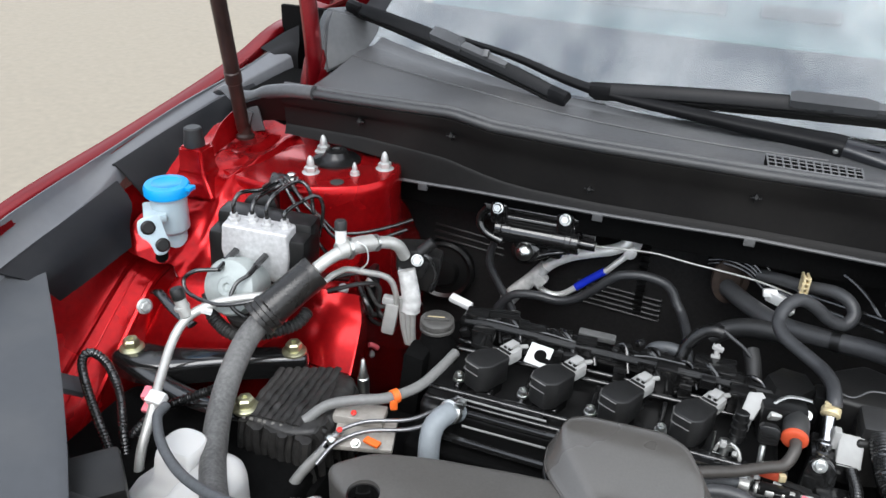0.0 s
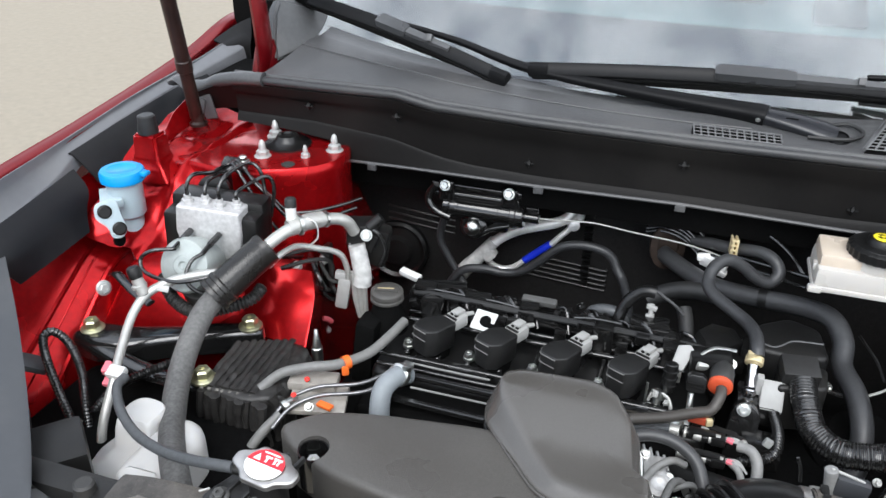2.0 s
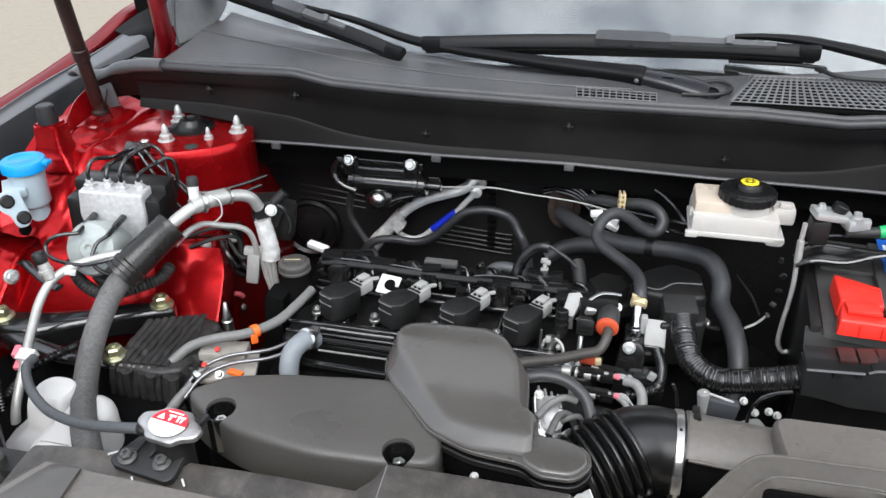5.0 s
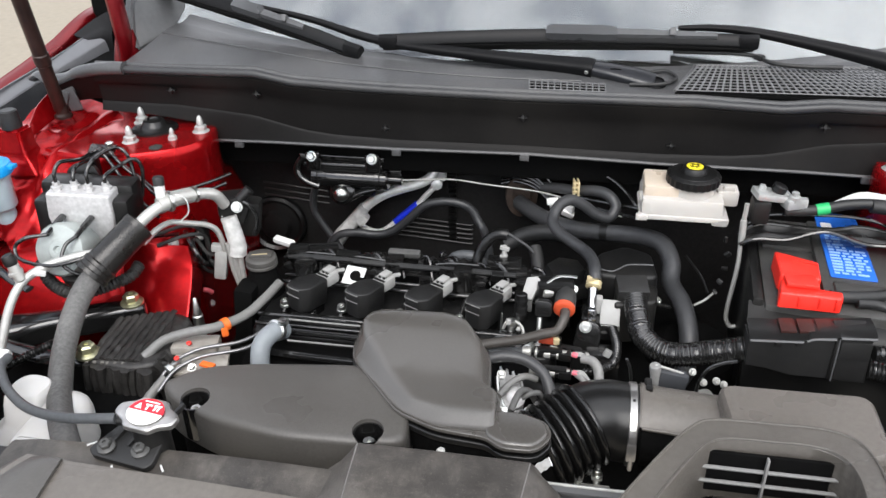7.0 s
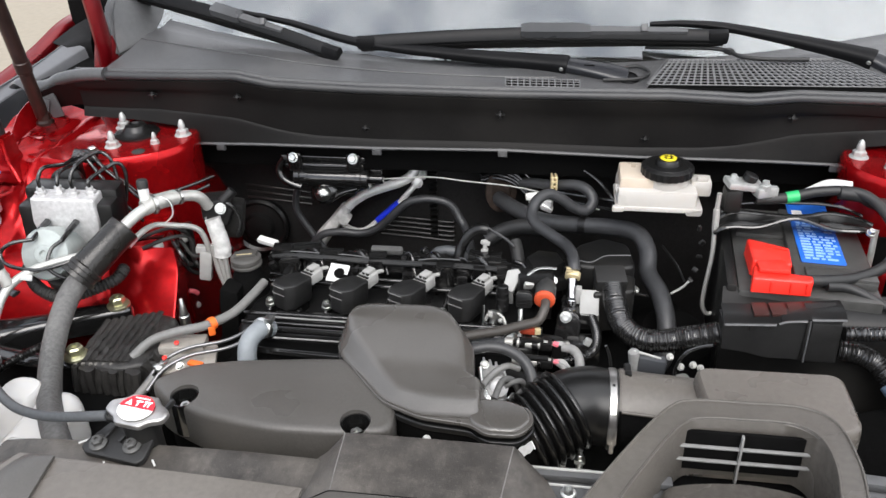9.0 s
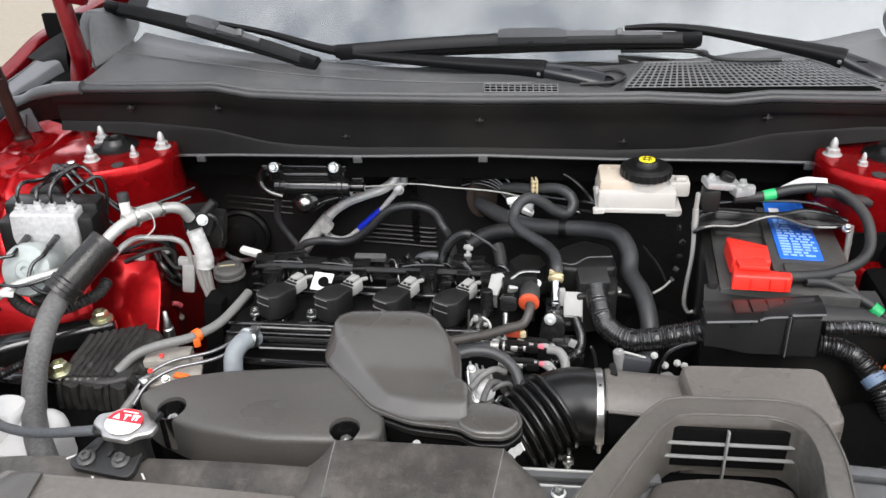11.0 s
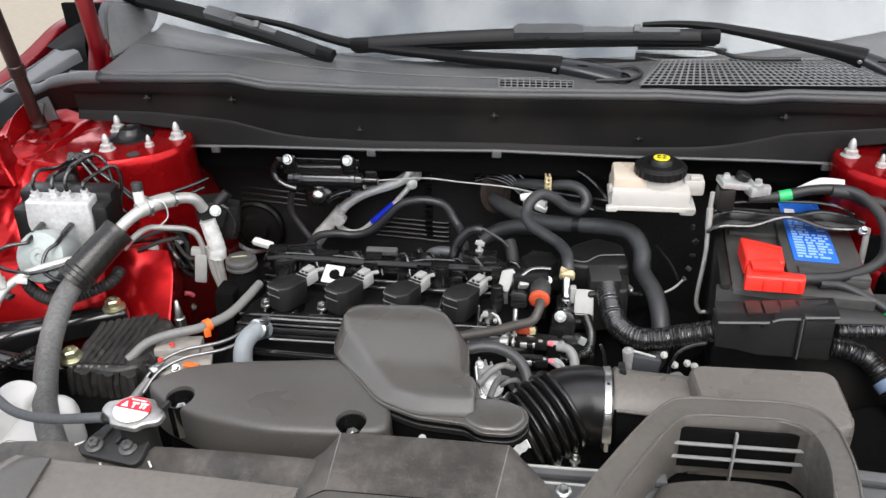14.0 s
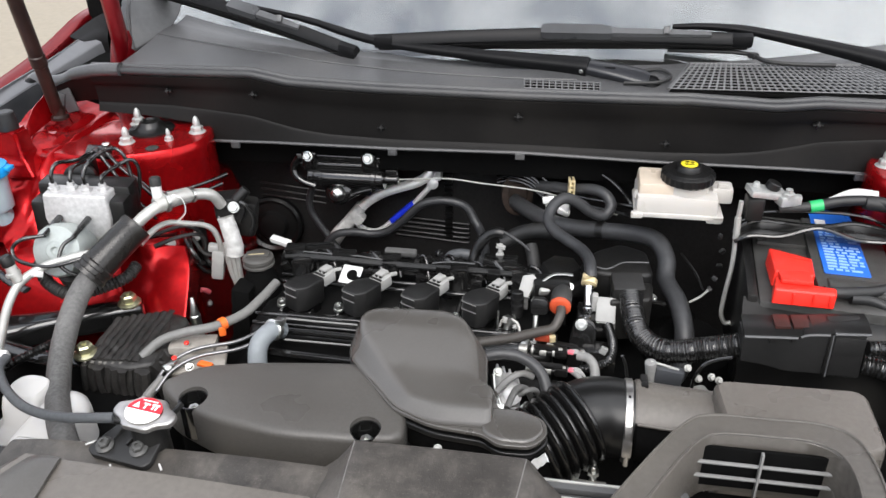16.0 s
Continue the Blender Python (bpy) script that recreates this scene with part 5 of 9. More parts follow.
part("brace", bm, BLACK_GLOSS, mt, "gloss black steel brace")
for p in ((-0.576, -0.158, 0.902), (-0.381, -0.084, 0.902), (-0.378, -0.203, 0.902)):
    part("mount_bolt", bolt(B(), p, (0, 0, 1), 0.010, 0.012, 1.6), YZINC, mt, "gold-tinted flange bolt")
bm = B()
MP = [(-0.374, -0.216), (-0.380, -0.118), (-0.320, -0.090), (-0.284, -0.108), (-0.282, -0.208), (-0.312, -0.222)]
prism(bm, rounded(MP, 0.008), 0.76, 0.902, 0.006)
for i in range(8):
    s, e = Vector((-0.371, -0.214, 0.904)).lerp(Vector((-0.308, -0.209, 0.903)), i / 7), Vector((-0.376, -0.122, 0.904)).lerp(Vector((-0.312, -0.094, 0.903)), i / 7)
    pts = [s.lerp(e, t) + Vector((0.0012 * noise.noise((i * 3.1, t * 9, 0)), 0, 0.0028 * noise.noise((i * 2.3, t * 14, 5)))) for t in [j / 12 for j in range(13)]]
    part("rib", tube(B(), pts, 0.0042 + 0.0005 * (i % 2), 8, 2, flat=0.45), COARSE, mt)
    for j in range(2):
        q = s + Vector((0.001 * (i % 3) - 0.001, -0.003 + 0.002 * j, -0.003 - 0.006 * j))
        part("torn_edge", box(B(), q, (0.0045, 0.004, 0.0025 + 0.001 * ((i + j) % 3)), 0.001, (20, 10 * (i % 3), 15 * (i % 4))), MOUNT_EDGE, mt, "torn grey edge")
for i in range(9):
    x = -0.372 + 0.0105 * i
    part("fold", tube(B(), [(x + 0.002 * (i % 2), -0.219 - 0.002 * (i % 3), 0.899), (x - 0.002, -0.223, 0.872), (x + 0.003 * (i % 3 - 1), -0.222, 0.84), (x, -0.220, 0.80)], 0.0050 + 0.001 * (i % 3), 7), COARSE, mt, "black rubber fold")
for i in range(6):
    y = -0.205 + 0.017 * i
    part("fold", tube(B(), [(-0.287 + 0.002 * (i % 2), y, 0.900), (-0.281, y + 0.003, 0.885), (-0.280, y - 0.002, 0.85), (-0.281, y, 0.80)], 0.0065 + 0.001 * (i % 3), 7), COARSE, mt, "black rubber fold")
tube(bm, [(-0.29, -0.20, 0.88), (-0.285, -0.16, 0.892), (-0.29, -0.12, 0.895), (-0.31, -0.10, 0.885)], 0.014, 10)
part("mount_cover", bm, COARSE, mt, "ribbed black rubber cover")
bm = B()
box(bm, (-0.32, -0.21, 0.78), (0.10, 0.07, 0.12), 0.01)
part("mount_foot", bm, BLACK_MATT, mt)

solo("wing_bolt", bolt(B(), (-0.577, -0.123, 0.946), (0.8, -0.4, 0.3), 0.007, 0.006, 1.5), STUD, "zinc bolt on the red inner wing", "bolt", "wing bolts")
bm = B()
tube(bm, [(-0.578, -0.10, 0.955), (-0.56, -0.11, 0.962), (-0.52, -0.13, 0.955), (-0.49, -0.14, 0.95)], 0.007, 10, flat=0.5)
solo("pipe_support", bm, BLACK_GLOSS, "black bent support arm bolted to the wing", "bracket")

# loom clipped to the wing
lm = thing("wing_loom", "black corrugated cable loop clipped to the red wing", "cable", (-0.57, -0.25, 0.88))
bm = B()
tube(bm, [(-0.485, -0.31, 0.84), (-0.50, -0.297, 0.871), (-0.535, -0.275, 0.909), (-0.558, -0.258, 0.936), (-0.566, -0.246, 0.950), (-0.560, -0.236, 0.952), (-0.545, -0.232, 0.936), (-0.522, -0.245, 0.908), (-0.50, -0.272, 0.882), (-0.49, -0.285, 0.855)], 0.0054, 14, rib=0.0005, pitch=0.004)
part("sheath", bm, LOOM, lm)
bm = B()
box(bm, (-0.582, -0.262, 0.918), (0.04, 0.03, 0.008), 0.002, (0, 30, 40))
part("clip", bm, SLATE, lm, "grey plastic clip")
bm = B()
for k in range(3):
    tube(bm, [(-0.489 + k * 0.004, -0.305, 0.858), (-0.481 + k * 0.004, -0.315, 0.862), (-0.484, -0.325, 0.852)], 0.0024, 6)
part("bare_wire", bm, ORANGE, lm, "orange wire ends")
bm = B()
tube(bm, [(-0.52, -0.27, 0.84), (-0.495, -0.25, 0.872), (-0.475, -0.24, 0.895), (-0.45, -0.22, 0.905), (-0.42, -0.2, 0.915)], 0.0055, 10, rib=0.001, pitch=0.005)
solo("striped_cable", bm, SATIN, "thin black ribbed cable running under the brace", "cable")
bm = B()
box(bm, (-0.505, -0.335, 0.848), (0.07, 0.05, 0.04), 0.008, (0, 0, -40))
solo("lamp_plug", bm, BLACK, "black plastic connector behind the corner cover", "connector")

# coolant bottle and its hose
bm = B()
CB = [(-0.462, -0.315), (-0.446, -0.283), (-0.42, -0.270), (-0.37, -0.272), (-0.335, -0.292), (-0.330, -0.33), (-0.34, -0.385), (-0.45, -0.385)]
rings = []
for k, z, c in ((0.9, 0.70, 0), (1.0, 0.71, 0), (1.0, 0.846, 0), (0.98, 0.854, 0.1), (0.92, 0.859, 0.3), (0.66, 0.876, 0.6), (0.50, 0.884, 0.85), (0.45, 0.890, 1.0), (0.42, 0.912, 1.1), (0.39, 0.922, 1.15), (0.33, 0.926, 1.15)):
    rings.append([(p[0] + 0.004 * c, p[1] + 0.020 * c, z) for p in rounded(grow(CB, k, (-0.395, -0.318)), 0.006, 3)])
prism(bm, rounded([(-0.375, -0.282), (-0.335, -0.276), (-0.311, -0.300), (-0.312, -0.385), (-0.375, -0.385)], 0.018), 0.70, 0.915, 0.016, seg=4)
ring_faces(bm, rings)
cbt = thing("coolant_bottle", "milky white plastic coolant expansion bottle below the hoses", "coolant bottle", (-0.39, -0.32, 0.70))
part("bottle", bm, WHITE_PL, cbt)
bm = B()
tube(bm, [(-0.462, -0.345, 0.835), (-0.43, -0.375, 0.836), (-0.36, -0.388, 0.836), (-0.315, -0.36, 0.836)], 0.003, 8)
part("mould_seam", bm, WHITE_PL, cbt)
oh = thing("overflow_hose", "slim grey rubber overflow hose curving to the radiator cap", "hose", (-0.35, -0.32, 0.93))
bm = B()
tube(bm, [(-0.424, -0.280, 0.950), (-0.420, -0.300, 0.950), (-0.392, -0.330, 0.948), (-0.354, -0.356, 0.950), (-0.312, -0.378, 0.962), (-0.27, -0.394, 0.976), (-0.225, -0.404, 0.990), (-0.205, -0.405, 0.994)], 0.0054, 16)
part("hose", bm, RUBBER_G, oh)
bm = B()
run = spline([Vector(p) for p in ((-0.392, -0.330, 0.948), (-0.354, -0.356, 0.950), (-0.312, -0.378, 0.962), (-0.27, -0.394, 0.976), (-0.225, -0.404, 0.990))], 8)
for k in range(6, len(run) - 3):
    if k % 9 not in (3, 4):
        d = run[k + 1] - run[k - 1]
        box(bm, run[k] + Vector((0.05, -0.88, 0.05)) * 0.0055, (0.004, 0.0012, 0.0022), 0.0004, (0, -math.degrees(math.atan2(d.z, d.x)), math.degrees(math.atan2(d.y, d.x))))
part("print_marks", bm, PALE_INK, oh, "faint pale blue printed dashes")

# radiator cap
rc = thing("coolant_filler", "pressed steel radiator cap with a red and white warning label", "radiator cap", (-0.172, -0.405, 0.985))
cc = Vector((-0.173, -0.402, 0.996))
RS = 0.645
RN = (0, -0.12, 1)
bm = B()
prism(bm, rounded([(-0.052, -0.010), (-0.030, -0.020), (-0.022, -0.031), (0.022, -0.031), (0.030, -0.020), (0.052, -0.010), (0.052, 0.010), (0.030, 0.020), (0.022, 0.031), (-0.022, 0.031), (-0.030, 0.020), (-0.052, 0.010)], 0.008), 0, 0.012, 0.004, upright(cc, RN, (0, 1, 0)) @ pose(0, 0, 0, 0, 0, -8) @ Matrix.Scale(RS, 4), base_bevel=0.002)
part("cap_plate", bm, CAP_STEEL, rc)
mm = upright(cc, RN, (0, 1, 0)) @ pose(0, 0, 0.0092, 0, 0, -8) @ Matrix.Scale(RS, 4)
half = [(0.0255 * math.cos(t), 0.0255 * math.sin(t)) for t in (math.pi * i / 20 for i in range(21))]
part("label_red", prism(B(), half, 0, 0.0012, 0, mm @ Matrix.Diagonal((1.15, 1, 1, 1))), RED_LABEL, rc, "red half of the label")
part("label_white", prism(B(), [(x, -y) for x, y in half], 0, 0.0012, 0, mm @ Matrix.Diagonal((1.15, 1, 1, 1)) @ pose(0, -0.0006, 0)), WHITE_LABEL, rc, "white half of the label")
bm = B()
prism(bm, [(-0.022, 0.003), (-0.010, 0.003), (-0.016, 0.014)], 0.0012, 0.0018, 0, mm)
for x0, w, y0, h in ((-0.006, 0.011, 0.011, 0.003), (-0.003, 0.003, 0.003, 0.008), (0.008, 0.013, 0.012, 0.003), (0.010, 0.003, 0.004, 0.008), (0.016, 0.003, 0.004, 0.008), (-0.012, 0.026, 0.018, 0.002)):
    prism(bm, [(x0, y0), (x0 + w, y0), (x0 + w, y0 + h), (x0, y0 + h)], 0.0012, 0.0018, 0, mm)
part("label_mark", bm, WHITE_LABEL, rc, "white warning marks")
bm = B()
rod(bm, (-0.173, -0.400, 0.93), (-0.173, -0.402, 0.997), 0.0175, 24)
rod(bm, (-0.185, -0.404, 0.990), (-0.214, -0.404, 0.991), 0.0048, 12)
part("filler_neck", bm, BLACK, rc, "black filler neck")
rb = thing("radiator_bracket", "black plastic radiator bracket held by two bolts", "bracket", (-0.17, -0.44, 0.955))
bm = B()
prism(bm, rounded([(-0.036, -0.034), (0.036, -0.034), (0.042, -0.026), (0.034, 0.042), (-0.014, 0.042), (-0.046, -0.026)], 0.006), -0.006, 0.002, 0.002, upright((-0.190, -0.408, 0.972), (0, -0.26, 1), (0, 1, 0)) @ pose(0, 0, 0, 0, 0, -8) @ Matrix.Scale(0.82, 4))
for x in (-0.208, -0.190, -0.174):
    box(bm, (x + 0.010, -0.392, 0.9785), (0.0035, 0.058, 0.006), 0.001, (14.5, 0, -22))
part("plate", bm, COIL, rb)
for x in (-0.212, -0.176):
    part("bolt", bolt(B(), (x, -0.421, 0.9708), (0, -0.26, 1), 0.0058, 0.006, 1.6), BATTERY, rb, "black flange bolt")

# ---- engine ----
en = thing("engine", "black four-cylinder engine with a ribbed plastic valve cover", "engine", (0.05, -0.05, 0.8))
bm = B()
prism(bm, rounded([(-0.205, -0.10), (-0.20, 0.055), (0.215, 0.055), (0.215, -0.10)], 0.02), 0.70, 0.887, 0.010)
part("valve_cover", bm, SATIN, en, "black plastic valve cover")
bm = B()
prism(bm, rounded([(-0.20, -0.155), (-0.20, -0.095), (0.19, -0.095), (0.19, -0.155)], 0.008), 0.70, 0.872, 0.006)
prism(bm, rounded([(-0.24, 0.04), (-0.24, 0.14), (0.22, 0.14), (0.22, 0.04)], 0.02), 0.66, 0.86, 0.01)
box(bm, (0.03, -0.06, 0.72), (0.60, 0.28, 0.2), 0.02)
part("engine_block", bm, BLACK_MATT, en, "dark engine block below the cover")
bm = B()
for y, z in ((-0.092, 0.895), (-0.080, 0.902), (0.012, 0.898), (0.030, 0.898)):
    rod(bm, (-0.195, y, z), (0.205, y, z), 0.0032, 12)
for i in range(9):
    box(bm, (-0.165 + i * 0.041, -0.03, 0.893), (0.007, 0.07, 0.012), 0.003, seg=3)
box(bm, (-0.10, -0.082, 0.898), (0.10, 0.022, 0.012), 0.003)
box(bm, (0.12, -0.082, 0.898), (0.12, 0.022, 0.012), 0.003)
part("cover_rib", bm, BLACK_GLOSS, en, "raised glossy ribs")
bm = B()
tube(bm, [(-0.165, -0.105, 0.895), (-0.05, -0.106, 0.894), (0.05, -0.106, 0.894)], 0.0045, 8)
tube(bm, [(-0.165, -0.140, 0.884), (-0.05, -0.142, 0.882), (0.03, -0.142, 0.882)], 0.0055, 8)
part("front_rail", bm, BLACK_GLOSS, en)
# Thin pale tubes drawn as the glossy rails' highlights.
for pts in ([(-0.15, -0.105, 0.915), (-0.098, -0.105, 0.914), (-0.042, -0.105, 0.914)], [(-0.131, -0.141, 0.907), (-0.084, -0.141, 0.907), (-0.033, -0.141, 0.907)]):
    part("rail_highlight", tube(B(), pts, 0.0013, 8, 4), SLEEVE, en, "pale line painting the front rail's highlight")
# harness tray behind the coils
# Grey lines stand in for the highlight on the tray's glossy edge.
for pts in ([(-0.167, 0.040, 0.934), (-0.139, 0.040, 0.934), (-0.111, 0.040, 0.933), (-0.079, 0.040, 0.933), (-0.042, 0.040, 0.930)], [(0.033, 0.040, 0.930), (0.058, 0.040, 0.934), (0.095, 0.040, 0.934)], [(-0.031, 0.060, 0.920), (-0.008, 0.060, 0.920), (0.020, 0.060, 0.920)]):
    part("tray_highlight", tube(B(), pts, 0.0011, 6, 4), WEDGE, en, "grey line painting the harness tray's edge highlight")
for x, y, z, w, d, h in ((-0.176, 0.048, 0.932, 0.030, 0.020, 0.012), (-0.100, 0.046, 0.930, 0.036, 0.016, 0.010), (-0.028, 0.044, 0.929, 0.026, 0.018, 0.012), (0.062, 0.046, 0.928, 0.034, 0.016, 0.010), (0.150, 0.044, 0.926, 0.028, 0.018, 0.012), (-0.062, 0.020, 0.912, 0.018, 0.012, 0.018), (0.020, 0.020, 0.910, 0.016, 0.012, 0.018), (0.100, 0.020, 0.908, 0.016, 0.012, 0.018)):
    part("harness_clip", box(B(), (x, y, z), (w, d, h), 0.002, (4, 0, 5)), BLACK_GLOSS, en, "glossy black harness clip")
for x in (-0.14, -0.07, 0.04, 0.11):
    part("harness_lead", tube(B(), [(x, 0.062, 0.922), (x + 0.010, 0.050, 0.934), (x + 0.024, 0.040, 0.926), (x + 0.030, 0.028, 0.912)], 0.0035, 8), LOOM, en, "short black lead")
rng = random.Random(9)
for i in range(22):
    x = -0.185 + 0.0172 * i + rng.uniform(-0.006, 0.006)
    size = (rng.uniform(0.007, 0.018), rng.uniform(0.006, 0.012), rng.uniform(0.006, 0.014))
    part("harness_clip", box(B(), (x, rng.uniform(0.024, 0.080), rng.uniform(0.908, 0.926)), size, 0.0015, (rng.uniform(-20, 20), rng.uniform(-25, 25), rng.uniform(-35, 35))), (SATIN, BLACK_GLOSS, COIL)[i % 3], en, "small black harness piece")
for i in range(9):
    x = -0.17 + 0.042 * i
    part("harness_lead", tube(B(), [(x, 0.076, 0.908), (x + 0.008, 0.064 + rng.uniform(-0.006, 0.006), 0.925), (x + 0.022, 0.052, 0.921 + rng.uniform(0, 0.012)), (x + 0.032, 0.030, 0.908)], rng.uniform(0.0016, 0.0026), 8), LOOM, en, "thin black lead")
bm = B()
box(bm, (0.0, 0.052, 0.914), (0.40, 0.028, 0.016), 0.003, (0, 0, -1))
box(bm, (0.13, 0.058, 0.924), (0.05, 0.03, 0.022), 0.003)
box(bm, (-0.15, 0.066, 0.922), (0.055, 0.022, 0.018), 0.004, (0, 0, 15))
for x in (-0.12, -0.06, 0.0, 0.06, 0.12):
    box(bm, (x, 0.070, 0.918), (0.020, 0.010, 0.012), 0.002, (0, 0, 9 * (x > 0)))
for x in (-0.16, -0.10, -0.03, 0.05, 0.10, 0.16):
    box(bm, (x, 0.035, 0.922), (0.022, 0.010, 0.014), 0.002)
box(bm, (-0.16, 0.028, 0.908), (0.03, 0.02, 0.04), 0.003)
box(bm, (0.075, 0.024, 0.915), (0.026, 0.022, 0.045), 0.003)
box(bm, (0.165, 0.020, 0.915), (0.030, 0.022, 0.03), 0.003)
part("harness_tray", bm, BLACK_GLOSS, en, "glossy black harness tray behind the coils")
bm = B()
box(bm, (-0.018, 0.060, 0.933), (0.048, 0.012, 0.009), 0.003, (10, 0, 0))
part("harness_cover", bm, SLEEVE_D, en, "small bright cover plate")
bm = B()
for pts in ([(-0.19, 0.04, 0.925), (-0.13, 0.037, 0.928), (-0.05, 0.036, 0.926), (0.03, 0.035, 0.926), (0.12, 0.034, 0.926), (0.2, 0.036, 0.922)],
            [(-0.19, 0.085, 0.90), (-0.08, 0.09, 0.902), (0.05, 0.086, 0.90), (0.2, 0.08, 0.90)]):
    tube(bm, pts, 0.0045, 8)
part("harness", bm, RUBBER, en)
rl = thing("rear_loom", "glossy black taped cables with a pale clip behind the coils", "cable", (0.11, 0.08, 0.94))
bm = B()
tube(bm, [(0.131, 0.085, 0.962), (0.122, 0.085, 0.963), (0.110, 0.085, 0.958), (0.099, 0.082, 0.947), (0.091, 0.078, 0.932), (0.087, 0.070, 0.914)], 0.0082, 14)
part("sheath", bm, SATIN, rl)
bm = B()
tube(bm, [(0.115, 0.088, 0.959), (0.13, 0.088, 0.963), (0.144, 0.088, 0.955), (0.159, 0.088, 0.945), (0.17, 0.088, 0.934)], 0.0022, 10)
part("branch", bm, RUBBER_D, rl)
bm = B()
rod(bm, (0.129, 0.072, 0.952), (0.128, 0.068, 0.926), 0.0034, 10)
box(bm, (0.129, 0.070, 0.948), (0.014, 0.006, 0.006), 0.0015, (0, 15, 0))
box(bm, (0.128, 0.069, 0.936), (0.011, 0.006, 0.004), 0.001, (0, -10, 0))
part("clip", bm, GREY_CON, rl, "pale plastic cable clip")
bm = B()
tube(bm, [(0.045, 0.085, 0.895), (0.052, 0.082, 0.918), (0.072, 0.080, 0.926), (0.092, 0.080, 0.920), (0.10, 0.082, 0.898)], 0.008, 12)
solo("breather_hose", bm, RUBBER_G, "short grey breather hose arched behind the harness", "hose")


def coil(x):
    c = thing("ignition_coil", "black ignition coil with a light grey plug and zinc bolt", "ignition coil", (x, -0.045, 0.90), group="ignition coils")
    K = pose(x - 0.002, -0.044, 0.910, 0, 0, -27) @ Matrix.Diagonal((0.80, 0.82, 1.05, 1))
    bm = B()
    P = [(-0.025, -0.020), (-0.016, -0.036), (0.014, -0.036), (0.023, -0.020), (0.018, 0.028), (-0.015, 0.028), (-0.026, 0.004)]
    prism(bm, rounded(P, 0.006, 3), -0.010, 0.0262, 0.0022, K @ pose(0, 0, 0, -6, 0, 0), base_bevel=0.004)
    part("cap", bm, COIL, c)
    # Stem near black: the dark below the cap is put into its colour.
    bm = B()
    prism(bm, rounded([(px * 0.84, py * 0.80) for px, py in P], 0.006, 3), -0.036, -0.008, 0.0, K @ pose(0, 0, 0, -6, 0, 0))
    part("stem", bm, BLACK_MATT, c, "black coil stem")
    tilt = K @ pose(0, 0, 0, -6, 0, 0)
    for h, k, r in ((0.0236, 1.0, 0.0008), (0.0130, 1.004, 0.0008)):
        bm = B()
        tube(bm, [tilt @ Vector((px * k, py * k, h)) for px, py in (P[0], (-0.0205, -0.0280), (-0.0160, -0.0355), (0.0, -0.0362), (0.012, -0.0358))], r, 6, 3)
        part("rim", bm, COIL_EDGE, c, "painted highlight line along the coil's rim")
    bm = B()
    box(bm, K @ Vector((-0.001, 0.047, 0.014)), (0.023, 0.024, 0.017), 0.003, (0, 0, -27))
    box(bm, K @ Vector((-0.001, 0.052, 0.024)), (0.012, 0.016, 0.006), 0.001, (0, 0, -27))
    part("plug", bm, GREY_CON, c, "light grey plug")
    bm = B()
    for k in (-0.005, 0.004):
        box(bm, K @ Vector((k, 0.044, 0.0235)), (0.004, 0.006, 0.003), 0.0005, (0, 0, -27))
    box(bm, K @ Vector((-0.001, 0.036, 0.016)), (0.02, 0.004, 0.014), 0.001, (0, 0, -27))
    part("latch", bm, BLACK, c)
    bm = B()
    tube(bm, [K @ Vector((0, 0.058, 0.014)), K @ Vector((0.001, 0.068, 0.016)), K @ Vector((0.005, 0.082, 0.014))], 0.003, 8)
    part("lead", bm, GREY_CON, c)
    part("bolt", bolt(B(), (x - 0.036, -0.052, 0.900), (0, -0.1, 1), 0.0058, 0.008, 1.3), ZINC, c, "zinc bolt")
    return c


first = coil(-0.130)
for k in (1, 2, 3):
    copy_thing(first, Matrix.Translation((-0.130 + 0.0827 * k, -0.045 - 0.001 * k, 0.90)))
bm = B()
prism(bm, rounded([(-0.019, -0.018), (0.019, -0.018), (0.019, 0.018), (-0.019, 0.018)], 0.002), 0, 0.002, 0.0005, pose(-0.080, 0.004, 0.922, 32, 0, -10) @ Matrix.Scale(0.8, 4))
tag = thing("engine_tag", "white square tag with a dark round cut-out between the coils", "tag", (-0.078, 0.001, 0.914))
part("plate", bm, WHITE, tag)
part("cut_out", prism(B(), [(0.010 * math.cos(t) + 0.003, 0.010 * math.sin(t)) for t in (2 * math.pi * i / 20 for i in range(20))], 0.002, 0.0028, 0, pose(-0.080, 0.004, 0.922, 32, 0, -10) @ Matrix.Scale(0.8, 4)), BLACK_MATT, tag)
part("slot", prism(B(), rect(0.02, 0.009, 0.014, -0.006), 0.002, 0.0026, 0, pose(-0.080, 0.004, 0.922, 32, 0, -10) @ Matrix.Scale(0.8, 4)), BLACK_MATT, tag)

OX, OZ = -0.2155, 0.932
oc = thing("oil_filler", "grey oil filler cap on an upright neck at the engine's end", "oil filler cap", (-0.212, -0.005, 0.88))
bm = B()
lathe(bm, (OX, -0.002, OZ), (0, 0, 1), [(0.020, 0), (0.0228, 0.001), (0.0228, 0.004), (0.0212, 0.005), (0.0212, 0.008), (0.0224, 0.009), (0.0220, 0.013), (0.019, 0.0155), (0.016, 0.016)], 40)
box(bm, (OX, -0.002, OZ + 0.017), (0.033, 0.015, 0.005), 0.0018, (0, 0, 15))
part("cap", bm, OIL_CAP, oc)
bm = B()
lathe(bm, (OX, -0.002, 0.80), (0, 0, 1), [(0.030, 0), (0.028, 0.10), (0.022, 0.115), (0.019, 0.128), (0.021, 0.132)], 24)
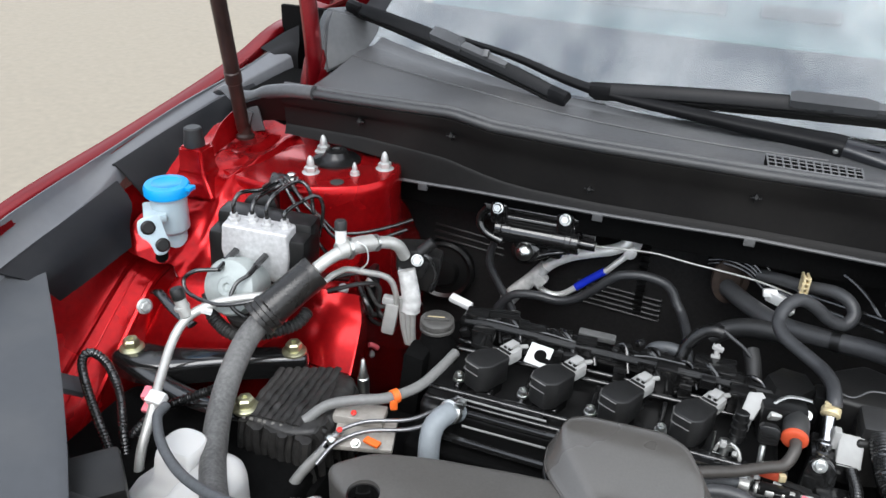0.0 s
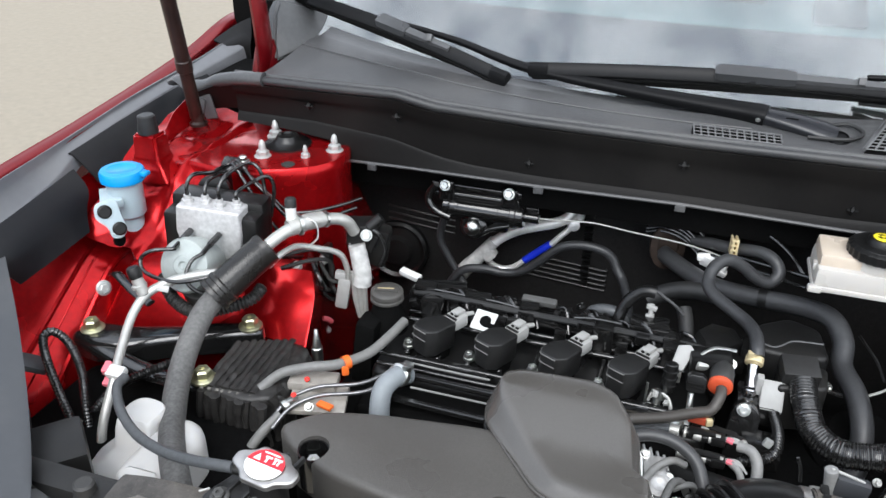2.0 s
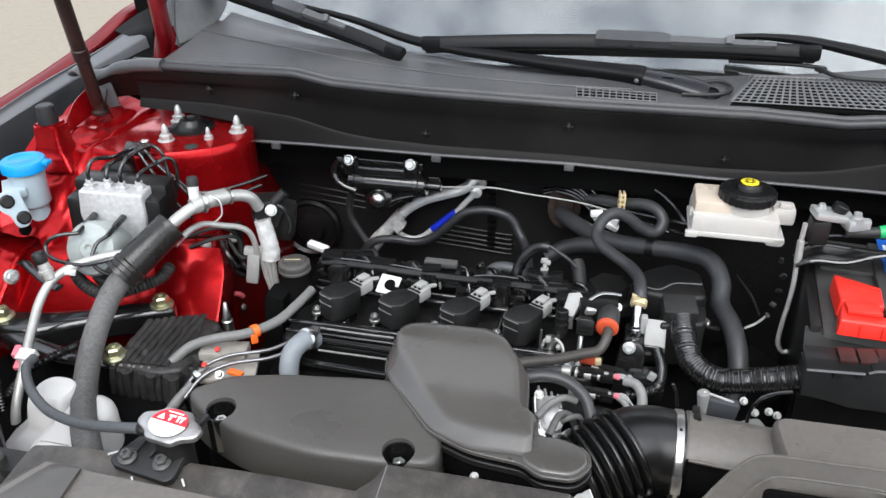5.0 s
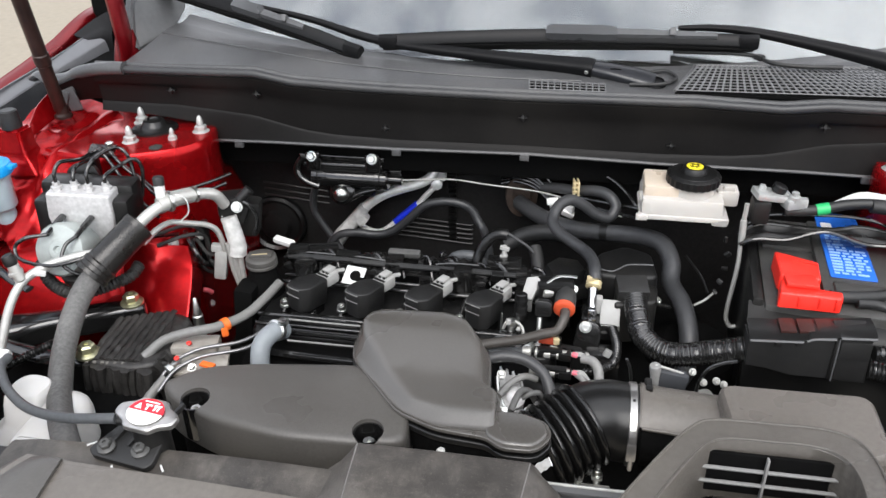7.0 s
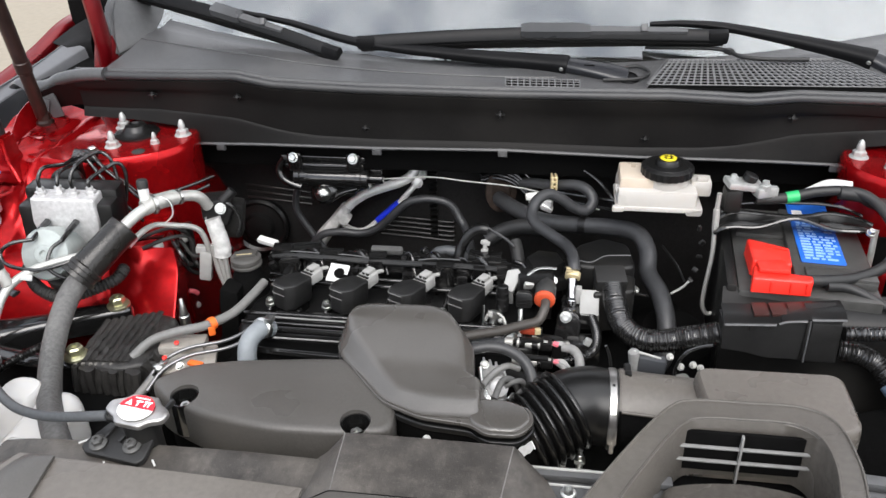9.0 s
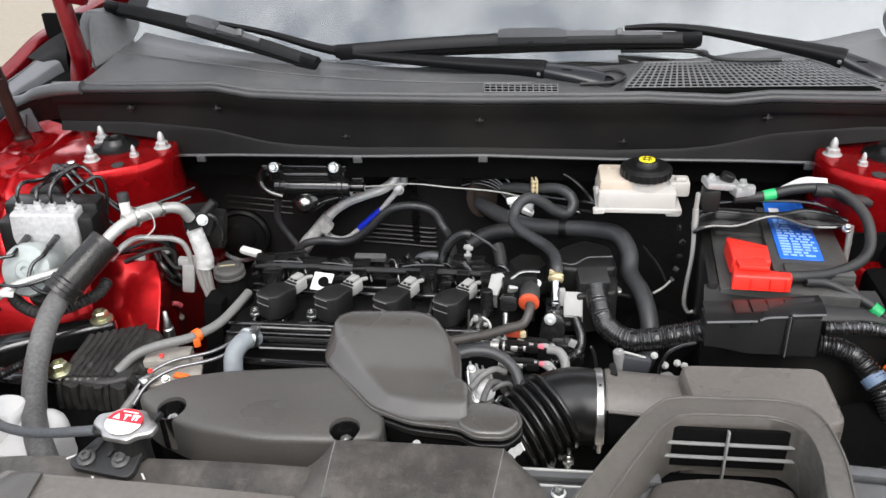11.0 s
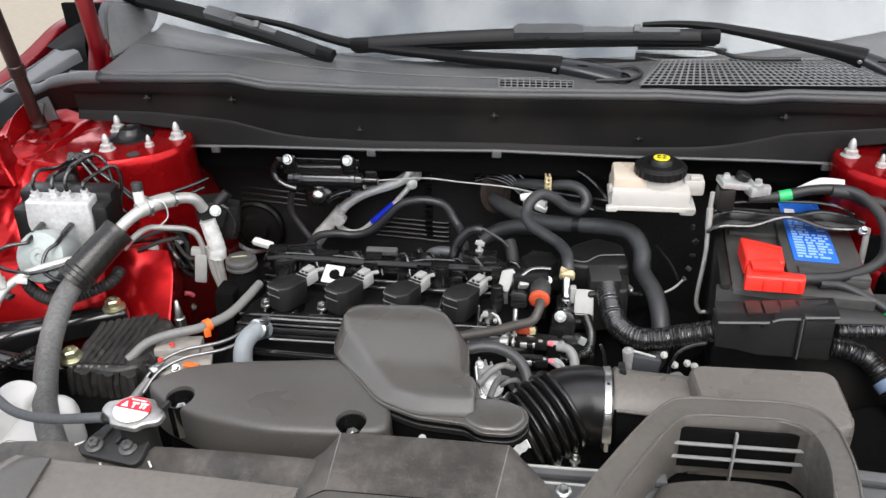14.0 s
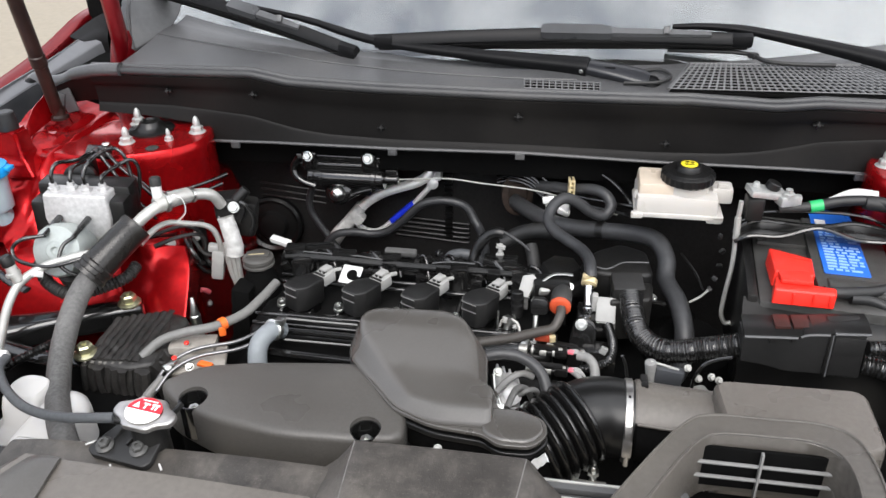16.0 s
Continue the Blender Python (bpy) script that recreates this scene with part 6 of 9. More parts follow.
box(bm, (-0.235, -0.03, 0.86), (0.03, 0.04, 0.11), 0.008, (0, 6, 0))
part("neck", bm, BLACK_MATT, oc)
part("gold_mark", prism(B(), rect(0.022, 0.0018), OZ + 0.0195, OZ + 0.020, 0, pose(OX, -0.006, 0, 0, 0, 15)), TAN, oc, "gold printed mark")

# grey hose, steel pipes and dipstick at the engine's end
gh = thing("vent_hose", "light grey hose with an orange clip beside the engine", "hose", (-0.24, -0.12, 0.92))
bm = B()
tube(bm, [(-0.178, -0.035, 0.925), (-0.186, -0.07, 0.922), (-0.198, -0.11, 0.920), (-0.222, -0.145, 0.922), (-0.255, -0.162, 0.921), (-0.285, -0.175, 0.914), (-0.305, -0.195, 0.90)], 0.0063, 16)
part("hose", bm, PALE_HOSE, gh)
bm = B()
lathe(bm, (-0.218, -0.142, 0.9218), (0.58, 0.75, 0), [(0.0086, 0), (0.0086, 0.008), (0.007, 0.009)], 18)
box(bm, (-0.215, -0.144, 0.915), (0.009, 0.010, 0.013), 0.002, (0, 0, 30))
part("clip", bm, ORANGE, gh, "orange plastic clip")
sp = thing("steel_pipes", "pair of bright steel pipes beside the engine", "pipes", (-0.21, -0.17, 0.91))
for k in (0, 1):
    bm = B()
    o = Vector((0.006 * k, -0.010 * k, -0.004 * k))
    tube(bm, [Vector(p) + o for p in ((-0.150, -0.10, 0.912), (-0.165, -0.13, 0.912), (-0.190, -0.158, 0.910), (-0.235, -0.178, 0.908), (-0.262, -0.20, 0.90), (-0.275, -0.225, 0.885))], 0.0025, 12)
    part("pipe", bm, DARK_STEEL, sp)
bm = B()
lathe(bm, (-0.262, -0.205, 0.897), (-0.4, -0.7, -0.3), [(0.007, 0), (0.008, 0.002), (0.008, 0.007), (0.006, 0.009)], 16)
box(bm, (-0.258, -0.202, 0.900), (0.012, 0.010, 0.006), 0.002, (0, 0, 30))
part("union", bm, ZINC, sp)
bm = B()
tube(bm, [(-0.268, -0.215, 0.888), (-0.285, -0.24, 0.868), (-0.30, -0.265, 0.84)], 0.0062, 14)
part("hose_end", bm, PALE_HOSE, sp, "grey rubber hose end")
bm = B()
box(bm, (-0.235, -0.180, 0.890), (0.07, 0.045, 0.008), 0.003, (8, 0, 15))
box(bm, (-0.25, -0.16, 0.90), (0.06, 0.03, 0.012), 0.003, (0, 0, 10))
solo("belt_bracket", bm, CAST, "cast aluminium bracket under the pipes", "bracket")
for p in ((-0.252, -0.173, 0.911), (-0.255, -0.203, 0.909)):
    bm = B()
    lathe(bm, p, (0, -0.3, 1), [(0.0034, 0), (0.0034, 0.002), (0.0022, 0.003)], 10)
    solo("bracket_bolt", bm, RED_PL, "bolt head with red paint mark", "bolt", "marked bolts")
solo("orange_clip", box(B(), (-0.218, -0.197, 0.899), (0.020, 0.009, 0.004), 0.0012, (0, 0, -12)), ORANGE, "flat orange plastic clip behind the intake cover", "clip")
solo("union_bolt", bolt(B(), (-0.232, -0.210, 0.903), (0.2, -0.6, 0.8), 0.0042, 0.007, 1.3), ZINC, "bright union bolt beside the steel pipes", "bolt")
bm = B()
rod(bm, (-0.275, -0.10, 0.85), (-0.275, -0.10, 0.905), 0.0075, 14)
rod(bm, (-0.275, -0.10, 0.905), (-0.275, -0.10, 0.932), 0.006, 12, 0.0025)
solo("bleed_valve", bm, ZINC, "slim pointed steel valve below the red rail", "valve")
bm = B()
tube(bm, [(-0.310, -0.01, 0.885), (-0.305, -0.006, 0.882), (-0.301, -0.002, 0.876)], 0.0036, 10)
solo("pink_hose", bm, material("faded_pink_rubber", (0.30, 0.05, 0.06), 0.5), "small pink-marked hose stub at the rail", "hose")
hc = thing("coolant_hose", "pale grey coolant hose with a steel clamp at the engine front", "hose", (-0.155, -0.15, 0.90))
bm = B()
tube(bm, [(-0.145, -0.118, 0.905), (-0.150, -0.135, 0.915), (-0.160, -0.155, 0.908), (-0.160, -0.17, 0.885), (-0.155, -0.18, 0.84)], 0.0125, 18)
part("hose", bm, material("pale_grey_hose", (0.20, 0.22, 0.235), 0.5, 0, 0, 0.1, 120, 0.15, 500), hc)
bm = B()
lathe(bm, (-0.147, -0.128, 0.913), (-0.25, -0.75, 0.35), [(0.013, 0), (0.0145, 0.001), (0.0145, 0.008), (0.013, 0.009)], 24)
box(bm, (-0.138, -0.13, 0.928), (0.012, 0.012, 0.008), 0.002)
part("clamp", bm, ZINC, hc, "steel hose clamp")

# ---- intake cover and resonator ----
ic = thing("intake_cover", "charcoal plastic intake cover with a smooth matt top", "engine cover", (-0.08, -0.29, 0.92))
bm = B()
LID = [(-0.226, -0.292), (-0.190, -0.256), (-0.13, -0.240), (-0.03, -0.226), (0.06, -0.222), (0.072, -0.345), (0.02, -0.352), (-0.06, -0.355), (-0.14, -0.343), (-0.20, -0.316)]
prism(bm, rounded(LID, 0.02, 6), 0.895, 0.949, 0.009, seg=5, crown=0.004)
lid = part("lid", bm, GREY_PL, ic)
WELLS = ((-0.172, -0.315), (0.030, -0.335))
for wx, wy in WELLS:
    cut = B()
    lathe(cut, (wx, wy, 0.904), (0, 0, 1), [(0.0165, 0), (0.0168, 0.10)], 28)
    carve(lid, cut)
bm = B()
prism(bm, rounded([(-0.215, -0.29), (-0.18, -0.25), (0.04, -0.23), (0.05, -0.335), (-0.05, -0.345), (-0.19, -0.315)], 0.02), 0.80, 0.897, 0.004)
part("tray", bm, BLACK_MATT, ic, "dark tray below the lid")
# Black sleeves line the grey wells, in place of the shade inside.
for wx, wy in WELLS:
    bm = B()
    lathe(bm, (wx, wy, 0.902), (0, 0, 1), [(0.0001, 0), (0.0164, 0), (0.0164, 0.044), (0.0148, 0.044), (0.0146, 0.006), (0.0001, 0.006)], 28)
    w = part("bolt_well", bm, BLACK_GLOSS, ic, "black lining that gives the bolt well its shade")
    part("bolt", bolt(B(), (wx + 0.001, wy - 0.002, 0.920), (0, -0.1, 1), 0.0072, 0.016, 1.3), ZINC, w)
for x in (-0.10, -0.06, -0.02, 0.02):
    bm = B()
    box(bm, (x, -0.345, 0.885), (0.012, 0.02, 0.03), 0.003)
    part("tray_foot", bm, BLACK, ic)

rs = thing("intake_resonator", "domed charcoal plastic air resonator on top of the intake cover", "resonator", (0.07, -0.23, 0.93))

# outlines of the domed cover, low and high, and of the lobe over its outlet
DB = [(-0.018, -0.221), (-0.023, -0.190), (-0.015, -0.160), (0.003, -0.148), (0.092, -0.144), (0.122, -0.162), (0.141, -0.198), (0.147, -0.258), (0.159, -0.264), (0.161, -0.322), (0.097, -0.324), (0.054, -0.304), (0.023, -0.268)]
DT = [(-0.004, -0.210), (-0.010, -0.190), (-0.005, -0.177), (0.010, -0.168), (0.088, -0.164), (0.110, -0.177), (0.129, -0.210), (0.140, -0.262), (0.157, -0.268), (0.159, -0.303), (0.106, -0.304), (0.070, -0.297), (0.034, -0.256)]
EAR = [(0.150, -0.290), (0.185, -0.287), (0.211, -0.297), (0.217, -0.318), (0.203, -0.338), (0.168, -0.339), (0.150, -0.327)]


def top_z(y):
    return float(np.interp(y, (-0.32, -0.30, -0.262, -0.250, -0.195, -0.178, -0.14), (0.963, 0.9645, 0.9655, 0.968, 0.9870, 0.989, 0.9885)))


bm = B()
a, b = rounded(DB, 0.012, 4), rounded(DT, 0.009, 4)
rings = [[(*p, 0.951) for p in a], [(*p, 0.955) for p in a]]
for t, f in ((0.10, 0.16), (0.30, 0.38), (0.60, 0.68), (0.80, 0.86), (0.92, 0.965), (1.0, 1.0)):
    rings.append([(*(p.lerp(q, t)), 0.953 + (top_z(p.lerp(q, t).y) - 0.953) * f) for p, q in zip(a, b)])
cen = Vector((0.07, -0.225))
for k in (0.93, 0.85, 0.76, 0.66, 0.56, 0.45, 0.34, 0.22, 0.1):
    rings.append([(*(cen.lerp(q, k)), top_z(cen.lerp(q, k).y) + 0.0012) for q in b])
ring_faces(bm, rings)
part("dome", bm, DOME, rs, angle=60)
bm = B()
prism(bm, rounded(EAR, 0.010, 4), 0.935, 0.956, 0.004, seg=3)
part("outlet_elbow", bm, DOME, rs, "flat-topped lobe over the outlet")
LOW = DB[:9] + [(0.162, -0.288), (0.186, -0.286), (0.213, -0.296), (0.219, -0.318), (0.204, -0.341), (0.167, -0.342), (0.152, -0.329)] + DB[10:]


def around(pts, k, c=(0.075, -0.235)):
    """The outline pts moved outwards by k metres."""
    return [(x + k * (1 if x > c[0] else -1), y + k * (1 if y > c[1] else -1)) for x, y in pts]


bm = B()
prism(bm, rounded(around(LOW, 0.0014), 0.012, 4), 0.9495, 0.9535, 0.0012)
part("seam_flange", bm, DOME, rs, "upper seam flange")
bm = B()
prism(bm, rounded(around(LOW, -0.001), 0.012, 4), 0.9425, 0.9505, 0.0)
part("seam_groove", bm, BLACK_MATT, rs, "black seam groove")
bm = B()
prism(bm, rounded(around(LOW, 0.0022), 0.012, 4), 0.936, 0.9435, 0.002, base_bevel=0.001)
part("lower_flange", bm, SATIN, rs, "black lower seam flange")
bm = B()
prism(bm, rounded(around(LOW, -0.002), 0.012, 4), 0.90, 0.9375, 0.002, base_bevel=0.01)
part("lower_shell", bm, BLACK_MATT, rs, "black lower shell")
for x, y in ((0.045, -0.306), (0.108, -0.331), (0.150, -0.337)):
    part("shell_screw", bolt(B(), (x, y, 0.905), (0, -1, 0.5), 0.0045, 0.004, 1.3), ZINC, rs, "small zinc screw")

# ---- intake duct ----
du = thing("intake_duct", "black ribbed rubber intake duct with a broad steel clamp", "intake duct", (0.27, -0.23, 0.89))
bm = B()
rings = []
axis = Vector((-0.80, -0.52, -0.25)).normalized()
side = axis.cross(Vector((0, 0, 1))).normalized()
rise = side.cross(axis)
for i in range(127):
    f = i / 126
    p = Vector((0.258, -0.2315, 0.901)).lerp(Vector((0.2035, -0.2545, 0.8725)), f) - Vector((0, 0, 0.006)) * f * f
    r = 0.0435 + 0.0078 * abs(math.sin(math.pi * 6 * f)) ** 0.7
    rings.append([p + (side * math.cos(t) + rise * math.sin(t)) * r for t in (2 * math.pi * k / 40 for k in range(40))])
ring_faces(bm, rings)
part("bellows", bm, material("black_bellows_rubber", (0.006, 0.006, 0.006), 0.20, 0, 0.0, 0.2, 90, 0.03, 400, spec=0.6), du, "glossy black rubber bellows", angle=70)
bm = B()
tube(bm, [(0.212, -0.250, 0.874), (0.203, -0.257, 0.863), (0.192, -0.270, 0.845), (0.185, -0.28, 0.81)], 0.040, 32)
part("lower_bend", bm, BLACK_MATT, du, "black bend below the bellows")
bm = B()
tube(bm, [(0.252, -0.2355, 0.899), (0.264, -0.2280, 0.9020), (0.280, -0.2230, 0.9015), (0.297, -0.222, 0.899), (0.310, -0.222, 0.898)], 0.0452, 40)
part("neck", bm, SATIN, du)
bm = B()
lathe(bm, (0.3005, -0.222, 0.898), (1, 0, 0), [(0.0455, 0), (0.0475, 0.001), (0.0475, 0.0085), (0.0455, 0.0095)], 40)
box(bm, (0.3052, -0.2675, 0.897), (0.0105, 0.007, 0.022), 0.002, (-12, 0, 0))
rod(bm, (0.3052, -0.270, 0.890), (0.3052, -0.273, 0.876), 0.0028, 8)
band = part("clamp", bm, CAP_STEEL, du, "broad steel band clamp")
for t, w in ((0.30, 0.003), (1.02, 0.0065)):
    q = Vector((0.3052, -0.222 - 0.0478 * math.sin(t), 0.898 + 0.0478 * math.cos(t)))
    part("band_slot", box(B(), q, (w, 0.003, 0.0012), 0.0004, (math.degrees(t), 0, 0)), BLACK if w < 0.004 else ZINC, band)

ax = thing("air_box", "charcoal plastic air filter box with a round outlet", "air filter box", (0.47, -0.26, 0.9))
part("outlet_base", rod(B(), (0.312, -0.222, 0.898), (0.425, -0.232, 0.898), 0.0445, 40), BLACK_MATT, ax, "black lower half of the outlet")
bm = B()
sheet(bm, [[(x, -0.222 - 0.0885 * (x - 0.312) - r * math.cos(a), 0.898 + r * math.sin(a)) for a in [radians(38 + 8 * k) for k in range(14)]] for x, r in ((0.314, 0.0475), (0.322, 0.0475), (0.3235, 0.0462), (0.37, 0.0462), (0.425, 0.0462))], 0.002, 1, 2)
rod(bm, (0.314, -0.2610, 0.9265), (0.425, -0.2708, 0.9265), 0.0020, 10)
part("outlet", bm, BOX_GREY, ax)
bm = B()
rings = []
for k, z in ((1.0, 0.78), (1.0, 0.92), (0.997, 0.951), (0.98, 0.959), (0.94, 0.962)):
    rings.append([(*p, z) for p in rounded(grow([(0.392, -0.215), (0.553, -0.212), (0.552, -0.302), (0.52, -0.316), (0.40, -0.300)], k, (0.47, -0.255)), 0.014, 5)])
ring_faces(bm, rings)
part("housing", bm, BOX_GREY, ax)
bm = B()
box(bm, (0.322, -0.200, 0.938), (0.008, 0.014, 0.012), 0.002)
box(bm, (0.322, -0.215, 0.944), (0.008, 0.008, 0.008), 0.002)
part("lug", bm, BLACK, ax)

pf = thing("pipe_fitting", "zinc pipe fittings deep in the gap beside the bellows", "fitting", (0.26, -0.27, 0.85))
for x, y, z in ((0.250, -0.270, 0.862), (0.272, -0.266, 0.864)):
    bm = B()
    rod(bm, (x, y, z - 0.05), (x, y, z), 0.004, 10)
    lathe(bm, (x, y, z - 0.012), (0, 0, 1), [(0.007, 0), (0.007, 0.005), (0.004, 0.006)], 6)
    part("stud", bm, ZINC, pf)
bm = B()
box(bm, (0.262, -0.275, 0.842), (0.05, 0.012, 0.006), 0.0015)
box(bm, (0.262, -0.280, 0.828), (0.05, 0.006, 0.024), 0.0015)
part("plate", bm, PIPE, pf)

# cold air scoop at the front
sc = thing("air_scoop", "dark grey plastic air scoop with an arched rim and slats", "air scoop", (0.41, -0.41, 0.95))
OUT = [(0.222, -0.53), (0.267, -0.446), (0.321, -0.360), (0.354, -0.315), (0.378, -0.302), (0.43, -0.300), (0.486, -0.301), (0.514, -0.321), (0.521, -0.377), (0.515, -0.436), (0.508, -0.53)]
INN = [(0.262, -0.53), (0.300, -0.446), (0.342, -0.375), (0.366, -0.341), (0.386, -0.330), (0.43, -0.328), (0.469, -0.329), (0.492, -0.346), (0.497, -0.385), (0.490, -0.436), (0.484, -0.53)]
po, pi_ = [p.to_2d() for p in spline([(*p, 0) for p in OUT], 5)], [p.to_2d() for p in spline([(*p, 0) for p in INN], 5)]


def sz(y):
    return 0.985 + 0.05 * (y + 0.36) if y < -0.36 else 0.985


bm = B()
rings = []
for p, q in zip(po, pi_):
    m1, m2 = p.lerp(q, 0.07), p.lerp(q, 0.93)
    rings.append([Vector((*p, sz(p.y) - 0.05)), Vector((*p, sz(p.y) - 0.0025)), Vector((*m1, sz(m1.y))), Vector((*m2, sz(m2.y))), Vector((*q, sz(q.y) - 0.0025)), Vector((*q, sz(q.y) - 0.075))])
ring_faces(bm, rings, caps=False, closed=True)
part("rim", bm, SCOOP, sc, angle=40)
for edge, k in ((po, 0.035), (pi_, -0.035)):
    bm = B()
    tube(bm, [(*(p.lerp(q, 0.045 if k > 0 else 0.955)), sz(p.y) + 0.0002) for p, q in zip(po, pi_)], 0.0016, 6, 1)
    part("bead", bm, SCOOP, sc, "raised bead along the rim")
bm = B()
box(bm, (0.42, -0.40, 0.895), (0.18, 0.16, 0.006), 0.002)
part("floor", bm, BLACK_MATT, sc)
# Solid black panel: the opening's shade is put into its colour.
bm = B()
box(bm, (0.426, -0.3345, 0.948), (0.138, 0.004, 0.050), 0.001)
part("opening", bm, VOID, sc, "black panel standing in for the shaded opening")
for k, (y, z) in enumerate(((-0.340, 0.957), (-0.342, 0.941))):
    bm = B()
    box(bm, (0.426, y, z), (0.137 + 0.006 * k, 0.004, 0.0024), 0.0010, (10, 0, 0))
    part("slat", bm, SLAT, sc)
bm = B()
box(bm, (0.4235, -0.342, 0.944), (0.0026, 0.006, 0.064), 0.001)
part("divider", bm, SLAT, sc)
bm = B()
sheet(bm, [[(0.345, -0.375, 0.915), (0.36, -0.374, 0.934), (0.42, -0.371, 0.941), (0.475, -0.374, 0.936), (0.492, -0.376, 0.92)], [(0.29, -0.45, 0.92), (0.33, -0.45, 0.94), (0.41, -0.45, 0.948), (0.472, -0.45, 0.942), (0.488, -0.45, 0.92)], [(0.25, -0.53, 0.92), (0.30, -0.53, 0.942), (0.40, -0.53, 0.950), (0.47, -0.53, 0.944), (0.482, -0.53, 0.92)]], 0.004, 5, 4)
part("tongue", bm, SCOOP, sc, "smooth sloping tongue")

# ---- front cross member and covers ----
fc = thing("slam_cover", "dusty black plastic panel over the front cross member", "cover", (0, -0.45, 0.93))
bm = B()
sheet(bm, [[(-0.320, -0.412, 0.953), (-0.27, -0.410, 0.957), (-0.1, -0.404, 0.958), (0.02, -0.405, 0.957)], [(-0.322, -0.418, 0.958), (-0.27, -0.414, 0.961), (-0.1, -0.410, 0.962), (0.02, -0.410, 0.961)],
           [(-0.322, -0.455, 0.955), (-0.27, -0.453, 0.956), (-0.1, -0.45, 0.956), (0.02, -0.45, 0.956)], [(-0.320, -0.52, 0.95), (-0.27, -0.52, 0.95), (-0.1, -0.52, 0.95), (0.02, -0.52, 0.95)]], 0.004, 4, 3)
part("top", bm, DUSTY, fc)
bm = B()
box(bm, (-0.20, -0.43, 0.90), (0.55, 0.03, 0.10), 0.006)
part("beam", bm, BLACK, fc)
gr = thing("grille_cover", "flat charcoal plastic cover in front of the cross member", "cover", (-0.1, -0.5, 0.96))
bm = B()
sheet(bm, [[(-0.285, -0.449, 0.970), (-0.262, -0.451, 0.972), (-0.235, -0.453, 0.973), (-0.1, -0.457, 0.973), (0.012, -0.462, 0.973)],
           [(-0.285, -0.455, 0.975), (-0.262, -0.457, 0.976), (-0.235, -0.459, 0.977), (-0.1, -0.463, 0.977), (0.012, -0.468, 0.977)],
           [(-0.35, -0.56, 0.964), (-0.30, -0.56, 0.966), (-0.235, -0.56, 0.968), (-0.1, -0.56, 0.968), (0.012, -0.56, 0.968)]], 0.004, 4, 4)
part("skin", bm, BOX_GREY, gr)
bm = B()
sheet(bm, [[(-0.292, -0.447, 0.966), (-0.262, -0.449, 0.974), (-0.240, -0.451, 0.9765)], [(-0.296, -0.458, 0.970), (-0.262, -0.460, 0.980), (-0.238, -0.462, 0.981)], [(-0.36, -0.56, 0.962), (-0.30, -0.56, 0.970), (-0.232, -0.56, 0.972)]], 0.003, 4, 4)
part("end_section", bm, GREY_PL, gr, "darker end section")
lamp = thing("headlamp_housing", "dark grey plastic back of the headlamp behind the corner cover", "headlamp", (-0.44, -0.43, 0.90))
bm = B()
sheet(bm, [[(-0.545, -0.375, 0.90), (-0.488, -0.378, 0.915), (-0.448, -0.392, 0.920), (-0.408, -0.404, 0.915), (-0.380, -0.420, 0.905), (-0.362, -0.436, 0.88)],
           [(-0.560, -0.42, 0.935), (-0.492, -0.420, 0.945), (-0.450, -0.426, 0.948), (-0.412, -0.432, 0.942), (-0.386, -0.446, 0.930), (-0.368, -0.46, 0.89)],
           [(-0.57, -0.55, 0.955), (-0.50, -0.55, 0.962), (-0.46, -0.55, 0.964), (-0.42, -0.55, 0.956), (-0.395, -0.55, 0.942), (-0.375, -0.55, 0.90)]], 0.004, 5, 5)
part("shell", bm, WEDGE, lamp)
bm = B()
for k in range(4):
    box(bm, (-0.525 + 0.016 * k, -0.372 + 0.0015 * k, 0.905), (0.009, 0.020, 0.030), 0.002, (20, 0, -10))
part("fin", bm, BLACK, lamp, "black moulded fins")
for x, y, a in ((-0.236, -0.411, 40), (-0.198, -0.440, -55), (-0.150, -0.432, -50)):
    solo("paint_mark", box(B(), (x, y, 0.9618), (0.010, 0.002, 0.0012), 0.0003, (0, 0, a)), WHITE, "short white paint tick on the dusty cover", "paint mark", "paint marks")
lc = thing("latch_cover", "raised dusty black plastic cover over the bonnet latch", "cover", (0.13, -0.43, 0.95))
ROWS = ((-0.3775, 0.90, 0.018, 0.034, 0.202, 0.240, 0.0), (-0.380, 0.974, 0.026, 0.034, 0.202, 0.211, 0.010), (-0.385, 0.9785, 0.022, 0.034, 0.202, 0.215, 0.020), (-0.402, 0.9775, 0.004, 0.0345, 0.200, 0.236, 0.024),
        (-0.428, 0.9760, 0.002, 0.0355, 0.197, 0.250, 0.024), (-0.456, 0.9740, 0.000, 0.037, 0.194, 0.258, 0.022), (-0.53, 0.9655, -0.006, 0.040, 0.188, 0.270, 0.020))
bm = B()
rings = []
for y, z, a, b, c, d, drop in ROWS:
    rings.append([(a, y, z - drop), ((a + b) / 2, y, z - drop * 0.45), (b - 0.001, y, z - 0.0012), (b + 0.001, y, z), (b + 0.02, y, z + 0.0006), ((b + c) / 2, y, z + 0.0012), (c - 0.02, y, z + 0.0006), (c - 0.001, y, z), (c + 0.001, y, z - 0.0012), ((c + d) / 2, y, z - drop * 0.45), (d, y, z - drop)])
ring_faces(bm, rings, caps=False, closed=False)
bmesh.ops.recalc_face_normals(bm, faces=bm.faces)
part("shell", bm, DUSTY, lc)
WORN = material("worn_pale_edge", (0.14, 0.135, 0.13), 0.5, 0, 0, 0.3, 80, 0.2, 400)
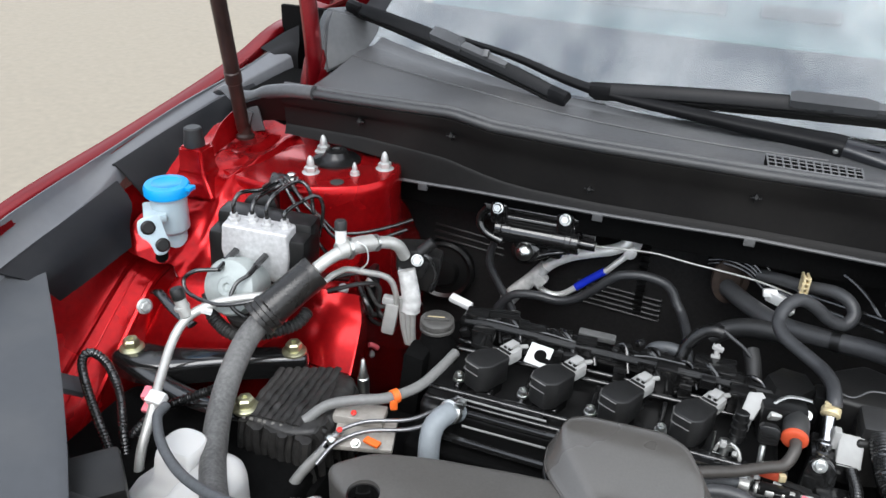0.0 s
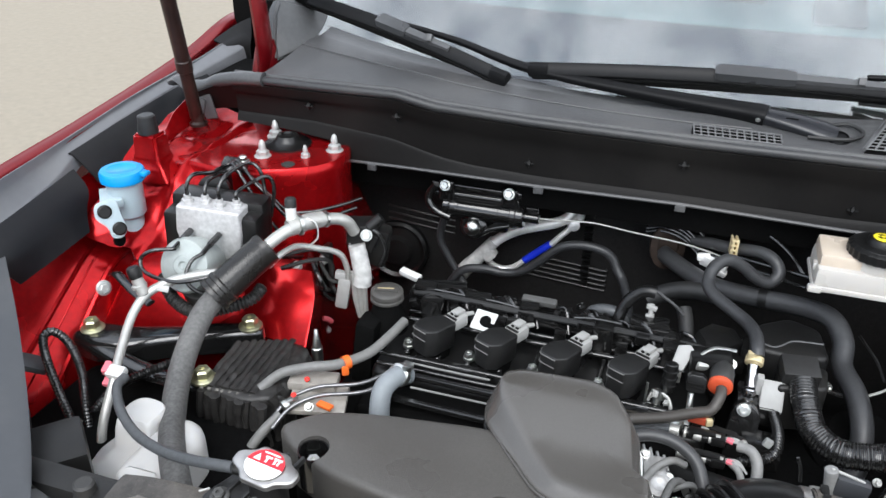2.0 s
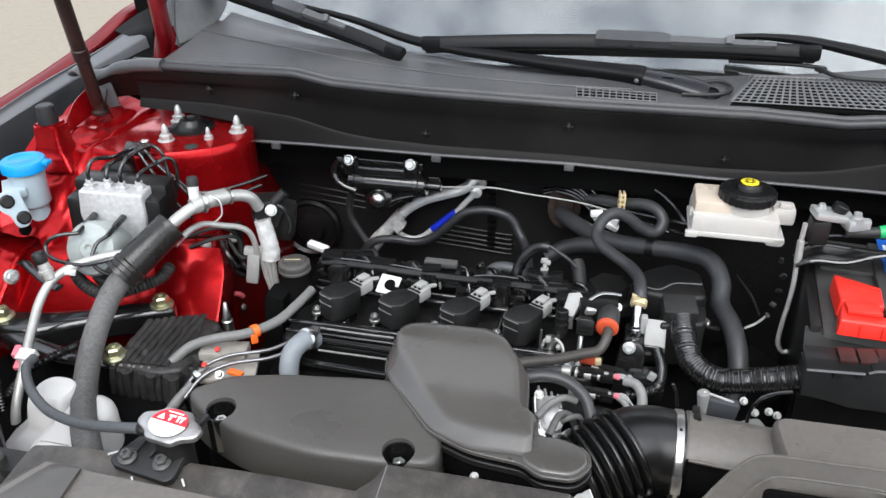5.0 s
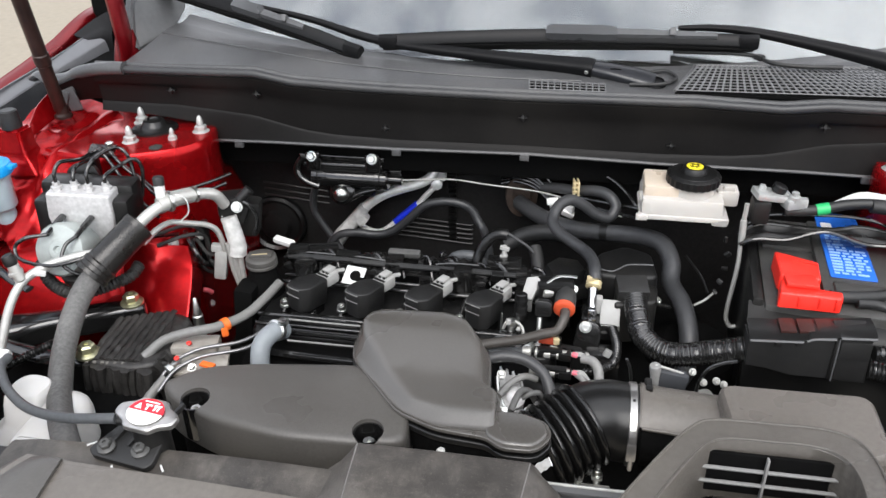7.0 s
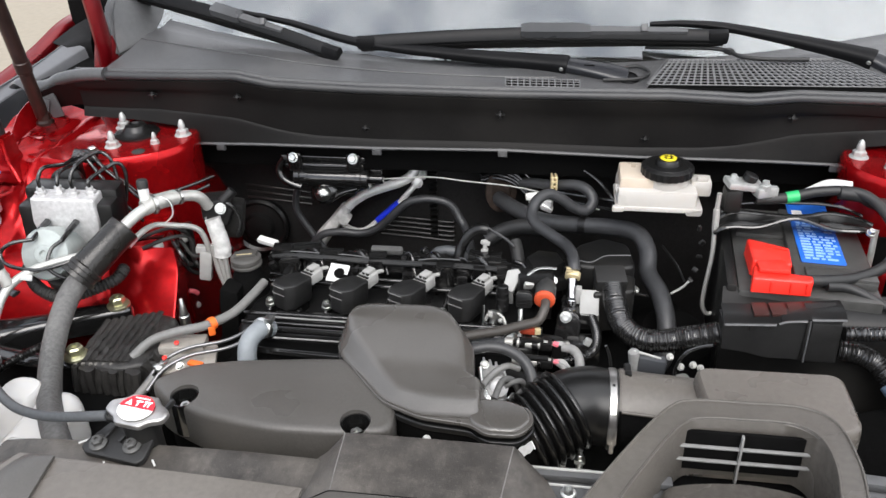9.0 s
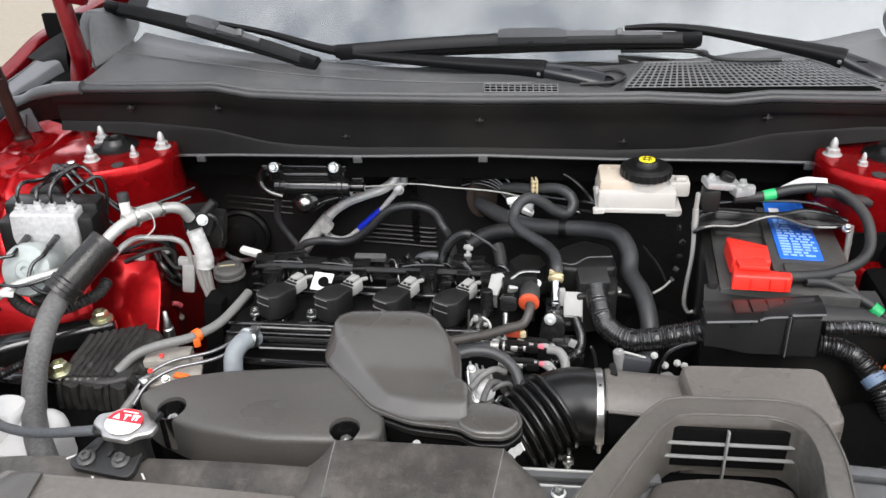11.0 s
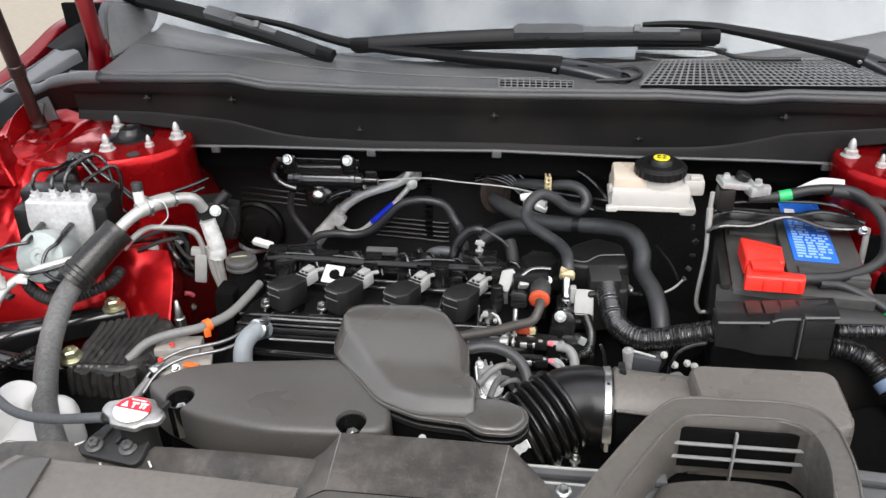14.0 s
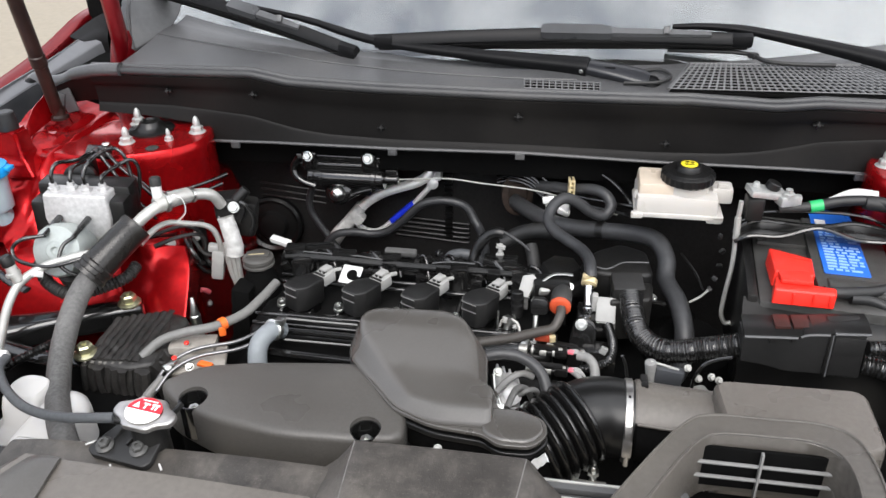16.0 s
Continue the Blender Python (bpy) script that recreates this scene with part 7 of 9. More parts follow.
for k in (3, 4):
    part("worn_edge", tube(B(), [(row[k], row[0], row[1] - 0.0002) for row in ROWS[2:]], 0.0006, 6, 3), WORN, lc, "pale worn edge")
for grown, lift, mat, tag_ in ((0.0022, 0.0005, BLACK_MATT, "black gap round the front plate"), (0.0, 0.002, GREY_PL, "separate grey front plate")):
    bm = B()
    prism(bm, rounded([(0.004 - grown, -0.54), (0.008 - grown, -0.480), (0.038 - grown, -0.460 + grown), (0.194 + grown, -0.460 + grown), (0.222 + grown, -0.480), (0.226 + grown, -0.54)], 0.004), -0.004, lift, 0.0008,
          pose(0, -0.456, 0.9752, 6.5, 0, 0) @ Matrix.Translation((0, 0.456, 0)))
    part("front_plate", bm, mat, lc, tag_)
bm = B()
sheet(bm, [[(0.212 - 0.012, -0.374, 0.969 - 0.014), (0.212 - 0.004, -0.374 + 0.004, 0.969 - 0.004), (0.212 + 0.006, -0.374, 0.969 + 0.008)], [(0.212 - 0.006, -0.374 - 0.004, 0.969 - 0.018), (0.212 + 0.003, -0.374 - 0.001, 0.969 - 0.008), (0.212 + 0.010, -0.374 - 0.004, 0.969 + 0.002)]], 0.0015, 6, 4)
for v in bm.verts:
    v.co += Vector((0, 0.003, 0.002)) * noise.noise(v.co * 140)
solo("cover_clip", bm, TAPE, "crumpled pale plastic clip behind the latch cover", "clip")
solo("latch_screw", bolt(B(), (0.11, -0.352, 0.948), (0, -0.5, 1), 0.0032, 0.003, 1.4), PIPE, "bright screw behind the latch cover", "screw")
bm = B()
box(bm, (0.275, -0.359, 0.922), (0.17, 0.013, 0.008), 0.002)
box(bm, (0.275, -0.398, 0.918), (0.17, 0.048, 0.008), 0.002)
box(bm, (0.275, -0.380, 0.885), (0.165, 0.045, 0.064), 0.004)
tb = solo("tie_bar", bm, WEDGE, "grey painted cross member between cover and scoop", "cross member")
for y, z in ((-0.3565, 0.9262), (-0.3742, 0.9220)):
    part("folded_edge", rod(B(), (0.200, y, z), (0.312 - 0.012 * (y < -0.37), y, z), 0.0016, 8), PIPE, tb, "bright folded edge")
bm = B()
box(bm, (0.60, -0.395, 0.934), (0.18, 0.055, 0.010), 0.003, (0, 4, 0))
box(bm, (0.60, -0.355, 0.938), (0.18, 0.014, 0.010), 0.003, (0, 4, 0))
box(bm, (0.60, -0.375, 0.915), (0.175, 0.04, 0.036), 0.003, (0, 4, 0))
solo("tie_bar", bm, WEDGE, "grey painted cross member end beside the scoop", "cross member")
solo("tie_bar_bolt", bolt(B(), (0.257, -0.384, 0.9215), (0, -0.1, 1), 0.0050, 0.006, 1.6), ZINC, "zinc flange bolt on the cross member", "bolt")
bm = B()
lathe(bm, (-0.350, -0.438, 0.930), (0, 0, 1), [(0.013, 0), (0.013, 0.012), (0.0105, 0.018), (0.0105, 0.028), (0.008, 0.030)], 22)
lathe(bm, (-0.350, -0.438, 0.900), (0, 0, 1), [(0.010, 0), (0.010, 0.032)], 16)
solo("front_stop", bm, RUBBER, "black rubber bonnet stop on the front panel", "rubber stop")

# ---- bulkhead equipment ----
mc = thing("vacuum_canister", "gloss black cylindrical canister on the bulkhead with bright bolts", "canister", (-0.16, 0.25, 0.98))
bm = B()
box(bm, (-0.161, 0.246, 0.9985), (0.146, 0.020, 0.013), 0.003, seg=3)
box(bm, (-0.160, 0.250, 1.009), (0.060, 0.016, 0.008), 0.002)
rod(bm, (-0.212, 0.242, 0.9635), (-0.098, 0.242, 0.964), 0.0165, 32)
rod(bm, (-0.228, 0.243, 0.985), (-0.092, 0.243, 0.986), 0.007, 16)
for x, r, w in ((-0.207, 0.0185, 0.006), (-0.190, 0.0178, 0.003), (-0.126, 0.0178, 0.003), (-0.100, 0.0195, 0.005), (-0.091, 0.0175, 0.008)):
    lathe(bm, (x, 0.242, 0.9638), (1, 0, 0), [(r - 0.002, -w), (r, -w * 0.7), (r, w * 0.7), (r - 0.002, w)], 28)
for x in (-0.208, -0.107):
    box(bm, (x, 0.240, 0.994), (0.026, 0.020, 0.036), 0.006, seg=3)
tube(bm, [(-0.226, 0.236, 1.000), (-0.236, 0.234, 0.985), (-0.235, 0.231, 0.970), (-0.222, 0.229, 0.958), (-0.200, 0.229, 0.950)], 0.0068, 12)
lathe(bm, (-0.164, 0.242, 0.936), (0, -1, 0.25), [(0.022, 0), (0.022, 0.004), (0.018, 0.008), (0.014, 0.009)], 26)
box(bm, (-0.146, 0.250, 0.944), (0.075, 0.020, 0.030), 0.008)
tube(bm, [(-0.150, 0.238, 0.925), (-0.130, 0.238, 0.938), (-0.110, 0.240, 0.944), (-0.094, 0.243, 0.948)], 0.004, 10)
rod(bm, (-0.084, 0.243, 0.964), (-0.060, 0.243, 0.964), 0.0085, 16)
box(bm, (-0.072, 0.248, 0.972), (0.020, 0.014, 0.018), 0.003)
part("body", bm, BLACK_GLOSS, mc)
for p in ((-0.208, 0.229, 1.004), (-0.106, 0.229, 1.005)):
    part("bolt", bolt(B(), p, (0, -1, 0.4), 0.0066, 0.006, 1.4), ZINC, mc, "bright bolt")
bm = B()
lathe(bm, (-0.164, 0.232, 0.9375), (0, -1, 0.3), [(0.0135, 0), (0.0130, 0.004), (0.0095, 0.009), (0.004, 0.0115)], 24)
part("plug", bm, ZINC, mc, "domed steel plug")
solo("control_rod", tube(B(), [(-0.086, 0.243, 0.964), (-0.059, 0.243, 0.9645), (-0.02, 0.243, 0.968), (0.025, 0.243, 0.971), (0.079, 0.243, 0.966), (0.160, 0.248, 0.957), (0.22, 0.25, 0.943), (0.30, 0.24, 0.925)], 0.0014, 10), PIPE, "thin bright steel rod across the bulkhead", "rod")
cp = thing("climate_pipes", "pair of pale aluminium pipes joining in a fitting on the bulkhead", "pipes", (-0.1, 0.29, 0.9))
bm = B()
tube(bm, [(-0.012, 0.325, 0.972), (-0.015, 0.308, 0.963), (-0.022, 0.300, 0.948), (-0.042, 0.299, 0.934), (-0.074, 0.299, 0.922), (-0.101, 0.299, 0.911), (-0.125, 0.297, 0.897), (-0.142, 0.295, 0.882), (-0.155, 0.293, 0.866)], 0.0088, 16)
part("wide_pipe", bm, BRIGHT_ALU, cp)
bm = B()
tube(bm, [(-0.142, 0.296, 0.884), (-0.155, 0.294, 0.867), (-0.170, 0.292, 0.848), (-0.184, 0.290, 0.832), (-0.200, 0.288, 0.810)], 0.0105, 14, taper=0.0135)
box(bm, (-0.150, 0.292, 0.862), (0.024, 0.02, 0.022), 0.005, (0, 40, 0))
part("pipe_joint", bm, TAPE, cp, "dull white crimped joint")
bm = B()
tube(bm, [(-0.016, 0.318, 0.940), (-0.022, 0.312, 0.921), (-0.036, 0.31, 0.904), (-0.052, 0.31, 0.885), (-0.073, 0.31, 0.867), (-0.093, 0.31, 0.848), (-0.110, 0.31, 0.833), (-0.126, 0.309, 0.827), (-0.142, 0.305, 0.832), (-0.154, 0.298, 0.845)], 0.0050, 12)
part("slim_pipe", bm, BRIGHT_ALU, cp)
bm = B()
tube(bm, [(-0.050, 0.310, 0.888), (-0.073, 0.31, 0.867), (-0.092, 0.31, 0.849)], 0.0064, 12)
part("blue_tape", bm, BLUE_TAG, cp, "deep blue tape band")
bm = B()
box(bm, (-0.010, 0.326, 0.955), (0.018, 0.022, 0.050), 0.006)
lathe(bm, (-0.016, 0.312, 0.928), (0.2, -1, 0.1), [(0.010, 0), (0.010, 0.004), (0.006, 0.006)], 18)
part("fitting", bm, BRIGHT_ALU, cp)
hz = thing("bulkhead_hose", "dark grey hose winding across the bulkhead", "hose", (-0.05, 0.25, 0.9))
bm = B()
tube(bm, [(-0.214, 0.262, 0.948), (-0.220, 0.26, 0.927), (-0.225, 0.26, 0.907), (-0.224, 0.26, 0.886), (-0.213, 0.26, 0.864), (-0.196, 0.258, 0.838), (-0.180, 0.255, 0.815)], 0.0060, 14)
part("side_hose", bm, HOSE, hz)
bm = B()
tube(bm, [(-0.205, 0.25, 0.815), (-0.191, 0.25, 0.837), (-0.174, 0.25, 0.850), (-0.144, 0.25, 0.855), (-0.110, 0.25, 0.854), (-0.083, 0.25, 0.863), (-0.056, 0.25, 0.886), (-0.032, 0.25, 0.911), (-0.014, 0.25, 0.922), (0.015, 0.25, 0.927), (0.042, 0.25, 0.923), (0.057, 0.25, 0.912), (0.067, 0.245, 0.896), (0.078, 0.235, 0.884), (0.090, 0.20, 0.875), (0.098, 0.15, 0.87)], 0.0070, 14)
part("hose", bm, HOSE, hz)
bm = B()
box(bm, (-0.210, 0.076, 0.928), (0.034, 0.012, 0.009), 0.003, (10, 8, -12))
solo("white_plug", bm, WHITE, "small white wiring plug behind the oil filler", "connector")
bt = thing("bulkhead_bracket", "black cluttered valve bracket beside the red tower", "bracket", (-0.25, 0.08, 0.95))
bm = B()
box(bm, (-0.276, 0.06, 0.995), (0.044, 0.036, 0.034), 0.006, (0, 0, 20))
box(bm, (-0.262, 0.08, 0.966), (0.034, 0.030, 0.060), 0.008, (0, 10, 10))
rod(bm, (-0.262, 0.05, 1.006), (-0.246, 0.06, 1.022), 0.008, 12)
box(bm, (-0.276, 0.045, 0.966), (0.020, 0.016, 0.028), 0.004)
box(bm, (-0.258, 0.052, 0.984), (0.012, 0.010, 0.030), 0.003, (0, 25, 0))
part("body", bm, BLACK, bt)
for pts in ([(-0.262, 0.048, 1.010), (-0.246, 0.050, 1.000), (-0.240, 0.056, 0.975), (-0.250, 0.060, 0.945)], [(-0.290, 0.046, 0.995), (-0.282, 0.036, 0.975), (-0.266, 0.036, 0.955), (-0.256, 0.044, 0.930)]):
    part("lead", tube(B(), pts, 0.0030, 8), LOOM, bt, "thin gloss black lead")
part("bolt", bolt(B(), (-0.262, 0.042, 1.000), (0.3, -1, 0.4), 0.0065, 0.006, 1.3), ZINC, bt)
bm = B()
lathe(bm, (-0.333, 0.350, 0.808), (0.1, -1, 0.1), [(0.055, 0), (0.055, 0.012), (0.050, 0.016), (0.044, 0.012), (0.030, 0.014), (0.024, 0.022), (0.010, 0.024)], 36)
solo("round_grommet", bm, SATIN, "large black rubber grommet in the bulkhead", "grommet")

# heater hoses
h1 = thing("heater_hose", "dark grey rubber heater hose looping back with a tan clip", "hose", (0.23, 0.15, 0.95), group="heater hoses")
bm = B()
tube(bm, [(0.170, 0.270, 0.955), (0.195, 0.255, 0.962), (0.223, 0.235, 0.969), (0.259, 0.210, 0.982), (0.278, 0.195, 0.980), (0.286, 0.185, 0.967), (0.276, 0.175, 0.956), (0.256, 0.170, 0.963), (0.237, 0.165, 0.979), (0.217, 0.155, 0.991), (0.201, 0.140, 0.987), (0.194, 0.120, 0.974), (0.202, 0.100, 0.967), (0.223, 0.075, 0.965), (0.244, 0.050, 0.964), (0.255, 0.025, 0.963), (0.258, 0.005, 0.957), (0.259, -0.002, 0.951)], 0.0084, 18)
part("hose", bm, HOSE, h1)
bm = B()
for s in (-0.006, 0.006):
    box(bm, (0.224 + s * 0.5, 0.219, 0.981), (0.003, 0.018, 0.026), 0.0008, (0, 0, 10))
for k in range(4):
    box(bm, (0.2245, 0.212, 0.970 + 0.0075 * k), (0.010, 0.004, 0.0025), 0.0005)
part("spring_clip", bm, TAN, h1, "tan spring clip")
bm = B()
lathe(bm, (0.258, 0.004, 0.945), (-0.1, -0.8, -0.5), [(0.0095, 0), (0.0108, 0.001), (0.0108, 0.009), (0.0095, 0.010)], 20)
box(bm, (0.253, -0.004, 0.954), (0.010, 0.006, 0.006), 0.001)
part("spring_clip", bm, TAN, h1, "tan spring clip")
bm = B()
rod(bm, (0.257, -0.004, 0.940), (0.257, -0.022, 0.918), 0.007, 14)
rod(bm, (0.257, -0.022, 0.918), (0.256, -0.03, 0.89), 0.0085, 14)
part("pipe_stub", bm, CHROME, h1, "bright steel pipe stub")
h2 = thing("heater_hose", "thick dark rubber hose dropping beside the gearbox", "hose", (0.3, 0.1, 0.93), group="heater hoses")
bm = B()
tube(bm, [(0.130, 0.285, 0.917), (0.167, 0.24, 0.918), (0.211, 0.2, 0.921), (0.273, 0.17, 0.932), (0.318, 0.15, 0.941), (0.352, 0.122, 0.947), (0.366, 0.09, 0.935), (0.366, 0.06, 0.917), (0.380, 0.02, 0.908), (0.388, -0.02, 0.886), (0.385, -0.05, 0.85), (0.36, -0.07, 0.82)], 0.0130, 18)
part("hose", bm, HOSE, h2)
bm = B()
tube(bm, [(0.268, 0.172, 0.931), (0.279, 0.168, 0.933)], 0.0138, 18)
part("clip_band", bm, SATIN, h2)
bm = B()
tube(bm, [(0.12, 0.20, 0.88), (0.145, 0.205, 0.896), (0.175, 0.20, 0.908), (0.215, 0.19, 0.915)], 0.0135, 16)
solo("heater_hose", bm, RUBBER, "short dark rubber hose crossing behind", "hose", "heater hoses")
bm = B()
tube(bm, [(0.17, 0.11, 0.93), (0.175, 0.095, 0.92), (0.18, 0.07, 0.90), (0.18, 0.06, 0.87)], 0.010, 14)
solo("heater_hose", bm, RUBBER, "dark hose dropping behind the sensors", "hose", "heater hoses")
for pts in ([(0.165, 0.30, 0.985), (0.2, 0.28, 0.995), (0.26, 0.25, 0.995), (0.295, 0.22, 0.985), (0.32, 0.19, 0.965)],
            [(0.14, 0.29, 0.955), (0.2, 0.25, 0.945), (0.27, 0.2, 0.955), (0.32, 0.16, 0.965)],
            [(0.13, 0.29, 0.965), (0.17, 0.27, 0.975), (0.21, 0.25, 0.955), (0.33, 0.17, 0.975)]):
    solo("brake_line", tube(B(), pts, 0.0026, 8), BLACK_GLOSS, "thin gloss black brake line along the bulkhead", "pipe", "brake lines")
bm = B()
box(bm, (0.204, 0.250, 0.932), (0.040, 0.012, 0.018), 0.003, (12, 10, -15))
box(bm, (0.190, 0.252, 0.940), (0.024, 0.010, 0.012), 0.003, (-14, -8, 10))
box(bm, (0.214, 0.246, 0.922), (0.020, 0.010, 0.010), 0.002, (20, 25, 5))
solo("heat_foil", bm, BRIGHT_ALU, "crumpled bright foil shield behind the hoses", "foil shield")
bm = B()
lathe(bm, (0.133, 0.29, 0.930), (0.3, -1, 0.1), [(0.027, 0), (0.027, 0.008), (0.017, 0.010), (0.016, 0.002)], 24, squash=1.4)
solo("hose_flange", bm, material("brown_steel", (0.03, 0.02, 0.015), 0.6, 0.3, 0, 0.5, 90, 0.3, 200), "rust-brown hose flange on the bulkhead", "flange")
for k in range(4):
    solo("brake_line", tube(B(), [(0.10, 0.29, 0.965 - 0.006 * k), (0.125, 0.28, 0.975 - 0.006 * k), (0.155, 0.27, 0.972 - 0.006 * k), (0.18, 0.262, 0.955 - 0.006 * k)], 0.0022, 7), BLACK_GLOSS, "thin gloss black brake line along the bulkhead", "pipe", "brake lines")

# brake fluid reservoir
br = thing("brake_reservoir", "cream plastic brake fluid reservoir with a black screw cap", "brake reservoir", (0.38, 0.13, 0.99))
bm = B()
box(bm, (0.372, 0.135, 1.012), (0.112, 0.075, 0.034), 0.007)
box(bm, (0.375, 0.135, 1.001), (0.122, 0.080, 0.007), 0.002)
box(bm, (0.435, 0.14, 1.022), (0.03, 0.03, 0.024), 0.005)
lathe(bm, (0.385, 0.132, 1.02), (0, 0, 1), [(0.031, 0), (0.031, 0.026)], 30)
box(bm, (0.318, 0.12, 1.022), (0.010, 0.012, 0.010), 0.002)
box(bm, (0.425, 0.118, 0.998), (0.022, 0.04, 0.014), 0.004)
tank = part("tank", bm, CREAM_PL, br)
bm = B()
box(bm, (0.343, 0.138, 1.032), (0.050, 0.062, 0.024), 0.006)
part("upper_tank", bm, material("amber_tinted_plastic", (0.52, 0.45, 0.37), 0.3, 0, 0, 0.12, 20, 0.03, 200, sss=0.3), br, "amber-tinted upper chamber")
for x, y, z in ((0.318, 0.098, 1.000), (0.428, 0.100, 1.000), (0.436, 0.132, 1.036)):
    bm = B()
    box(bm, (x, y, z), (0.016, 0.010, 0.008), 0.002)
    part("lug", bm, CREAM_PL, br)
bm = B()
lathe(bm, (0.385, 0.130, 1.043), (0, 0, 1), [(0.034, 0), (0.036, 0.002), (0.036, 0.012), (0.032, 0.015)], 96, knurl=0.035)
lathe(bm, (0.385, 0.130, 1.056), (0, 0, 1), [(0.033, 0), (0.031, 0.0025), (0.018, 0.003), (0.017, 0.009), (0.015, 0.011)], 36)
cap = part("cap", bm, BLACK, br, "black knurled screw cap")
bm = B()
lathe(bm, (0.385, 0.130, 1.0665), (0, 0, 1), [(0.0115, 0), (0.0115, 0.0015), (0.010, 0.002)], 28)
disc = part("cap_label", bm, YELLOW, br, "yellow warning disc")
bm = B()
for r0 in (0.004, 0.0066):
    n = 20
    for i in range(n):
        if r0 > 0.005 and i % 5 in (0, 4):
            continue
        t = 2 * math.pi * i / n
        box(bm, (0.385 + r0 * math.cos(t), 0.130 + r0 * math.sin(t), 1.0687), (0.0012, 0.0022, 0.0006), 0, (0, 0, math.degrees(t)))
part("cap_symbol", bm, BLACK, br, "black ring symbol")

# ---- battery corner ----
ba = thing("battery", "black car battery with a blue label, clamped by a black bar", "battery", (0.565, 0.05, 0.80))
bm = B()
BP = pose(0.561, 0.05, 0.0, 0, 0, -5)
box(bm, BP @ Vector((0, 0, 0.885)), (0.172, 0.235, 0.17), 0.006, (0, 0, -5))
box(bm, BP @ Vector((0.033, 0.01, 0.974)), (0.098, 0.20, 0.012), 0.003, (0, 0, -5))
box(bm, BP @ Vector((-0.045, 0.07, 0.972)), (0.07, 0.08, 0.008), 0.003, (0, 0, -5))
part("case", bm, BATTERY, ba)
bm = B()
box(bm, BP @ Vector((0.04, -0.075, 0.977)), (0.086, 0.026, 0.014), 0.003, (0, 0, -5))
part("vent_ledge", bm, BATTERY, ba)
bm = B()
LB = BP @ pose(0.024, 0.024, 0.9805)
prism(bm, rounded(rect(0.056, 0.185, 0, 0.020), 0.003), 0, 0.0012, 0.0004, LB)
lab = part("label", bm, BLUE_LABEL, ba, "blue printed label")
bm = B()
rng = random.Random(4)
for i in range(17):
    v = -0.064 + i * 0.0078
    x0 = -0.022
    while x0 < 0.02:
        w = rng.uniform(0.004, 0.014)
        if rng.random() < 0.9:
            prism(bm, [(x0, v), (min(x0 + w, 0.024), v), (min(x0 + w, 0.024), v + 0.0046), (x0, v + 0.0046)], 0.0012, 0.0016, 0, LB)
        x0 += w + 0.003
part("print_bar", bm, PALE_INK, lab, "pale bars of small print")
bm = B()
prism(bm, rect(0.014, 0.014, -0.016, 0.072), 0.0012, 0.0018, 0, LB)
part("white_field", bm, WHITE_LABEL, lab)
hd = thing("battery_clamp", "black steel battery hold-down bar on two long hooked rods", "battery clamp", (0.55, 0.06, 0.99))
FRONT = [(0.450, 0.066, 0.984), (0.460, 0.062, 0.993), (0.474, 0.062, 0.997), (0.507, 0.062, 0.998), (0.543, 0.062, 1.012), (0.564, 0.062, 1.012), (0.604, 0.062, 0.999), (0.652, 0.062, 0.998), (0.664, 0.064, 0.990)]
REAR = [(0.450, 0.088, 0.986), (0.460, 0.09, 0.996), (0.480, 0.09, 1.006), (0.511, 0.09, 1.005), (0.539, 0.09, 1.003), (0.575, 0.09, 1.004), (0.604, 0.09, 1.010), (0.640, 0.09, 1.004), (0.662, 0.088, 0.996)]
bm = B()
sheet(bm, [FRONT, [((a[0] + b[0]) / 2, 0.070, (a[2] + b[2]) / 2 + 0.001) for a, b in zip(FRONT, REAR)], [((a[0] + b[0]) / 2, 0.080, (a[2] + b[2]) / 2 - 0.003) for a, b in zip(FRONT, REAR)], REAR], 0.0025, 4, 3)
bar = part("bar", bm, SATIN, hd)
for edge in (FRONT, REAR):
    part("bar_edge", tube(B(), edge, 0.0030, 8, 4), BLACK_GLOSS, bar, "rolled gloss black edge")
part("upper_rod", tube(B(), [(0.462, 0.100, 1.000), (0.485, 0.100, 1.014), (0.530, 0.100, 1.018), (0.590, 0.100, 1.019), (0.625, 0.100, 1.014), (0.650, 0.098, 1.004)], 0.0024, 8), BLACK_GLOSS, hd, "thin gloss black rod")
bm = B()
tube(bm, [(0.452, 0.078, 1.04), (0.451, 0.075, 1.0), (0.452, 0.066, 0.95), (0.447, 0.056, 0.90), (0.446, 0.051, 0.875), (0.452, 0.048, 0.862), (0.46, 0.048, 0.862)], 0.0032, 12)
tube(bm, [(0.451, 0.076, 1.016), (0.452, 0.072, 0.985)], 0.0046, 10)
part("hook_rod", bm, PIPE, hd, "zinc hooked rod")
bm = B()
tube(bm, [(0.655, 0.055, 1.005), (0.655, 0.05, 0.96), (0.652, 0.046, 0.92)], 0.0042, 12)
part("hook_rod", bm, PIPE, hd, "zinc hooked rod")
part("nut", bolt(B(), (0.647, 0.048, 1.003), (0, -0.5, 1), 0.0045, 0.006, 1.4), ZINC, hd)
ng = thing("earth_terminal", "bright steel battery terminal clamp with a black sensor", "terminal", (0.48, 0.095, 1.03))
bm = B()
box(bm, (0.472, 0.092, 1.026), (0.024, 0.030, 0.034), 0.006)
rod(bm, (0.492, 0.10, 1.05), (0.496, 0.10, 1.06), 0.010, 14)
part("sensor", bm, BLACK, ng)
bm = B()
box(bm, (0.486, 0.098, 1.046), (0.05, 0.03, 0.010), 0.003, (0, 8, 10))
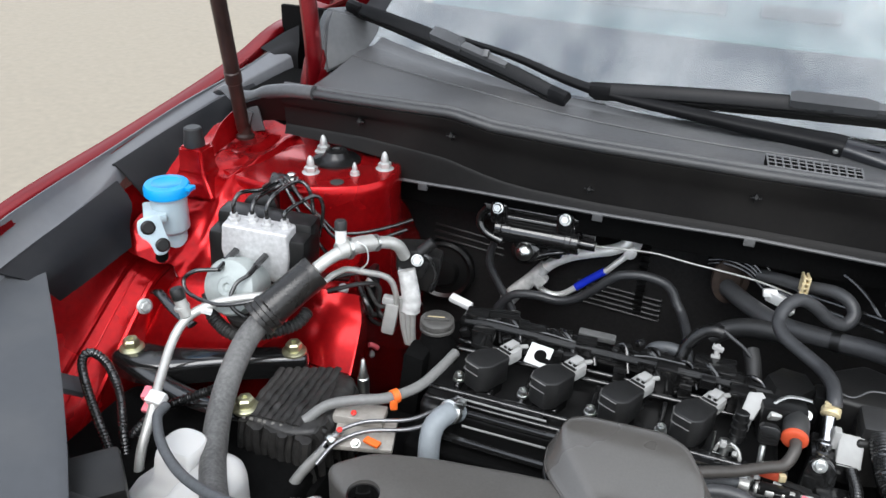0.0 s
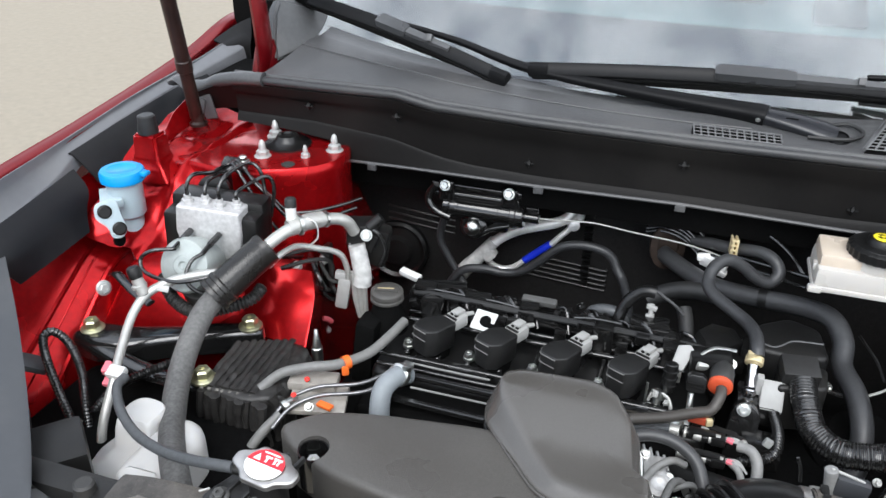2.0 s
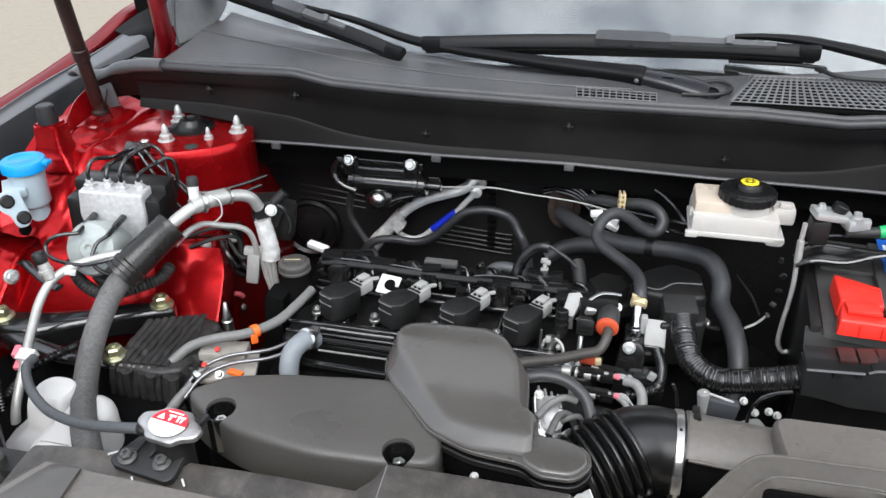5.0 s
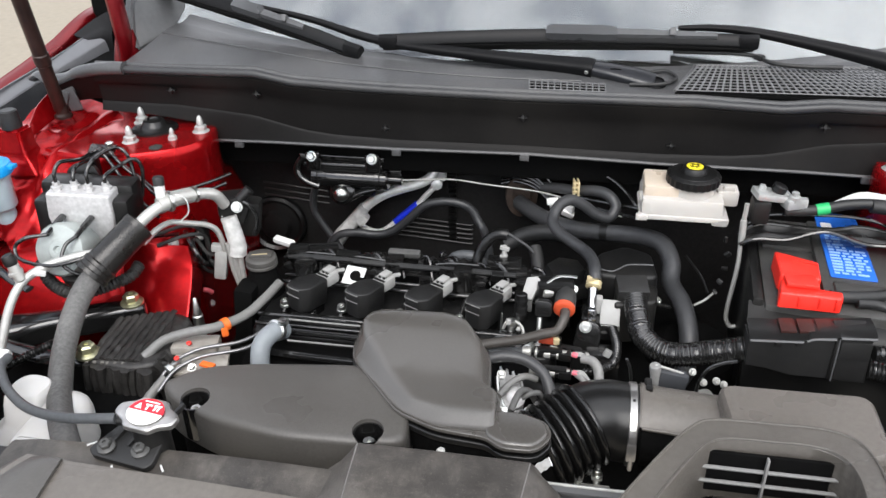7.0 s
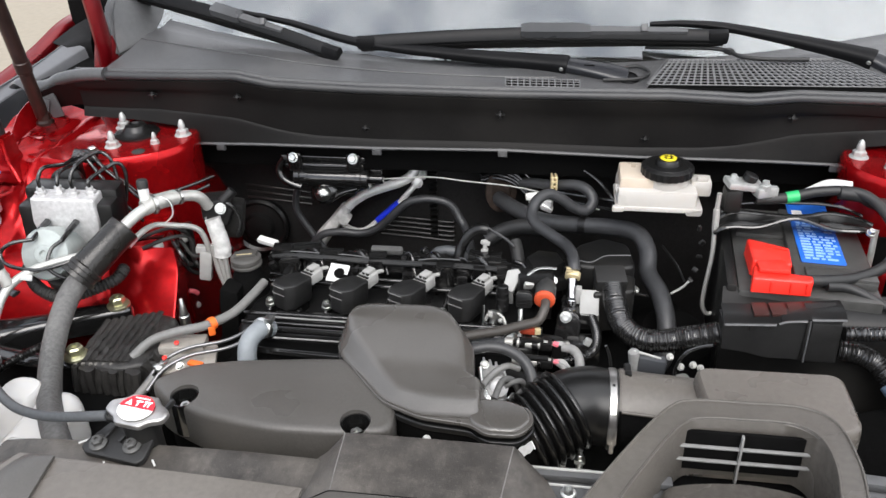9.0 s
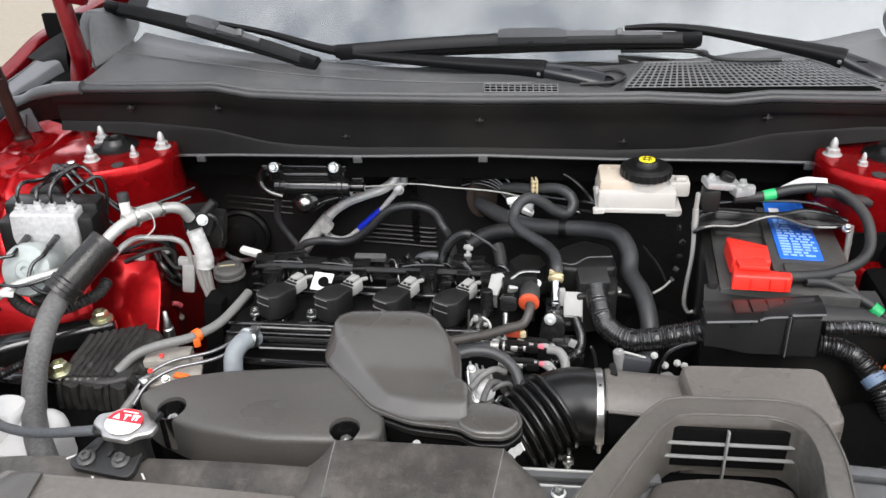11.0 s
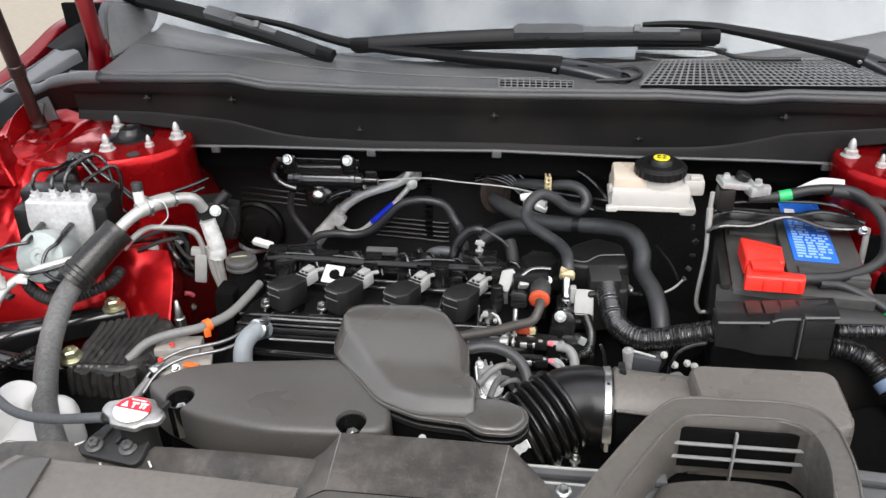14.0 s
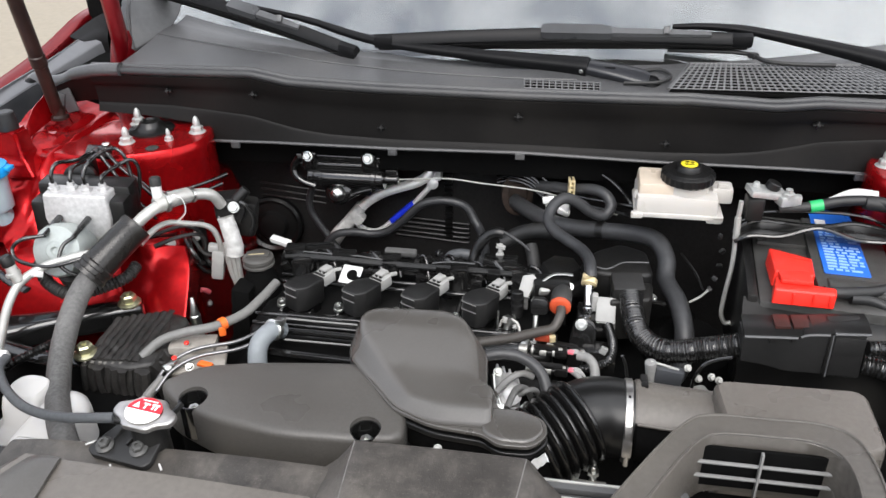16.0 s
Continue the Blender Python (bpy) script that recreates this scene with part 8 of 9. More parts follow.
box(bm, (0.512, 0.09, 1.040), (0.026, 0.02, 0.014), 0.003, (0, 0, 20))
lathe(bm, (0.512, 0.086, 1.044), (0, 0, 1), [(0.008, 0), (0.008, 0.007), (0.005, 0.008), (0.005, 0.013)], 6)
lathe(bm, (0.472, 0.10, 1.048), (0, 0, 1), [(0.006, 0), (0.006, 0.006), (0.004, 0.011)], 6)
box(bm, (0.525, 0.092, 1.035), (0.012, 0.012, 0.022), 0.002)
part("clamp", bm, STUD, ng)
cb = thing("battery_cable", "black battery cable curving round the battery with green tape", "cable", (0.6, 0.05, 1.0))
bm = B()
tube(bm, [(0.505, 0.092, 1.026), (0.542, 0.09, 1.031), (0.585, 0.095, 1.040), (0.628, 0.09, 1.044), (0.652, 0.075, 1.038), (0.668, 0.045, 1.022), (0.668, 0.015, 1.0), (0.650, -0.012, 0.988), (0.61, -0.035, 0.982), (0.57, -0.047, 0.983), (0.54, -0.05, 0.984)], 0.0072, 14)
part("sheath", bm, RUBBER, cb)
bm = B()
tube(bm, [(0.543, 0.09, 1.0312), (0.551, 0.0905, 1.0328), (0.559, 0.0912, 1.0345)], 0.0082, 14)
part("green_tape", bm, GREEN, cb, "green tape band")
bm = B()
tube(bm, [(0.61, 0.09, 1.042), (0.64, 0.09, 1.038), (0.66, 0.095, 1.026), (0.69, 0.10, 1.02)], 0.009, 12)
part("branch", bm, RUBBER, cb)
bm = B()
tube(bm, [(0.572, -0.052, 0.978), (0.60, -0.050, 0.975), (0.63, -0.062, 0.966), (0.655, -0.075, 0.955), (0.672, -0.085, 0.94)], 0.006, 12)
part("lower_branch", bm, RUBBER, cb)
bm = B()
tube(bm, [(0.650, -0.073, 0.957), (0.660, -0.078, 0.95)], 0.0078, 12)
part("green_tape", bm, GREEN, cb, "green tape band")
bm = B()
sheet(bm, [[(0.575, 0.125, 1.030), (0.605, 0.128, 1.044), (0.635, 0.12, 1.046)], [(0.578, 0.105, 1.028), (0.605, 0.105, 1.040), (0.632, 0.105, 1.042)]], 0.0015, 6, 3)
solo("white_tag", bm, WHITE, "curled white paper tag behind the battery cable", "tag")
rt = thing("terminal_cover", "bright red plastic cover over the positive terminal", "terminal cover", (0.5, -0.02, 0.98))
bm = B()
prism(bm, rounded([(-0.026, -0.034), (0.022, -0.037), (0.029, 0.012), (-0.022, 0.032)], 0.004), 0, 0.023, 0.003, pose(0.508, 0.001, 0.9735, -3, 3, 0))
box(bm, (0.520, 0.008, 0.9965), (0.030, 0.003, 0.002), 0.0006, (0, 0, -14))
part("cover", bm, RED_PL, rt)
bm = B()
prism(bm, rounded([(-0.036, -0.019), (0.037, -0.019), (0.041, -0.001), (0.014, 0.002), (0.014, 0.024), (-0.026, 0.026)], 0.004), 0, 0.020, 0.003, pose(0.512, -0.052, 0.973, -4, 2, 0))
box(bm, (0.506, -0.040, 0.996), (0.038, 0.030, 0.006), 0.002, (-4, 2, 0))
for x in (0.500, 0.524, 0.543):
    box(bm, (x, -0.0715, 0.984), (0.003, 0.002, 0.014), 0.0006)
part("flap", bm, RED_PL, rt, "hinged red flap")
# Added panel hides the red tower, so the gap stays dark.
bm = B()
box(bm, (0.712, 0.054, 0.90), (0.115, 0.006, 0.19), 0.002)
solo("dark_gap_panel", bm, BLACK_MATT, "black panel added to darken the gap between battery and strut tower", "shield")
bs = thing("battery_tray", "black plastic battery shield in front of the battery", "battery tray", (0.55, -0.08, 0.85))
bm = B()
sheet(bm, [[(0.448, -0.048, 0.968), (0.55, -0.052, 0.966), (0.66, -0.05, 0.966)], [(0.446, -0.062, 0.960), (0.55, -0.068, 0.958), (0.665, -0.066, 0.958)],
           [(0.444, -0.085, 0.945), (0.55, -0.09, 0.944), (0.67, -0.09, 0.944)], [(0.444, -0.095, 0.90), (0.55, -0.10, 0.90), (0.67, -0.10, 0.90)], [(0.45, -0.095, 0.80), (0.55, -0.10, 0.80), (0.67, -0.10, 0.80)]], 0.004, 5, 3)
part("shield", bm, BLACK, bs)
bm = B()
box(bm, (0.466, 0.04, 0.89), (0.014, 0.19, 0.17), 0.005, (0, 0, -5))
part("side", bm, BLACK, bs)
fb = thing("cable_box", "black plastic cable junction box below the battery", "junction box", (0.51, -0.11, 0.93))
FACE = [(0.437, 0.964), (0.498, 0.968), (0.508, 0.973), (0.532, 0.975), (0.532, 0.919), (0.491, 0.919), (0.462, 0.926), (0.439, 0.928)]
bm = B()
prism(bm, FACE, 0, 0.032, 0, upright((0, -0.098, 0), (0, -1, 0)))
part("box", bm, COIL, fb)
bm = B()
prism(bm, rounded([(0.534, 0.979), (0.571, 0.982), (0.574, 0.917), (0.536, 0.917)], 0.003, 2), 0, 0.036, 0.003, upright((0, -0.096, 0), (0, -1, 0)))
box(bm, (0.554, -0.1325, 0.962), (0.034, 0.002, 0.024), 0.001)
part("end_box", bm, COIL, fb)
bm = B()
sheet(bm, [[(0.438, -0.131, 0.966), (0.498, -0.131, 0.970), (0.510, -0.131, 0.975), (0.574, -0.133, 0.983)], [(0.438, -0.112, 0.968), (0.498, -0.112, 0.972), (0.510, -0.112, 0.976), (0.576, -0.112, 0.984)], [(0.440, -0.086, 0.966), (0.498, -0.086, 0.969), (0.512, -0.086, 0.972), (0.578, -0.086, 0.980)]], 0.003, 3, 3)
part("lid", bm, SATIN, fb)
# Lighter strips paint the gloss highlight of the lid's front edge.
for pts in (((0.438, -0.1325, 0.965), (0.455, -0.1325, 0.966), (0.497, -0.1325, 0.9685)), ((0.500, -0.1325, 0.970), (0.509, -0.1325, 0.974), (0.531, -0.1325, 0.976)), ((0.535, -0.135, 0.980), (0.552, -0.135, 0.981), (0.573, -0.135, 0.9825))):
    part("lid_highlight", tube(B(), pts, 0.0017, 6, 3), WEDGE, fb, "lighter strip painting the highlight on the lid's edge")
for x, z, w, h in ((0.533, 0.948, 0.0035, 0.056), (0.470, 0.963, 0.008, 0.008), (0.492, 0.965, 0.006, 0.006)):
    part("catch", box(B(), (x, -0.1315, z), (w, 0.004, h), 0.001), BLACK, fb)
part("side_seam", tube(B(), [(0.5345, -0.1335, 0.977), (0.535, -0.1335, 0.95), (0.5355, -0.1335, 0.918)], 0.0010, 6, 3), WEDGE, fb, "pale seam")
bm = B()
for k in range(4):
    box(bm, (0.482 + 0.0205 * k, -0.106, 0.9725 + 0.0014 * k), (0.0175, 0.026, 0.004), 0.001, (0, -4, 0))
part("red_window", bm, material("dark_red_plastic", (0.036, 0.011, 0.009), 0.4, 0, 0, 0.2, 90, 0.1, 300), fb, "dull red lid segments")

wl_ = thing("main_loom", "thick black corrugated cable loom running to the junction box", "cable", (0.38, -0.08, 0.92))
bm = B()
tube(bm, [(0.312, -0.018, 0.938), (0.316, -0.045, 0.926), (0.326, -0.078, 0.914), (0.355, -0.10, 0.911), (0.404, -0.103, 0.922), (0.442, -0.105, 0.934)], 0.0150, 18, rib=0.0008, pitch=0.0036)
part("sheath", bm, LOOM, wl_)
bm = B()
box(bm, (0.308, -0.004, 0.943), (0.042, 0.034, 0.020), 0.003, (12, 0, 8))
part("end_collar", bm, COIL, wl_, "square black end block")
w2 = thing("side_loom", "black corrugated cable loom bending down beside the battery", "cable", (0.62, -0.12, 0.91))
bm = B()
tube(bm, [(0.580, -0.11, 0.924), (0.605, -0.115, 0.922), (0.628, -0.125, 0.912), (0.648, -0.15, 0.89), (0.66, -0.18, 0.86), (0.668, -0.22, 0.82)], 0.0135, 18, rib=0.0009, pitch=0.0046)
part("sheath", bm, LOOM, w2)
bm = B()
tube(bm, [(0.640, -0.138, 0.899), (0.6465, -0.147, 0.8925)], 0.0152, 16)
part("band", bm, material("dull_blue_tape", (0.12, 0.17, 0.25), 0.5), w2, "dull blue tape band")
bm = B()
tube(bm, [(0.578, -0.122, 0.955), (0.61, -0.118, 0.954), (0.64, -0.112, 0.950), (0.69, -0.11, 0.935)], 0.0085, 14, rib=0.001, pitch=0.005)
part("upper_sheath", bm, LOOM, w2)
bm = B()
rod(bm, (0.69, -0.11, 0.92), (0.66, -0.13, 0.90), 0.006, 10)
solo("side_plug", bm, ORANGE, "small orange connector beyond the loom", "connector")
bm = B()
tube(bm, [(0.62, -0.25, 0.80), (0.625, -0.26, 0.84), (0.63, -0.30, 0.86), (0.635, -0.33, 0.86)], 0.02, 14)
tube(bm, [(0.60, -0.2, 0.82), (0.60, -0.24, 0.84), (0.595, -0.29, 0.84)], 0.014, 14)
solo("gearbox_cables", bm, RUBBER, "bundle of black cables beside the air filter box", "cable")
bm = B()
box(bm, (0.582, -0.33, 0.86), (0.014, 0.03, 0.05), 0.004)
solo("red_rail_piece", bm, RED_IN, "strip of red painted rail beside the air filter box", "rail")

# ---- sensors and valves at the engine's gearbox end ----
gx = thing("gearbox", "dark cast gearbox housing deep below the hoses", "gearbox", (0.36, 0.0, 0.7))
bm = B()
box(bm, (0.33, 0.02, 0.74), (0.20, 0.26, 0.18), 0.03)
lathe(bm, (0.40, 0.02, 0.80), (0.2, -0.2, 1), [(0.07, 0), (0.07, 0.03), (0.05, 0.05)], 24)
part("housing", bm, BLACK_MATT, gx)
for k in range(5):
    bm = B()
    box(bm, (0.335 + 0.032 * k, -0.15, 0.872 - 0.004 * (k % 2)), (0.026, 0.04, 0.03), 0.006, (0, 0, 12 * k))
    lathe(bm, (0.335 + 0.032 * k, -0.155, 0.885), (0, -0.3, 1), [(0.007, 0), (0.007, 0.006), (0.004, 0.008)], 6)
    part("casting", bm, PIPE, gx, "bare aluminium casting")
bm = B()
rod(bm, (0.331, -0.165, 0.941), (0.336, -0.165, 0.909), 0.0068, 16)
part("breather", bm, SLEEVE, gx, "upright grey breather pipe")
bm = B()
box(bm, (0.353, -0.165, 0.922), (0.034, 0.014, 0.024), 0.004, (0, 8, 0))
part("lug", bm, SLATE, gx, "slate grey cast lug")
part("lug_edge", tube(B(), [(0.331, -0.165, 0.941), (0.347, -0.165, 0.937), (0.364, -0.165, 0.932)], 0.0016, 8), PIPE, gx, "bright machined edge")
for q in ((0.374, -0.165, 0.936), (0.388, -0.165, 0.922), (0.402, -0.165, 0.926), (0.411, -0.165, 0.922)):
    part("gear_bolt", bolt(B(), q, (0.1, -0.8, 0.5), 0.0030, 0.005, 1.5), PIPE, gx, "bright flange bolt")
solo("earth_wire", tube(B(), [(0.382, -0.165, 0.906), (0.383, -0.165, 0.923), (0.391, -0.165, 0.942), (0.405, -0.165, 0.952), (0.421, -0.165, 0.957)], 0.0022, 8), LOOM, "thin gloss black wire arching out of the gap", "wire", "thin wires")
solo("earth_wire", tube(B(), [(0.298, -0.165, 0.946), (0.303, -0.165, 0.933), (0.306, -0.165, 0.916)], 0.0018, 8), LOOM, "thin gloss black wire beside the duct neck", "wire", "thin wires")
ch = thing("control_housing", "black plastic control housing at the engine's rear corner", "housing", (0.3, 0.03, 0.92))
bm = B()
prism(bm, rounded([(0.255, 0.028), (0.262, 0.085), (0.30, 0.112), (0.338, 0.095), (0.345, 0.03), (0.30, 0.022)], 0.01), 0.87, 0.944, 0.006)
prism(bm, rounded([(0.285, -0.03), (0.288, 0.03), (0.345, 0.028), (0.342, -0.015)], 0.008), 0.87, 0.932, 0.005)
part("body", bm, BLACK, ch)
part("side_bolt", bolt(B(), (0.343, 0.01, 0.918), (0.5, -0.8, 0.4), 0.0046, 0.006, 1.4), ZINC, ch, "bright side bolt")
part("side_clip", box(B(), (0.353, 0.008, 0.912), (0.020, 0.006, 0.004), 0.001, (0, 10, 0)), BLACK_GLOSS, ch)
part("edge_line", tube(B(), [(0.265, 0.039, 0.944), (0.283, 0.036, 0.944), (0.302, 0.055, 0.944), (0.32, 0.059, 0.944), (0.339, 0.061, 0.944)], 0.0012, 6), WEDGE, ch, "pale worn edge")
bm = B()
lathe(bm, (0.218, 0.055, 0.88), (0, 0, 1), [(0.032, 0), (0.032, 0.03), (0.034, 0.034), (0.027, 0.054), (0.012, 0.057)], 6, spin=0.4)
box(bm, (0.225, 0.03, 0.908), (0.05, 0.02, 0.02), 0.004, (0, 0, 20))
box(bm, (0.26, 0.055, 0.905), (0.03, 0.03, 0.05), 0.004)
solo("purge_valve", bm, BLACK, "faceted black purge valve behind the coils", "valve")
bm = B()
prism(bm, rounded([(-0.011, -0.016), (0.004, -0.017), (0.012, 0.011), (0.006, 0.017), (-0.008, 0.013)], 0.002), -0.004, 0.004, 0.0012, upright((0.175, -0.020, 0.941), (-0.1, -0.7, 0.7)))
box(bm, (0.174, -0.024, 0.918), (0.006, 0.006, 0.03), 0.0015, (20, 0, 0))
solo("grey_plug", bm, GREY_CON, "pale grey wiring plug beside the fourth coil", "connector")
bm = B()
prism(bm, rounded(rect(0.026, 0.036), 0.002), -0.006, 0.006, 0.0015, upright((0.2815, -0.028, 0.916), (0, -0.75, 0.66)))
box(bm, (0.2665, -0.02, 0.924), (0.008, 0.012, 0.024), 0.002)
box(bm, (0.287, -0.024, 0.893), (0.018, 0.012, 0.014), 0.002)
solo("grey_plug", bm, GREY_CON, "light grey square plug below the housing", "connector")
vv = thing("vent_valve", "black vent valve with an orange-red collar and dark pipe", "valve", (0.2, -0.1, 0.92))
bm = B()
lathe(bm, (0.222, -0.030, 0.938), (-0.05, -1, -0.15), [(0.012, -0.012), (0.014, 0), (0.014, 0.018), (0.011, 0.022)], 24)
part("valve_body", bm, RUBBER, vv)
bm = B()
lathe(bm, (0.221, -0.050, 0.934), (-0.05, -1, -0.15), [(0.012, -0.002), (0.0142, 0), (0.0142, 0.004), (0.0125, 0.0055), (0.008, 0.006)], 28)
part("collar", bm, ORANGE_RED, vv, "orange-red rubber collar")
bm = B()
tube(bm, [(0.222, -0.045, 0.934), (0.222, -0.066, 0.930), (0.214, -0.080, 0.918), (0.195, -0.092, 0.918), (0.165, -0.115, 0.922), (0.135, -0.135, 0.928), (0.11, -0.15, 0.93)], 0.0064, 16)
part("pipe", bm, material("bronze_grey_pipe", (0.055, 0.050, 0.045), 0.4, 0.2), vv, "dark bronze-grey pipe")
bm = B()
tube(bm, [(0.13, -0.155, 0.918), (0.155, -0.150, 0.922), (0.180, -0.152, 0.920), (0.203, -0.165, 0.911), (0.214, -0.185, 0.893), (0.218, -0.20, 0.87)], 0.0070, 16)
solo("vacuum_hose", bm, RUBBER_D, "dark grey vacuum hose bending beside the resonator", "hose")
bm = B()
tube(bm, [(0.13, -0.14, 0.918), (0.145, -0.124, 0.909), (0.158, -0.110, 0.901), (0.174, -0.102, 0.897)], 0.0048, 14)
solo("vacuum_hose", bm, RUBBER_G, "slim grey vacuum hose", "hose")
th = thing("throttle_body", "cast aluminium throttle body crowded with plugs", "throttle body", (0.2, -0.15, 0.86))
bm = B()
box(bm, (0.162, -0.165, 0.868), (0.030, 0.05, 0.036), 0.006, (10, 0, 12))
box(bm, (0.172, -0.205, 0.862), (0.045, 0.026, 0.03), 0.006, (0, 8, 20))
lathe(bm, (0.168, -0.178, 0.878), (0.1, -0.5, 0.8), [(0.014, 0), (0.014, 0.010), (0.009, 0.012), (0.006, 0.010)], 20)
for k in range(4):
    box(bm, (0.150 + 0.008 * k, -0.142, 0.884 - 0.003 * k), (0.003, 0.026, 0.012), 0.001, (0, 0, 15))
rod(bm, (0.150, -0.192, 0.885), (0.156, -0.215, 0.880), 0.0045, 10)
part("casting", bm, SILVER, th)
for x, y, z in ((0.150, -0.150, 0.893), (0.178, -0.172, 0.886), (0.160, -0.205, 0.882), (0.188, -0.200, 0.880)):
    part("bolt", bolt(B(), (x, y, z), (0.1, -0.5, 0.8), 0.0045, 0.004, 1.3), ZINC, th)
# two rows of plugs, each a black body with bright collars and a marked tail
for x0, x1, y, z in ((0.170, 0.238, -0.102, 0.897), (0.182, 0.240, -0.124, 0.885)):
    d = Vector((1, -0.06, -0.03))
    bm = B()
    rod(bm, (x0 + 0.016, y, z), (x1 - 0.008, y - 0.003, z - 0.001), 0.0058, 12)
    box(bm, ((x0 + x1) / 2 + 0.004, y - 0.001, z + 0.004), (0.030, 0.010, 0.007), 0.0015)
    box(bm, (x1 - 0.012, y - 0.002, z), (0.016, 0.014, 0.011), 0.002)
    pl = part("plug", bm, SATIN, th, "black wiring plug")
    for f, w in ((0.02, 0.012), (0.26, 0.004), (0.42, 0.010), (0.66, 0.014)):
        bm = B()
        lathe(bm, (x0 + (x1 - x0) * f, y - 0.002 * f, z), d, [(0.0050, 0), (0.0066, 0.001), (0.0066, w - 0.001), (0.0050, w)], 14)
        part("plug_collar", bm, PIPE, pl, "bright plug collar")
    bm = B()
    box(bm, (x1 + 0.001, y - 0.002, z + 0.002), (0.008, 0.007, 0.004), 0.0012, (0, 0, -20))
    part("plug_tail", bm, PINK, pl, "pink plug tail")
    bm = B()
    for k in (-1, 0, 1):
        tube(bm, [(x1 - 0.004, y + 0.003 * k, z + 0.001), (x1 + 0.010, y + 0.003 * k - 0.002, z + 0.003), (x1 + 0.020, y - 0.008, z - 0.004)], 0.0012, 6)
    part("wires", bm, GREY_CON, pl, "pale thin wires")
for x, y, z, s in ((0.205, -0.078, 0.900, (0.03, 0.012, 0.012)), (0.222, -0.083, 0.893, (0.05, 0.010, 0.008)), (0.245, -0.095, 0.885, (0.02, 0.02, 0.02)), (0.20, -0.150, 0.872, (0.05, 0.02, 0.014)), (0.235, -0.150, 0.868, (0.04, 0.022, 0.02))):
    part("plug_rail", box(B(), (x, y, z), s, 0.002, (0, 4, -6)), SATIN, th, "black plug rail")
rng = random.Random(3)
for i, q in enumerate([(0.15, -0.072, 0.919), (0.164, -0.075, 0.911), (0.187, -0.088, 0.895), (0.197, -0.095, 0.891), (0.211, -0.09, 0.896), (0.253, -0.105, 0.899), (0.28, -0.09, 0.896)]):
    bm = B()
    box(bm, q, (rng.uniform(0.005, 0.011), 0.006, rng.uniform(0.004, 0.010)), 0.001, (rng.uniform(-30, 30), rng.uniform(-40, 40), rng.uniform(-30, 30)))
    part("terminal", bm, (GREY_CON, PIPE, STUD, SATIN)[i % 4], th, "small terminal on a lead")
bm = B()
box(bm, (0.202, -0.085, 0.906), (0.022, 0.010, 0.010), 0.002, (0, 0, -5))
part("seal_block", bm, material("dull_red_seal", (0.30, 0.045, 0.02), 0.5), th, "dull orange seal")
for pts, r, mat in (([(0.248, -0.106, 0.896), (0.262, -0.112, 0.897), (0.270, -0.124, 0.888), (0.270, -0.145, 0.868)], 0.0062, SLEEVE),
                    ([(0.242, -0.126, 0.886), (0.252, -0.134, 0.882), (0.258, -0.148, 0.868)], 0.004, SLEEVE),
                    ([(0.152, -0.196, 0.897), (0.164, -0.174, 0.900), (0.180, -0.158, 0.900), (0.194, -0.152, 0.892)], 0.0042, SLEEVE),
                    ([(0.172, -0.262, 0.932), (0.176, -0.245, 0.936), (0.181, -0.228, 0.934), (0.190, -0.214, 0.922), (0.197, -0.205, 0.900)], 0.0040, SLEEVE_D),
                    ([(0.181, -0.226, 0.922), (0.190, -0.222, 0.926), (0.200, -0.214, 0.922), (0.205, -0.206, 0.905)], 0.0034, SLEEVE_D),
                    ([(0.146, -0.165, 0.900), (0.150, -0.182, 0.890), (0.160, -0.200, 0.880)], 0.0032, ZINC)):
    solo("sensor_lead", tube(B(), pts, r, 10), mat, "short grey sleeved lead by the throttle body", "wire", "sensor leads")
# bright stems and clips in front of the fourth coil
jm = thing("injector_stem", "bright steel injector stem with a small pale clip", "injector", (0.155, -0.06, 0.88), group="injectors")
bm = B()
rod(bm, (0.150, -0.074, 0.880), (0.154, -0.062, 0.908), 0.0052, 12)
lathe(bm, (0.154, -0.062, 0.906), (0.1, 0.3, 1), [(0.0085, 0), (0.0095, 0.002), (0.0095, 0.008), (0.006, 0.010)], 14)
rod(bm, (0.140, -0.070, 0.885), (0.140, -0.060, 0.924), 0.0016, 8)
rod(bm, (0.139, -0.066, 0.898), (0.158, -0.066, 0.898), 0.0018, 8)
part("stem", bm, ZINC, jm)
bm = B()
tube(bm, [(0.158, -0.064, 0.915), (0.166, -0.068, 0.912), (0.170, -0.074, 0.905), (0.169, -0.076, 0.898)], 0.0022, 8)
tube(bm, [(0.150, -0.064, 0.916), (0.146, -0.068, 0.914), (0.143, -0.070, 0.906)], 0.0020, 8)
part("clip", bm, PIPE, jm, "pale wire clip")
bm = B()
rod(bm, (0.164, -0.052, 0.912), (0.164, -0.046, 0.948), 0.0080, 20)
for k in range(3):
    lathe(bm, (0.164, -0.050 + 0.0015 * k, 0.918 + 0.009 * k), (0, 0.15, 1), [(0.0080, 0), (0.0092, 0.001), (0.0092, 0.003), (0.0080, 0.004)], 20)
part("connector", bm, SATIN, jm, "ribbed black connector")
vb = thing("bent_bracket", "bright bent bracket arm behind the orange collar", "bracket", (0.21, -0.02, 0.95))
bm = B()
tube(bm, [(0.192, -0.030, 0.944), (0.197, -0.020, 0.952), (0.209, -0.010, 0.956), (0.222, -0.008, 0.957), (0.235, -0.009, 0.957)], 0.0022, 8, flat=0.6)
part("arm", bm, ZINC, vb)
